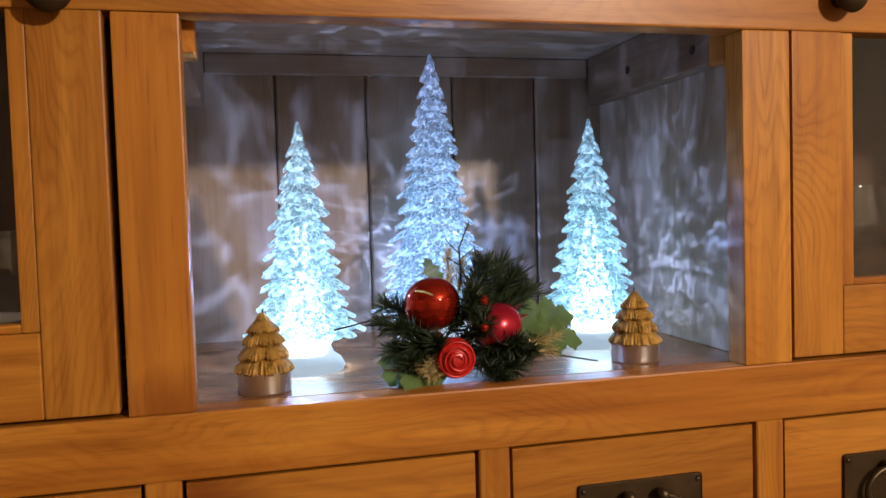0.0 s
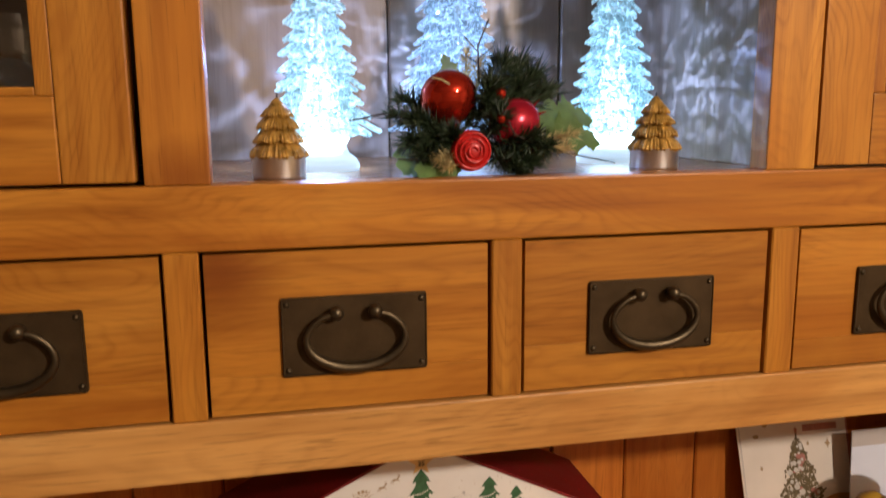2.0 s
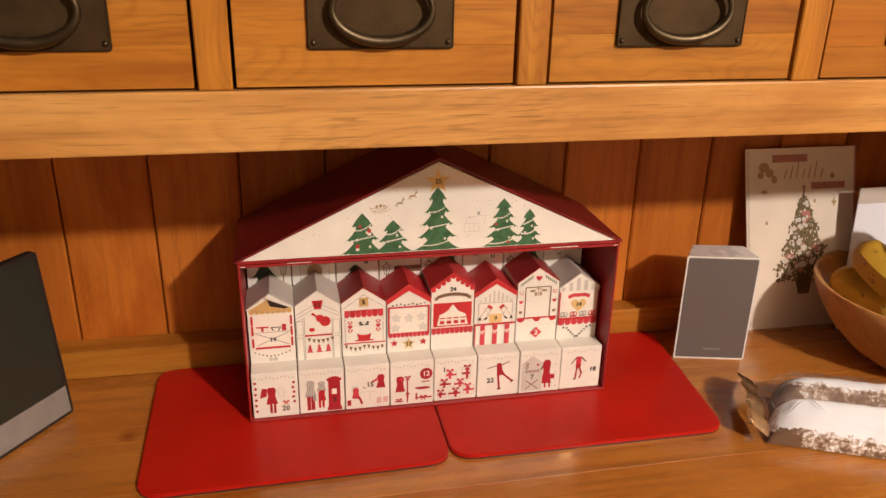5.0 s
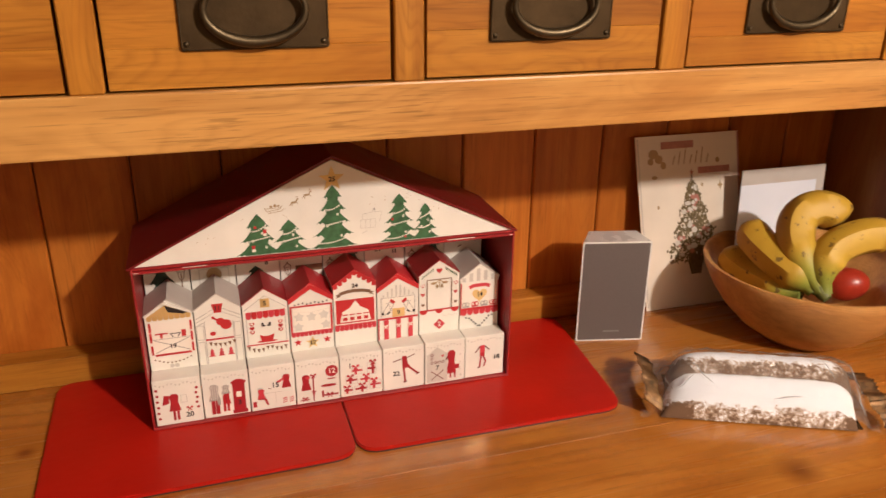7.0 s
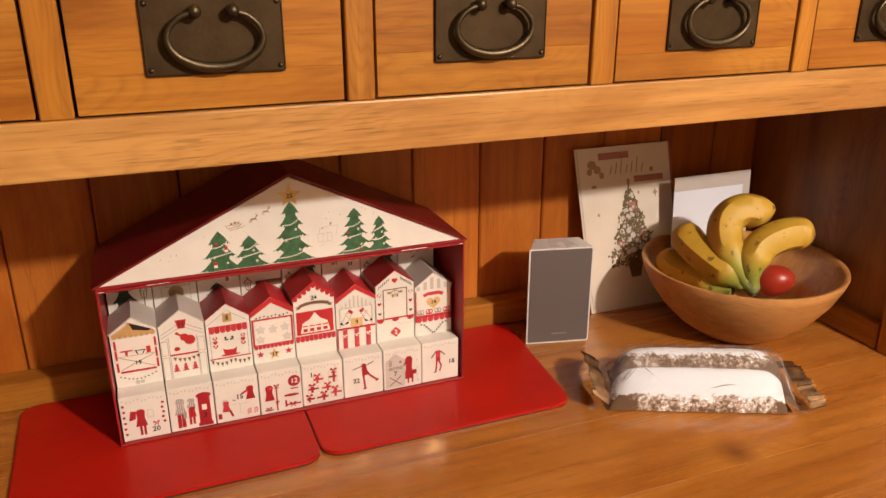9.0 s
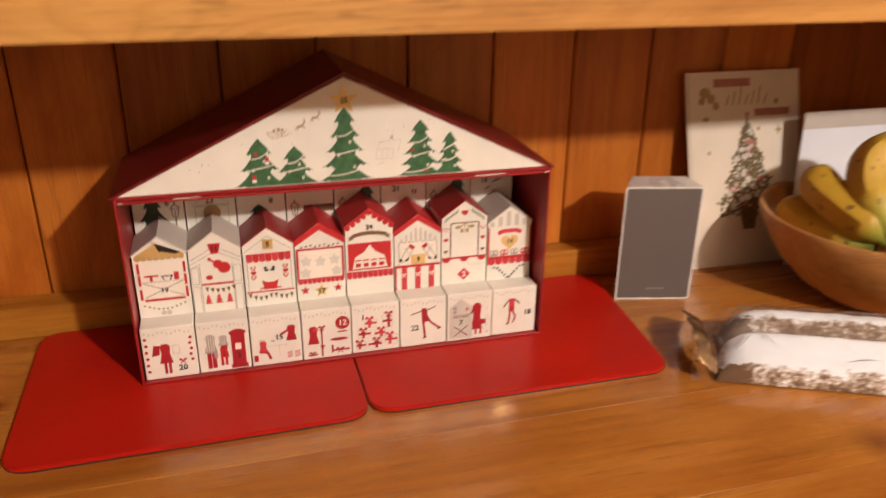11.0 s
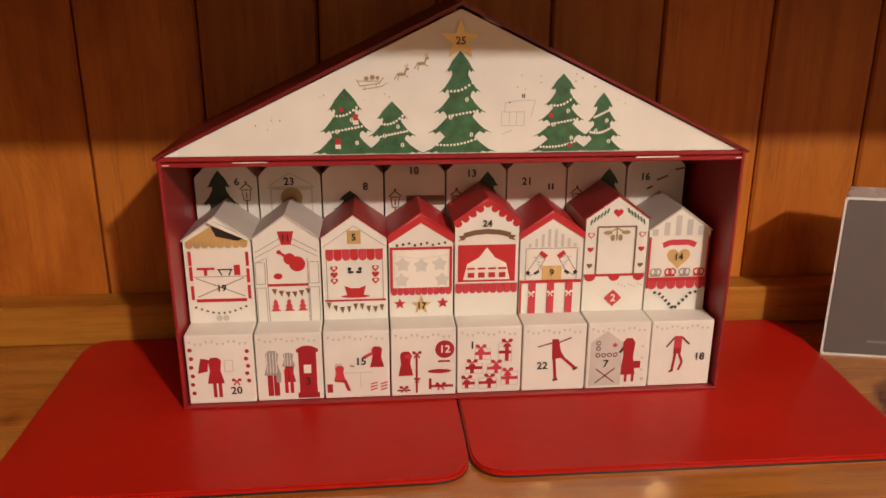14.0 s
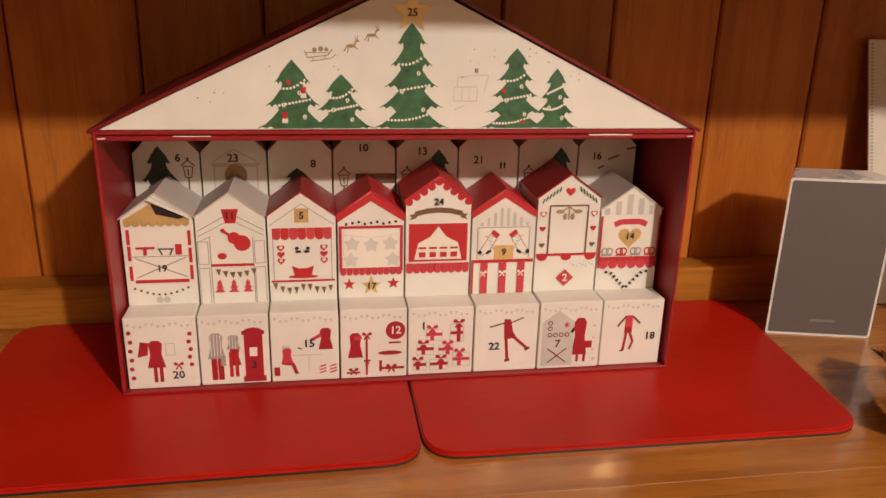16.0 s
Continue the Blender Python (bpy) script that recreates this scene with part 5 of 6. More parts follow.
STEM = plain("banana_stem", (0.14, 0.15, 0.035), 0.6, 0, 0.4, 120, 0.3)
bm = tube(((0.544, 0.087, 0.996), (0.547, 0.079, 0.985), (0.549, 0.072, 0.981)), (0.0088, 0.0085, 0.0062), 10)
part("stalk", bm, STEM, bunch, "green-brown cut stalk", shade=60)
stick = lambda u, v, w: (0.5900 + u, 0.0735 - w + 0.0004 * abs(v) * 1000 * 0.6 - u * 0.30, 1.0425 + v + u * 0.75)
lab = part("sticker", prism(disc(0, 0, 0.0085, 16, 0.0048), 0.0004, stick), INK_BLACK, bunch, "small dark sticker with a pale middle")
part("sticker_middle", prism(disc(0, 0, 0.0050, 12, 0.0020), 0.0004, lambda u, v, w: stick(u, v, w + 0.0006)), INK_WHITE, lab)

tom = thing("tomato", (0.673, 0.165, 0.924), "ripe red tomato lying in the fruit bowl", "tomato")
TOMATO = plain("tomato_skin", (0.42, 0.036, 0.016), 0.34, 0, 0.3, 30, 0.02)
bm = lathe([(0.0235 * math.sin(math.pi * k / 16) * (1 + 0.06 * math.cos(math.pi * k / 16)), 0.0290 * -math.cos(math.pi * k / 16)) for k in range(17)], (0, 0, 0), 28)
lie = pose(0.673, 0.165, 0.945, 0, 72, -40)
for v in bm.verts:
    v.co = lie @ v.co
part("flesh", bm, TOMATO, tom, shade=80)

# ---- stollen in its wrapper ----
stollen = thing("stollen_loaf", (0.430, 0.045, WORK), "sugar-dusted stollen loaf in a clear wrapper on the worktop", "cake")
SA = Vector((0.914, -0.405, 0)).normalized()
SB = Vector((-SA.y, SA.x, 0))
SC = Vector((0.430, 0.028, WORK))
SUGAR, n, l, p = nodes_of("sugar_crust")
vec = local_coords(n, l, (1, 1, 1), False)
big, fine = noise_node(n, l, vec, 60.0, 5.0, 0.70), noise_node(n, l, vec, 240.0, 3.0, 0.7)
geo = n.new("ShaderNodeNewGeometry")
sep = n.new("ShaderNodeSeparateXYZ")
l.new(geo.outputs["Normal"], sep.inputs[0])
ad = n.new("ShaderNodeMath")
ad.operation = "MULTIPLY_ADD"
ad.inputs[1].default_value = 0.25
l.new(sep.outputs["Z"], ad.inputs[0])
l.new(big, ad.inputs[2])
ad2 = n.new("ShaderNodeMath")
ad2.operation = "MULTIPLY_ADD"
ad2.inputs[1].default_value = 0.55
l.new(fine, ad2.inputs[0])
l.new(ad.outputs[0], ad2.inputs[2])
rs = ramp_node(n, ((0.44, (0.13, 0.068, 0.034)), (0.57, (0.42, 0.31, 0.23)), (0.70, (0.84, 0.86, 0.90))))
sub = n.new("ShaderNodeMath")
sub.operation, sub.inputs[1].default_value = "SUBTRACT", 0.70
l.new(ad2.outputs[0], sub.inputs[0])
tcs = n.new("ShaderNodeTexCoord")
dot = n.new("ShaderNodeVectorMath")
dot.operation = "DOT_PRODUCT"
dot.inputs[1].default_value = (SB.x / 0.049, SB.y / 0.049, 0)
l.new(tcs.outputs["Object"], dot.inputs[0])
half = n.new("ShaderNodeMath")
half.operation, half.inputs[1].default_value, half.inputs[2].default_value = "MULTIPLY_ADD", 0.5, 0.5
l.new(dot.outputs["Value"], half.inputs[0])
wavy = n.new("ShaderNodeMath")
wavy.operation, wavy.inputs[1].default_value = "MULTIPLY_ADD", 0.16
shifted = n.new("ShaderNodeMath")
shifted.operation, shifted.inputs[1].default_value = "SUBTRACT", 0.08
l.new(big, wavy.inputs[0])
l.new(half.outputs[0], wavy.inputs[2])
l.new(wavy.outputs[0], shifted.inputs[0])
band = ramp_node(n, ((0.0, (0.40, 0.40, 0.40)), (0.05, (0.46, 0.46, 0.46)), (0.08, (1.0, 1.0, 1.0)), (0.42, (1.0, 1.0, 1.0)), (0.48, (0.22, 0.22, 0.22)), (0.60, (0.30, 0.30, 0.30)), (0.68, (0.60, 0.60, 0.60)), (0.80, (0.66, 0.66, 0.66)), (0.90, (0.38, 0.38, 0.38))))
l.new(shifted.outputs[0], band.inputs[0])
tot = n.new("ShaderNodeMath")
tot.operation = "MULTIPLY_ADD"
tot.inputs[1].default_value = 0.85
l.new(sub.outputs[0], tot.inputs[0])
l.new(band.outputs[0], tot.inputs[2])
dot2, far, rim, less = n.new("ShaderNodeVectorMath"), n.new("ShaderNodeMath"), n.new("ShaderNodeMapRange"), n.new("ShaderNodeMath")
dot2.operation, far.operation, less.operation = "DOT_PRODUCT", "ABSOLUTE", "SUBTRACT"
dot2.inputs[1].default_value = (SA.x / 0.111, SA.y / 0.111, 0)
l.new(tcs.outputs["Object"], dot2.inputs[0])
l.new(dot2.outputs["Value"], far.inputs[0])
rim.inputs[1].default_value, rim.inputs[2].default_value, rim.inputs[3].default_value, rim.inputs[4].default_value = 0.70, 0.96, 0.0, 0.55
l.new(far.outputs[0], rim.inputs[0])
l.new(tot.outputs[0], less.inputs[0])
l.new(rim.outputs[0], less.inputs[1])
l.new(less.outputs[0], rs.inputs[0])
l.new(rs.outputs[0], p.inputs["Base Color"])
p.inputs["Roughness"].default_value = 0.85
bump(n, l, p, fine, 0.4, 0.0015)


def loaf_height(s, d):
    """Height over the worktop; s runs -1 to 1 along, d -1 (front) to 1 (back)."""
    ends = max(0.0, 1 - abs(s) ** 7) ** 0.5
    back = 0.046 * max(0.0, 1 - ((d - 0.42) / 0.60) ** 2) ** 0.5 if abs(d - 0.42) < 0.60 else 0
    frnt = (0.017 + 0.019 * (d + 1)) * max(0.0, 1 - ((d + 0.45) / 0.55) ** 8) ** 0.5 if abs(d + 0.45) < 0.55 else 0
    return max(back, frnt) * ends


def draped(name, length, width, func, material, nu=56, nv=30, label=""):
    bm = bmesh.new()
    grid = [[bm.verts.new(SC + SA * (length / 2 * (2 * i / nu - 1)) + (SB + SA * 0.20) * (width / 2 * (2 * j / nv - 1)) + Vector((0, 0, func(2 * i / nu - 1, 2 * j / nv - 1)))) for j in range(nv + 1)] for i in range(nu + 1)]
    for i in range(nu):
        for j in range(nv):
            bm.faces.new((grid[i][j], grid[i + 1][j], grid[i + 1][j + 1], grid[i][j + 1]))
    return part(name, bm, material, stollen, label, shade=60)


rough = lambda s, d, k, a: a * noise.noise(Vector((s * k, d * k * 0.5, 3.1)))
draped("loaf", 0.214, 0.102, lambda s, d: 0.0015 + loaf_height(s, d) * (1 + rough(s, d, 7, 0.04) + rough(s, d, 24, 0.006)), SUGAR, 72, 36, "sugar-dusted brown loaf")
WRAP, n, l, p = nodes_of("clear_wrapper")
out = n["Material Output"]
tr, gl, mx = n.new("ShaderNodeBsdfTransparent"), n.new("ShaderNodeBsdfGlossy"), n.new("ShaderNodeMixShader")
gl.inputs["Roughness"].default_value = 0.07
vec = local_coords(n, l, (1, 1, 1), False)
bb = n.new("ShaderNodeBump")
bb.inputs["Strength"].default_value, bb.inputs["Distance"].default_value = 1.0, 0.004
l.new(noise_node(n, l, vec, 55.0, 3.0, 0.6, 1.5), bb.inputs["Height"])
l.new(bb.outputs[0], gl.inputs["Normal"])
fr = n.new("ShaderNodeFresnel")
fr.inputs["IOR"].default_value = 1.5
l.new(bb.outputs[0], fr.inputs["Normal"])
fm = n.new("ShaderNodeMath")
fm.operation, fm.inputs[1].default_value, fm.inputs[2].default_value = "MULTIPLY_ADD", 0.75, 0.03
l.new(fr.outputs[0], fm.inputs[0])
l.new(fm.outputs[0], mx.inputs[0])
l.new(tr.outputs[0], mx.inputs[1])
haze, veil = n.new("ShaderNodeBsdfDiffuse"), n.new("ShaderNodeMixShader")
haze.inputs[0].default_value, veil.inputs[0].default_value = (0.8, 0.78, 0.76, 1), 0.07
l.new(gl.outputs[0], mx.inputs[2])
l.new(mx.outputs[0], veil.inputs[1])
l.new(haze.outputs[0], veil.inputs[2])
l.new(veil.outputs[0], out.inputs["Surface"])


def film_height(s, d):
    h = loaf_height(min(1, abs(s) * 1.16), d * 1.04)
    for dd in (0.15, 0.3):
        h = max(h, 0.82 * loaf_height(min(1, abs(s) * 1.1), d - dd), 0.82 * loaf_height(min(1, abs(s) * 1.1), d + dd))
    e = max(0.0, (abs(s) - 0.80) / 0.20)
    return 0.003 + h * (1 - e * 0.75) + 0.004 * (1 - abs(d)) + 0.0028 * noise.noise(Vector((s * 6, d * 3.5, 0.7))) + 0.0020 * noise.noise(Vector((s * 15, d * 7, 5.7))) * (1 + 2 * e) + 0.0012 * abs(noise.noise(Vector((s * 22, d * 5, 9.7)))) * (1 + 3 * e)


film = draped("wrapper", 0.262, 0.108, film_height, WRAP, 120, 56, "crinkled clear film wrapper")
film.visible_shadow = False
# Pale threads put in for the glints on the wrapper's folds
FOLD_GLINT = plain("pale_fold_glint", (0.72, 0.70, 0.68), 0.12, 0, 0.1, 200, 0.2, Transmission_Weight=0.6)
# one for each sharp fold in the film: start and end along and across the loaf
for s0, d0, s1, d1 in ((-0.62, 0.10, -0.40, -0.42), (-0.70, -0.55, -0.58, -0.20), (0.52, 0.30, 0.62, -0.10), (0.74, 0.72, 0.86, 0.05), (0.80, -0.10, 0.90, -0.62), (-0.90, 0.55, -0.76, 0.05), (0.10, -0.70, 0.34, -0.60), (-0.84, -0.10, -0.74, -0.66)):
    pts = []
    for k in range(9):
        f = k / 8
        a, b = s0 + (s1 - s0) * f, d0 + (d1 - d0) * f
        pts.append(SC + SA * (0.131 * a) + (SB + SA * 0.20) * (0.054 * b) + Vector((0, 0, film_height(a, b) + 0.0002)))
    part("film_crease", tube(pts, [0.00012 + 0.00055 * math.sin(math.pi * k / 8) for k in range(9)], 6), FOLD_GLINT, stollen, shade=60)
GOLD_FILM = plain("brown_gold_film", (0.16, 0.085, 0.035), 0.18, 0.75, 0.95, 90, 1.0)
for s in (-1, 1):
    bm = bmesh.new()
    nv, rows = 34, 5
    grid = []
    for i in range(rows):
        row = []
        for j in range(nv + 1):
            d = 2 * j / nv - 1
            zig = 0.0012 * (-1) ** j
            reach = 0.118 + 0.005 * i + (0.0012 * (-1) ** j if i == rows - 1 else 0) + 0.006 * noise.noise(Vector((d * 2, s * 3, 1)))
            lift = 0.012 + 0.011 * (1 - d * d) * (1 if s < 0 else 0.6) + (0.004 * i) * (0.8 if s < 0 else 0.2) + zig + 0.005 * noise.noise(Vector((d * 3, s * 9, 4)))
            row.append(bm.verts.new(SC + SA * (s * reach) + SB * (0.056 * d * (1.06 - 0.02 * i)) + Vector((0, 0, max(0.002, lift)))))
        grid.append(row)
    for i in range(rows - 1):
        for j in range(nv):
            bm.faces.new((grid[i][j], grid[i + 1][j], grid[i + 1][j + 1], grid[i][j + 1]))
    part("crimped_end", bm, GOLD_FILM, stollen, "brown and gold crimped wrapper end")
part("tray", prism([(SC.x + SA.x * a + SB.x * b, SC.y + SA.y * a + SB.y * b) for a, b in ((-0.104, -0.046), (0.104, -0.046), (0.104, 0.046), (-0.104, 0.046))], 0.0012, lambda u, v, w: (u, v, WORK + 0.0002 + w)), GOLD_FILM, stollen)

# ---- tablet in a stand at the other end ----
tab = thing("tablet_device", (-0.50, 0.14, WORK), "dark-screened tablet with black bezel and silver lower strip", "tablet")
ta, td = Vector((-0.4410, 0.2210, WORK + 0.001)), Vector((-0.555, -0.832, 0))
tn = Vector((0.832, -0.555, 0))
tup = (Vector((0, 0, 1)) - tn * 0.07).normalized()
tf = lambda u, v, w: ta + td * u + tup * v + tn * w
part("back_shell", prism(rounded(((0, 0), (0.27, 0), (0.27, 0.192), (0, 0.192)), 0.004, 3), 0.009, lambda u, v, w: tf(u, v, w - 0.009)), BLACK, tab, "black case")
SCREEN = plain("dark_screen", (0.030, 0.032, 0.022), 0.16, 0, 0.1, 5, 0.0)
part("screen", prism(rect(0.005, 0.036, 0.265, 0.187), 0.0006, tf), SCREEN, tab, "dark glossy screen")
part("lower_strip", prism(rect(0.004, 0.004, 0.266, 0.0345), 0.0010, tf), plain("silver_strip", (0.34, 0.33, 0.31), 0.4, 0.4), tab, "silver strip")

# ---- lit trees in the niche ----
def glow_scales(name, shine, power, see_through, fine, whole=0.0, caustic_net=False):
    """Faceted acrylic, its inside light put in as emission: each facet glows, passes or spreads the light by its own
    share.
    """
    m, n, l, p = nodes_of(name)
    out = n["Material Output"]
    vec = local_coords(n, l, (1, 1, 1), False)
    facets = []
    for scale in (fine, fine * 2.1):
        vor = n.new("ShaderNodeTexVoronoi")
        vor.inputs["Scale"].default_value = scale
        l.new(vec, vor.inputs["Vector"])
        sep = n.new("ShaderNodeSeparateColor")
        l.new(vor.outputs["Color"], sep.inputs[0])
        facets.append(sep)
    share = n.new("ShaderNodeMath")
    share.operation, share.inputs[1].default_value = "MULTIPLY_ADD", 0.55
    half = n.new("ShaderNodeMath")
    half.operation, half.inputs[1].default_value = "MULTIPLY", 0.45
    l.new(facets[1].outputs[0], half.inputs[0])
    l.new(facets[0].outputs[0], share.inputs[0])
    l.new(half.outputs[0], share.inputs[2])
    r = ramp_node(n, ((0.12, tuple(v * 0.34 * (0.7 + 0.3 * v) for v in shine)), (0.38, tuple(v * 0.60 for v in shine)), (0.64, tuple(v * 0.85 for v in shine)), (0.86, tuple(1.10 * (0.20 + 0.80 * v) for v in shine))))
    geo, blend = n.new("ShaderNodeNewGeometry"), n.new("ShaderNodeMix")
    blend.inputs[0].default_value = whole
    l.new(share.outputs[0], blend.inputs[2])
    l.new(geo.outputs["Random Per Island"], blend.inputs[3])
    tip, share_tip = n.new("ShaderNodeAttribute"), n.new("ShaderNodeMath")
    tip.attribute_name = "tip"
    share_tip.operation, share_tip.inputs[1].default_value = "MULTIPLY_ADD", 0.20
    l.new(tip.outputs["Fac"], share_tip.inputs[0])
    less = n.new("ShaderNodeMath")
    less.operation, less.inputs[1].default_value = "MULTIPLY", 0.92
    l.new(blend.outputs[0], less.inputs[0])
    l.new(less.outputs[0], share_tip.inputs[2])
    l.new(share_tip.outputs[0], r.inputs[0])
    # LED light is put into the glow: strong low down, weaker at the tip
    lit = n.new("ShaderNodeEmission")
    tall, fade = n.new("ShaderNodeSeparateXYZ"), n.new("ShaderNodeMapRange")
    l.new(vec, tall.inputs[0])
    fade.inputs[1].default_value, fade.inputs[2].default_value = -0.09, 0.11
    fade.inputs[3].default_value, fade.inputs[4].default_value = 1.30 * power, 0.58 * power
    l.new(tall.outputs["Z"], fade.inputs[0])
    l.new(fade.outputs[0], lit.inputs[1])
    rise = n.new("ShaderNodeMapRange")
    rise.inputs[1].default_value, rise.inputs[2].default_value = -0.02, 0.13
    l.new(tall.outputs["Z"], rise.inputs[0])
    rv = ramp_node(n, ((0.0, (1, 1, 1)), (1.0, (1.25, 0.92, 1.0))))
    l.new(rise.outputs[0], rv.inputs[0])
    l.new(mix_col(n, l, 1.0, r.outputs[0], rv.outputs[0], "MULTIPLY"), lit.inputs[0])
    tl, gl, tr = n.new("ShaderNodeBsdfTranslucent"), n.new("ShaderNodeBsdfGlossy"), n.new("ShaderNodeBsdfTransparent")
    tl.inputs[0].default_value = (0.002, 0.003, 0.004, 1)
    gl.inputs["Roughness"].default_value = 0.12
    seen = n.new("ShaderNodeMapRange")
    seen.inputs[1].default_value, seen.inputs[2].default_value = 0.30, 0.55
    seen.inputs[3].default_value, seen.inputs[4].default_value = 0.25, see_through
    l.new(facets[0].outputs[1], seen.inputs[0])
    if caustic_net:
        # upright clear lines between cloudy cells, added so the LED throws caustic streaks
        warp = n.new("ShaderNodeTexNoise")
        warp.inputs["Scale"].default_value = 120.0
        l.new(vec, warp.inputs["Vector"])
        moved, squeeze, net = n.new("ShaderNodeVectorMath"), n.new("ShaderNodeMapping"), n.new("ShaderNodeTexVoronoi")
        moved.operation, moved.inputs[1].default_value = "MULTIPLY_ADD", (0.006, 0.006, 0.006)
        l.new(warp.outputs["Color"], moved.inputs[0])
        l.new(vec, moved.inputs[2])
        squeeze.inputs["Scale"].default_value = (1.0, 1.0, 0.42)
        l.new(moved.outputs[0], squeeze.inputs["Vector"])
        net.feature, net.inputs["Scale"].default_value = "DISTANCE_TO_EDGE", fine * 0.55
        l.new(squeeze.outputs[0], net.inputs["Vector"])
        l.new(net.outputs["Distance"], seen.inputs[0])
        seen.inputs[1].default_value, seen.inputs[2].default_value = 0.01, 0.10
        seen.inputs[3].default_value, seen.inputs[4].default_value = see_through, 0.24
    a, b, both = n.new("ShaderNodeMixShader"), n.new("ShaderNodeMixShader"), n.new("ShaderNodeAddShader")
    l.new(seen.outputs[0], a.inputs[0])
    l.new(tl.outputs[0], a.inputs[1])
    l.new(tr.outputs[0], a.inputs[2])
    b.inputs[0].default_value = 0.05
    l.new(a.outputs[0], b.inputs[1])
    l.new(gl.outputs[0], b.inputs[2])
    l.new(b.outputs[0], both.inputs[0])
    l.new(lit.outputs[0], both.inputs[1])
    l.new(both.outputs[0], out.inputs["Surface"])
    return m


def glow(name, colour, strength, z0, z1):
    """Light standing in clear plastic: it shines, fades upwards and hides nothing."""
    m, n, l, p = nodes_of(name)
    lit, tr, both = n.new("ShaderNodeEmission"), n.new("ShaderNodeBsdfTransparent"), n.new("ShaderNodeAddShader")
    lit.inputs[0].default_value = (*colour, 1)
    tc, sep, fade = n.new("ShaderNodeTexCoord"), n.new("ShaderNodeSeparateXYZ"), n.new("ShaderNodeMapRange")
    l.new(tc.outputs["Object"], sep.inputs[0])
    fade.inputs[1].default_value, fade.inputs[2].default_value = z0, z1
    fade.inputs[3].default_value, fade.inputs[4].default_value = strength, strength * 0.10
    l.new(sep.outputs["Z"], fade.inputs[0])
    l.new(fade.outputs[0], lit.inputs[1])
    l.new(lit.outputs[0], both.inputs[0])
    l.new(tr.outputs[0], both.inputs[1])
    l.new(both.outputs[0], n["Material Output"].inputs["Surface"])
    return m


def lobe(bm, layer, root, out_dir, length, width, drop):
    """One thick leaf-shaped scale that leans outwards and down from the trunk, its tip turned up."""
    o, side, z = Vector(out_dir), Vector((-out_dir[1], out_dir[0], 0)), Vector((0, 0, 1))
    r = Vector(root)
    rows = []
    for t, w, h, th in ((0.0, 0.60, 0.0, 0.0022), (0.38, 0.96, -0.34, 0.0034), (0.72, 1.0, -0.78, 0.0032), (0.92, 0.62, -0.98, 0.0026), (1.0, 0.22, -0.92, 0.0014)):
        c = r + o * (length * t) + z * (drop * h)
        row = [bm.verts.new(c + side * (width / 2 * w) - z * 0.0008), bm.verts.new(c + z * th), bm.verts.new(c - side * (width / 2 * w) - z * 0.0008), bm.verts.new(c - z * th * 0.7)]
        for k, v in enumerate(row):
            v[layer] = t * t * (1.0 if k != 3 else 0.5)
        rows.append(row)
    for a, b in zip(rows, rows[1:]):
        for j in range(4):
            bm.faces.new((a[j], a[(j + 1) % 4], b[(j + 1) % 4], b[j]))
    bm.faces.new(rows[-1])


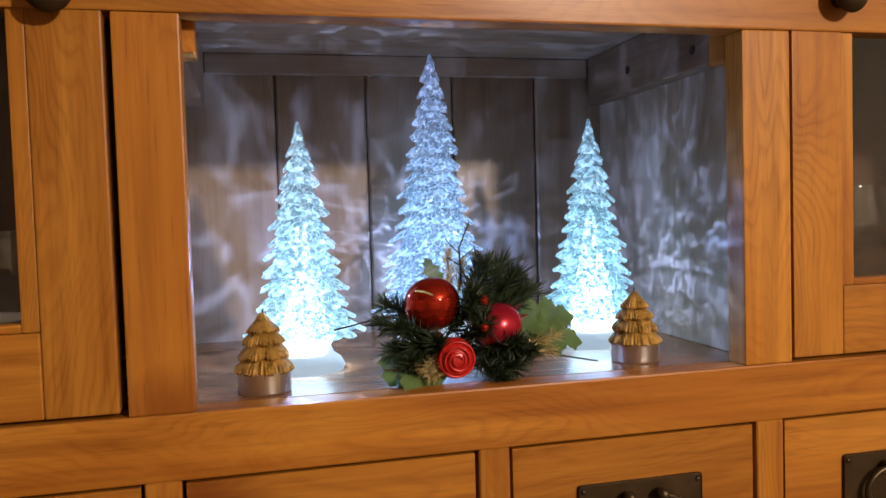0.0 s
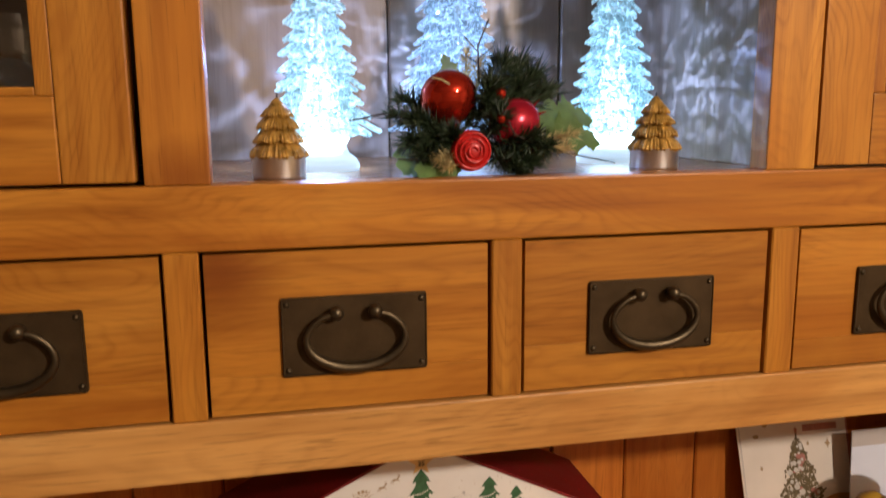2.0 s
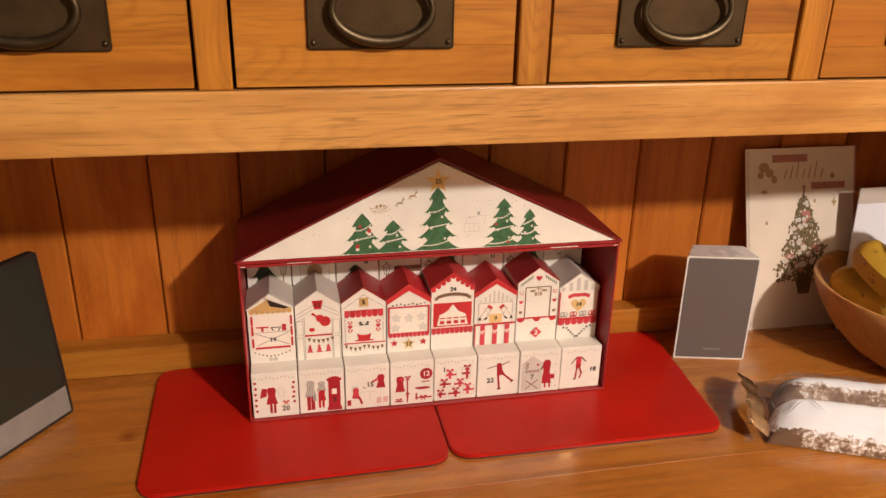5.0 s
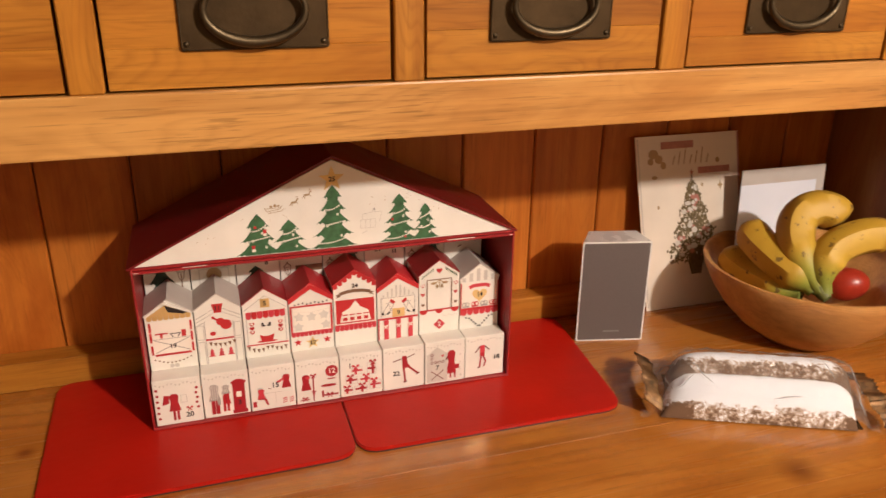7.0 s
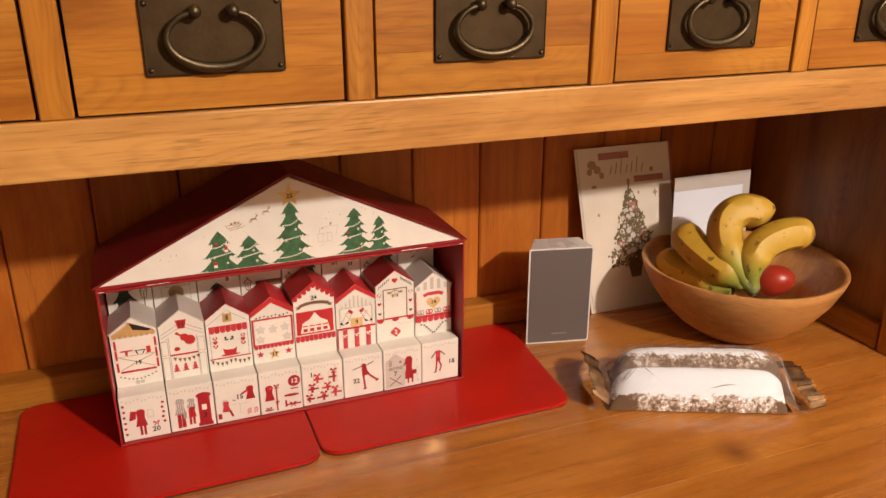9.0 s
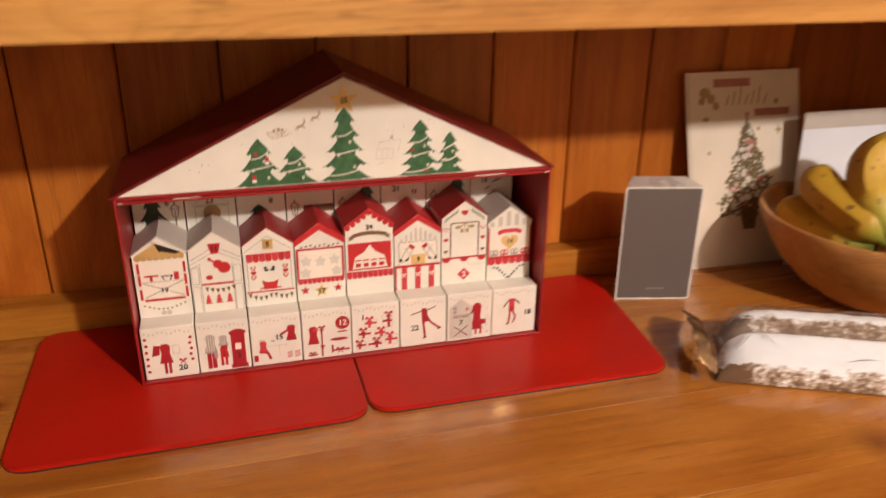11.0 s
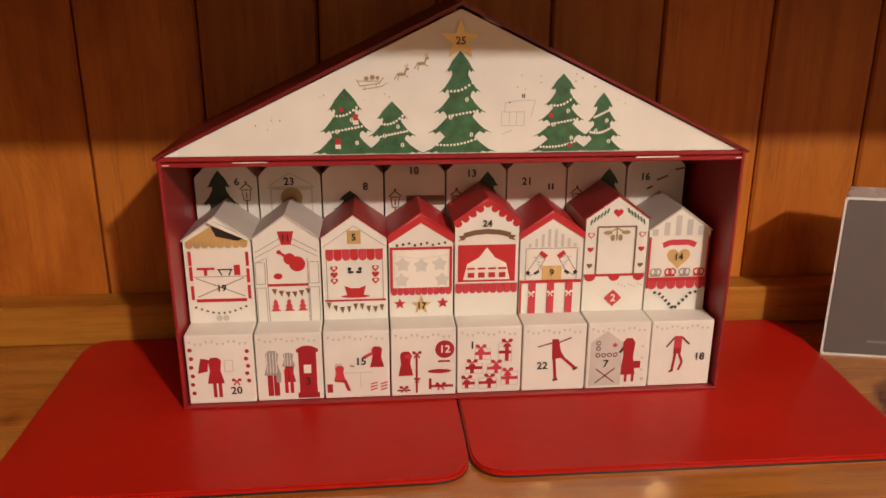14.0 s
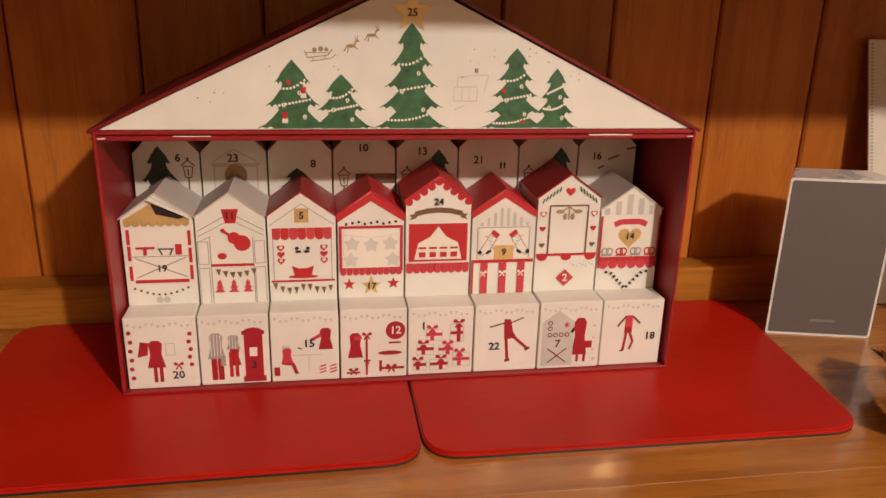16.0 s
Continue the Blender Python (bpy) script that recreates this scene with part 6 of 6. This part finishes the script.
def lit_tree(x, y, height, radius, tiers, power, colour, label, led_watts, shine, rise, joint, lustre, foot_h=0.027):
    t = thing("light_up_tree", (x, y, NICHE), label, "decoration", "lit trees in the niche")
    rnd = random.Random(int(x * 1000) + 77)
    scales = glow_scales("glow_acrylic_scales", shine, lustre, 0.97, 270.0, 0.15)
    body_mat = glow_scales("glow_acrylic_trunk", shine, lustre * 0.84, 0.97, 330.0, caustic_net=True)
    z0 = NICHE + foot_h
    body = height - foot_h - 0.022
    step = body / tiers
    bm = bmesh.new()
    layer = bm.verts.layers.float.new("tip")
    for k in range(tiers):
        f = k / (tiers - 1)
        rad = radius * (1 - f) ** 0.90 + 0.0062 * f
        if k == 0:
            rad *= 1.08
        z = z0 + body * f + step * 0.35
        count = max(5, round(13 * (1 - f) ** 0.60))
        turn = rnd.uniform(0, 6.28)
        for j in range(count):
            a = turn + 2 * math.pi * (j + rnd.uniform(-0.12, 0.12)) / count
            d = (math.cos(a), math.sin(a), 0)
            ln = rad * 0.42 * rnd.uniform(0.9, 1.1) + 0.003
            rr = rad * rnd.uniform(0.86, 1.07)
            drop = step * rnd.uniform(0.72, 0.92)
            root = (x + d[0] * (rr - ln), y + d[1] * (rr - ln), z + drop + step * rnd.uniform(-0.26, 0.26))
            lobe(bm, layer, root, d, ln, 2 * math.pi * rad / count * rnd.uniform(0.88, 1.05), drop)
    bmesh.ops.recalc_face_normals(bm, faces=bm.faces)
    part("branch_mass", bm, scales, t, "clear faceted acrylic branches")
    prof = [(radius * 0.62, foot_h + 0.002)]
    for k in range(1, 61):
        f = k / 60
        prof.append((radius * 0.74 * (1 - f) ** 0.93 + 0.0034 * f, foot_h + 0.002 + body * f))
    prof += [(0.0044, foot_h + body + 0.004), (0.0034, foot_h + body + 0.012), (0.0022, height - 0.003), (0.0012, height - 0.0006), (0.0, height)]
    trunk = lathe(prof, (x, y, NICHE), 40)
    for v in trunk.verts:
        if v.co.z < NICHE + foot_h + body:
            off = Vector((v.co.x - x, v.co.y - y, 0))
            v.co += off * 0.13 * noise.noise(v.co * 170.0) + Vector((0, 0, 0.002 * noise.noise(v.co * 190.0 + Vector((3, 3, 3)))))
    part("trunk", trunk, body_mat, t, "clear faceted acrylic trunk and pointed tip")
    part("foot", lathe([(0.0, 0.0), (radius * 0.70, 0.0), (radius * 0.72, 0.004), (radius * 0.66, 0.010), (radius * 0.52, 0.015), (radius * 0.47, 0.021), (radius * 0.56, foot_h + 0.002), (0.0, foot_h + 0.0025)], (x, y, NICHE), 28), FROSTED, t, "frosted flared foot", shade=60)
    # added glowing cone stands in for LED light up the middle
    core = [(0.0, 0.012), (radius * 0.34, 0.013), (radius * 0.46, foot_h + 0.006), (radius * 0.42, foot_h + body * 0.12), (radius * 0.30, foot_h + body * 0.24), (radius * 0.20, foot_h + body * 0.40), (radius * 0.10, foot_h + body * 0.56), (0.0, foot_h + body * 0.62)]
    tall = (foot_h + body * 0.62 - 0.012) / 2
    part("light_core", lathe(core, (x, y, NICHE), 18), glow("led_glow", colour, power, -tall * 0.7, tall), t, "glowing blue-white light core", shade=60)
    f = joint
    rj = radius * (1 - f) ** 0.90 * 0.90
    zj = foot_h + body * f
    part("joint_ring", lathe([(rj - 0.004, zj), (rj, zj), (rj + 0.0006, zj + 0.0006), (rj, zj + 0.0012), (rj - 0.004, zj + 0.0012)], (x, y, NICHE), 40), body_mat, t, "thin seam between two tree sections")
    point_lamp("tree_led", (x, y, NICHE + foot_h + rise * body), led_watts, (0.27, 0.43, 1.0), 0.0005)
    return t


FROSTED, _n, _l, _p = nodes_of("frosted_acrylic")
_p.inputs["Base Color"].default_value = (0.85, 0.92, 1.0, 1)
_p.inputs["Roughness"].default_value, _p.inputs["IOR"].default_value, _p.inputs["Transmission Weight"].default_value = 0.55, 1.15, 0.9
# foot glows by itself in place of the LED light inside it
_p.inputs["Emission Color"].default_value, _p.inputs["Emission Strength"].default_value = (0.55, 0.78, 1.0, 1), 0.55

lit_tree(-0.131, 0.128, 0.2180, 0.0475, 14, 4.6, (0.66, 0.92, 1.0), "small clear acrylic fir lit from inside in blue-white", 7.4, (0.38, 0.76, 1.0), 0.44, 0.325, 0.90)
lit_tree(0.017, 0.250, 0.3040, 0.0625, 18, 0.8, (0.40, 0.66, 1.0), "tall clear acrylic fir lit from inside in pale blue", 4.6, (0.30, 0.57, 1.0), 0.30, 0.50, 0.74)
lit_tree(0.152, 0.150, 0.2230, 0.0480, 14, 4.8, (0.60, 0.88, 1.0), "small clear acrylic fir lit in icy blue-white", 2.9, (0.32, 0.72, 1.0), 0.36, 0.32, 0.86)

# ---- tree candles ----
CUP = plain("tealight_aluminium", (0.62, 0.58, 0.54), 0.34, 0.95, 0.12, 60, 0.15)
WAX = plain("gold_wax", (0.46, 0.26, 0.050), 0.30, 0.40, 0.6, 150, 1.0)


def tree_candle(x, y, turn):
    t = thing("tree_candle", (x, y, NICHE), "gold fir-shaped candle in a silver tealight cup", "candle", "gold tree candles")
    bm = lathe([(0, 0.0004), (0.0195, 0.0), (0.0203, 0.0008), (0.0205, 0.0020), (0.0205, 0.0155), (0.0209, 0.0165), (0.0205, 0.0172), (0.0198, 0.0168), (0.0196, 0.0150), (0, 0.0148)], (x, y, NICHE), 48)
    part("cup", bm, CUP, t, "crimped silver metal cup", shade=40)
    bm = bmesh.new()
    n = 144
    rings = []
    # (height, radius) of each tier's hem, bulge and waist
    tiers = ((0.0152, 0.0188), (0.0172, 0.0209), (0.0200, 0.0206), (0.0240, 0.0182), (0.0272, 0.0150), (0.0270, 0.0172), (0.0285, 0.0182), (0.0315, 0.0174), (0.0350, 0.0148), (0.0378, 0.0118), (0.0376, 0.0142), (0.0392, 0.0150), (0.0420, 0.0138), (0.0450, 0.0112), (0.0470, 0.0088), (0.0468, 0.0108), (0.0484, 0.0114), (0.0515, 0.0096), (0.0550, 0.0066), (0.0585, 0.0040), (0.0612, 0.0014))
    for k, (h, r) in enumerate(tiers):
        tier = k // 5
        hem = (1.0, 1.0, 0.75, 0.45, 0.35)[k % 5]
        lobes = (9, 8, 8, 7, 7)[tier]
        row = []
        for a in (2 * math.pi * j / n for j in range(n)):
            leaf = abs(math.cos(lobes * a / 2 + turn + tier * 1.1))
            crease = abs(math.cos(lobes * 2.5 * a + turn))
            rr = r * (0.90 + 0.15 * hem * leaf ** 0.6 + 0.075 * crease * (0.35 + 0.65 * hem) + 0.09 * noise.noise(Vector((6 * math.cos(a), 6 * math.sin(a), k * 0.5 + turn * 5))))
            row.append(bm.verts.new((x + rr * math.cos(a), y + rr * math.sin(a), NICHE + h - 0.0022 * hem * (leaf - 0.6) * (r / 0.02) * (k % 5 < 2) * (k > 1))))
        rings.append(row)
    for a, b in zip(rings, rings[1:]):
        for j in range(n):
            bm.faces.new((a[j], a[(j + 1) % n], b[(j + 1) % n], b[j]))
    bm.faces.new(rings[-1])
    bm.faces.new(rings[0][::-1])
    bmesh.ops.recalc_face_normals(bm, faces=bm.faces)
    part("wax_tree", bm, WAX, t, "moulded gold wax fir", shade=35)
    part("wick", tube(((x, y, NICHE + 0.060), (x + 0.0004, y, NICHE + 0.0645)), 0.0006, 6), BLACK, t)


tree_candle(-0.1675, 0.052, 0.4)
tree_candle(0.1505, 0.058, 1.7)

# ---- red and green spray ----
APPLE = plain("lacquered_red", (0.52, 0.035, 0.014), 0.07, 0.78, 0.2, 30, 0.02, 0.02)
ROSE = plain("satin_red", (0.50, 0.016, 0.014), 0.26, 0.10, 0.2, 40, 0.1)
NEEDLE = plain("fir_needle", (0.018, 0.034, 0.011), 0.5, 0, 0.4, 200, 0.1)
NEEDLE_L = plain("light_fir_needle", (0.034, 0.062, 0.024), 0.5, 0, 0.4, 200, 0.1)
HOLLY = plain("holly_leaf", (0.18, 0.29, 0.090), 0.36, 0, 0.3, 60, 0.15, Subsurface_Weight=0.25, Subsurface_Radius=(0.003, 0.004, 0.002))
GLITTER = plain("gold_glitter", (0.90, 0.68, 0.36), 0.35, 0.9, 0.5, 600, 0.8)
TWIG = plain("dark_twig", (0.035, 0.022, 0.014), 0.7)
spray = thing("festive_spray", (-0.005, 0.055, NICHE), "artificial festive spray of fir, holly and red apples", "decoration")


def orb(c, r, squash=0.92, dent=0.0):
    prof = []
    for k in range(19):
        a = math.pi * k / 18
        rr, h = r * math.sin(a), -r * squash * math.cos(a)
        if dent and k > 14:
            h -= dent * ((k - 14) / 4) ** 2
        prof.append((rr, h))
    return lathe(prof, (0, 0, 0), 32)


def placed(bm, c, tilt=(0, 0, 0)):
    m = pose(*c, *tilt)
    for v in bm.verts:
        v.co = m @ v.co
    return bm


a = part("apple", placed(orb(None, 0.0232, 0.94, 0.007), (-0.0325, 0.052, 1.5165), (-38, -12, 0)), APPLE, spray, "shiny lacquered red apple", shade=80)
part("apple_stalk", tube(((-0.0370, 0.0275, 1.5265), (-0.0450, 0.0230, 1.5300), (-0.0520, 0.0210, 1.5310)), 0.0008, 6), GLITTER, a)
SATIN = plain("satin_crimson", (0.42, 0.012, 0.030), 0.24, 0.5, 0.15, 40, 0.05, 0.05)
a = part("apple", placed(orb(None, 0.0190, 1.14, 0.006), (0.0190, 0.040, 1.4965), (-18, 66, 0)), SATIN, spray, "satin crimson apple with a small crown", shade=80)
bm = bmesh.new()
for k in range(5):
    g = 2 * math.pi * k / 5
    foot_a, foot_b, tip, back = ((0.0045 * math.cos(g + d), 0.0045 * math.sin(g + d)) for d in (-0.5, 0.5, 0, 0))
    vs = [bm.verts.new((*foot_a, 0.013)), bm.verts.new((*foot_b, 0.013)), bm.verts.new((tip[0] * 2.2, tip[1] * 2.2, 0.0262)), bm.verts.new((back[0] * 0.55, back[1] * 0.55, 0.013))]
    for tri in ((0, 1, 2), (1, 3, 2), (3, 0, 2), (0, 3, 1)):
        bm.faces.new([vs[j] for j in tri])
part("crown", placed(bm, (0.0200, 0.040, 1.4970), (-18, 66, 0)), SATIN, a)
RX, RZ = -0.0205, 1.4755
b = part("rose", placed(orb(None, 0.0165, 0.78), (RX, 0.029, RZ), (80, 0, 0)), ROSE, spray, "glossy red rose-shaped ball", shade=80)
part("outer_rim", tube([(RX + 0.0138 * math.cos(q), 0.0208, RZ + 0.0138 * math.sin(q)) for q in (2 * math.pi * j / 28 for j in range(29))], 0.0011, 8), ROSE, b, shade=80)
for k in range(7):
    a0, r = 2.4 * k, 0.0028 + 0.0011 * k
    pts = [(RX + r * math.cos(a0 + t) * (1 + 0.10 * t), 0.0152 + 26.0 * r * r, RZ + r * math.sin(a0 + t) * (1 + 0.10 * t)) for t in (2.3 * j / 12 for j in range(13))]
    part("petal_rim", tube(pts, [0.0003 + 0.0008 * math.sin(math.pi * j / 12) for j in range(13)], 6), ROSE, b, shade=80)
for c, r in (((-0.0335, 0.026, 1.4935), 0.0038), ((0.0020, 0.020, 1.4995), 0.0036), ((0.0055, 0.034, 1.5195), 0.0046)):
    part("berry", placed(orb(None, r, 1.0), c), APPLE, spray, "small red berry", shade=80)


def needles(name, twigs, count, length, spread, material, seed, width=0.0009, shift=-0.007):
    """Sprigs of flat needles along twigs, one mesh for each sprig."""
    rnd = random.Random(seed)
    for a, b in twigs:
        a, b = Vector(a) + Vector((shift, 0, 0)), Vector(b) + Vector((shift, 0, 0))
        d = (b - a).normalized()
        bm = tube((a, (a + b) / 2 + Vector((0, 0, 0.002)), b), (0.0010, 0.0009, 0.0005), 5)
        for k in range(count):
            t = rnd.random() ** 0.8
            p = a.lerp(b, t)
            side = Vector((rnd.uniform(-1, 1), rnd.uniform(-1, 1), rnd.uniform(-0.7, 1))).normalized()
            way = (d * rnd.uniform(0.35, 0.9) + side * spread).normalized()
            tip = p + way * length * rnd.uniform(0.65, 1.1)
            w = way.cross(Vector((rnd.uniform(-1, 1), rnd.uniform(-1, 1), 0.3))).normalized() * width / 2
            h = way.cross(w).normalized() * width * 0.25
            q = p.lerp(tip, 0.55)
            for v in (p, q, tip):
                v.z = max(v.z, NICHE + 0.001)
            f = [bm.verts.new(x) for x in (p + w * 0.6, p - w * 0.6, q - w, q + w, tip, q + h)]
            bm.faces.new((f[0], f[1], f[2], f[5]))
            bm.faces.new((f[0], f[5], f[3]))
            bm.faces.new((f[2], f[4], f[5]))
            bm.faces.new((f[3], f[5], f[4]))
        part(name, bm, material, spray)


needles("fir_sprig", (((0.004, 0.062, 1.500), (0.030, 0.072, 1.538)), ((0.006, 0.060, 1.500), (0.050, 0.072, 1.532)), ((0.010, 0.062, 1.500), (0.054, 0.076, 1.518)), ((0.010, 0.055, 1.512), (0.022, 0.060, 1.545))), 260, 0.021, 0.75, NEEDLE, 3, 0.0012)
needles("fir_sprig", (((0.000, 0.045, 1.475), (0.048, 0.036, 1.468)), ((0.004, 0.040, 1.470), (0.034, 0.024, 1.464)), ((0.010, 0.046, 1.480), (0.056, 0.048, 1.476))), 260, 0.018, 0.8, NEEDLE, 9, 0.0012)
needles("fir_sprig", (((0.012, 0.034, 1.486), (0.048, 0.022, 1.478)), ((0.006, 0.030, 1.470), (0.022, 0.018, 1.460)), ((0.006, 0.040, 1.490), (0.012, 0.030, 1.505)), ((-0.016, 0.040, 1.486), (-0.046, 0.030, 1.486)), ((-0.022, 0.040, 1.480), (-0.052, 0.026, 1.474)), ((-0.03, 0.04, 1.492), (-0.058, 0.036, 1.500)), ((0.002, 0.032, 1.488), (0.010, 0.022, 1.500)), ((0.012, 0.030, 1.482), (0.036, 0.020, 1.486)), ((-0.022, 0.034, 1.476), (-0.030, 0.022, 1.490)), ((0.000, 0.034, 1.505), (0.004, 0.030, 1.528))), 230, 0.016, 0.8, NEEDLE, 71, 0.0012)
needles("fir_sprig", (((-0.020, 0.056, 1.490), (-0.068, 0.056, 1.502)), ((-0.018, 0.052, 1.484), (-0.062, 0.044, 1.482)), ((-0.015, 0.046, 1.475), (-0.048, 0.034, 1.468)), ((-0.030, 0.066, 1.500), (-0.060, 0.070, 1.515))), 240, 0.019, 0.75, NEEDLE_L, 21, 0.0012)
needles("fir_sprig", (((-0.010, 0.050, 1.480), (0.020, 0.046, 1.495)), ((-0.016, 0.046, 1.490), (0.004, 0.040, 1.515))), 260, 0.016, 0.8, NEEDLE, 33, 0.0012)
needles("glitter_sprig", (((0.030, 0.040, 1.476), (0.072, 0.030, 1.486)), ((0.030, 0.038, 1.474), (0.066, 0.026, 1.476)), ((-0.020, 0.036, 1.476), (-0.040, 0.022, 1.470)), ((-0.022, 0.034, 1.472), (-0.034, 0.020, 1.463)), ((-0.004, 0.080, 1.520), (-0.002, 0.090, 1.556)), ((0.004, 0.080, 1.520), (0.010, 0.088, 1.548))), 150, 0.012, 0.6, GLITTER, 40, 0.0008)

needles("fir_sprig", (((0.012, 0.066, 1.505), (0.022, 0.072, 1.540)), ((0.020, 0.064, 1.505), (0.038, 0.072, 1.542)), ((0.024, 0.062, 1.505), (0.052, 0.070, 1.534)), ((0.026, 0.058, 1.500), (0.060, 0.064, 1.520))), 150, 0.026, 0.40, NEEDLE, 57, 0.0014)


def holly(c, right, up, size):
    """A holly leaf with points, a fold along its rib and thickness."""
    c, r, u = Vector(c), Vector(right).normalized(), Vector(up).normalized()
    n = r.cross(u).normalized()
    edge = []
    for k in range(25):
        t = k / 24
        w = 0.42 * math.sin(math.pi * min(1, t * 0.96 + 0.03)) ** 0.8
        w *= 1.45 if k % 6 == 3 else (0.62 if k % 6 == 0 else 0.95)
        edge.append((t, w))
    bm = bmesh.new()
    mid = [bm.verts.new(c + r * (t - 0.1) * size + n * size * (0.10 * math.sin(math.pi * t))) for t, w in edge]
    for s in (-1, 1):
        rim = [bm.verts.new(c + r * (t - 0.1) * size + u * (s * w * size * 0.62) + n * size * (0.10 * math.sin(math.pi * t) + 0.12 * w * (1 + 0.6 * math.sin(t * 19)))) for t, w in edge]
        for k in range(24):
            bm.faces.new((mid[k], mid[k + 1], rim[k + 1], rim[k]) if s > 0 else (mid[k], rim[k], rim[k + 1], mid[k + 1]))
    bmesh.ops.solidify(bm, geom=list(bm.faces), thickness=0.0005)
    part("holly_leaf", bm, HOLLY, spray, "", shade=50)


holly((0.036, 0.056, 1.494), (1, 0.1, 0.06), (-0.1, 0.6, 0.8), 0.066)
holly((0.040, 0.050, 1.484), (1, -0.1, -0.12), (0.2, 0.6, 0.7), 0.062)
holly((0.052, 0.070, 1.490), (1, 0.3, -0.02), (0.1, 0.5, 0.8), 0.050)
holly((-0.034, 0.030, 1.468), (-1, -0.1, -0.04), (0.0, 0.5, 0.8), 0.052)
holly((-0.030, 0.028, 1.463), (-1, -0.4, 0.02), (0.1, 0.6, 0.7), 0.046)
holly((-0.046, 0.044, 1.484), (-1, 0.1, -0.35), (0.1, 0.5, 0.8), 0.040)
holly((-0.018, 0.074, 1.530), (-0.5, 0.2, 0.9), (0.8, 0.2, 0.3), 0.030)
for pts, r in (((( -0.030, 0.060, 1.500), (-0.070, 0.062, 1.507), (-0.112, 0.060, 1.499)), 0.0008), (((0.0, 0.080, 1.53), (0.0, 0.084, 1.560), (0.010, 0.086, 1.582)), 0.0007), (((0.0, 0.084, 1.555), (-0.012, 0.084, 1.568)), 0.0005), (((0.001, 0.084, 1.550), (0.014, 0.084, 1.560)), 0.0005), (((0.0, 0.084, 1.545), (-0.010, 0.084, 1.552)), 0.0005), (((0.050, 0.036, 1.474), (0.080, 0.036, 1.468), (0.104, 0.034, 1.463)), 0.0007), ((( -0.05, 0.03, 1.468), (-0.078, 0.028, 1.470)), 0.0007), (((0.008, 0.02, 1.498), (0.012, 0.018, 1.488), (0.026, 0.020, 1.482)), 0.0007)):
    part("twig", tube(pts, r, 6), TWIG, spray)

# ---- glassware behind the doors ----
THIN_GLASS, n, l, p = nodes_of("thin_clear_glass")
tr, gl, mx = n.new("ShaderNodeBsdfTransparent"), n.new("ShaderNodeBsdfGlossy"), n.new("ShaderNodeMixShader")
tr.inputs[0].default_value = (0.93, 0.94, 0.93, 1)
gl.inputs["Roughness"].default_value, mx.inputs[0].default_value = 0.05, 0.16
l.new(tr.outputs[0], mx.inputs[1])
l.new(gl.outputs[0], mx.inputs[2])
l.new(mx.outputs[0], n["Material Output"].inputs["Surface"])


def wine_glass(x, y, h, label):
    t = thing("wine_glass", (x, y, NICHE), label, "glass", "glasses behind the doors")
    part("glass_foot", lathe([(0, 0), (0.030, 0.0), (0.031, 0.0015), (0.010, 0.005), (0.0042, 0.011), (0, 0.0112)], (x, y, NICHE), 32), THIN_GLASS, t, shade=60)
    part("glass_stem", lathe([(0, 0.0114), (0.0040, 0.0114), (0.0035, h * 0.30), (0.0040, h * 0.50), (0, h * 0.50)], (x, y, NICHE), 16), THIN_GLASS, t, shade=60)
    prof = [(0, h * 0.503), (0.006, h * 0.505), (0.012, h * 0.52), (0.030, h * 0.64), (0.036, h * 0.78), (0.031, h), (0.0302, h), (0.0350, h * 0.78), (0.0290, h * 0.65), (0.010, h * 0.54), (0, h * 0.53)]
    part("glass_bowl", lathe(prof, (x, y, NICHE), 32), THIN_GLASS, t, shade=60)


wine_glass(0.430, 0.130, 0.150, "clear stemmed wine glass standing in the cabinet")
wine_glass(0.505, 0.150, 0.150, "clear stemmed wine glass standing beside another")
wine_glass(-0.372, 0.160, 0.130, "clear stemmed wine glass standing behind the pane")
dish = thing("glass_dish", (0.480, 0.200, NICHE), "shallow clear glass dish standing in the cabinet", "dish")
part("dish_wall", lathe([(0, 0), (0.05, 0), (0.075, 0.030), (0.085, 0.085), (0.083, 0.085), (0.073, 0.032), (0.048, 0.004), (0, 0.004)], (0.480, 0.215, NICHE), 40), THIN_GLASS, dish, shade=60)
cup = thing("white_bowl", (-0.380, 0.100, NICHE), "plain white china bowl behind the glass pane", "bowl")
part("china_wall", lathe([(0, 0), (0.026, 0), (0.030, 0.006), (0.046, 0.030), (0.052, 0.062), (0.049, 0.062), (0.043, 0.032), (0.027, 0.010), (0, 0.008)], (-0.395, 0.110, NICHE), 36), WHITE_PLASTIC, cup, shade=60)
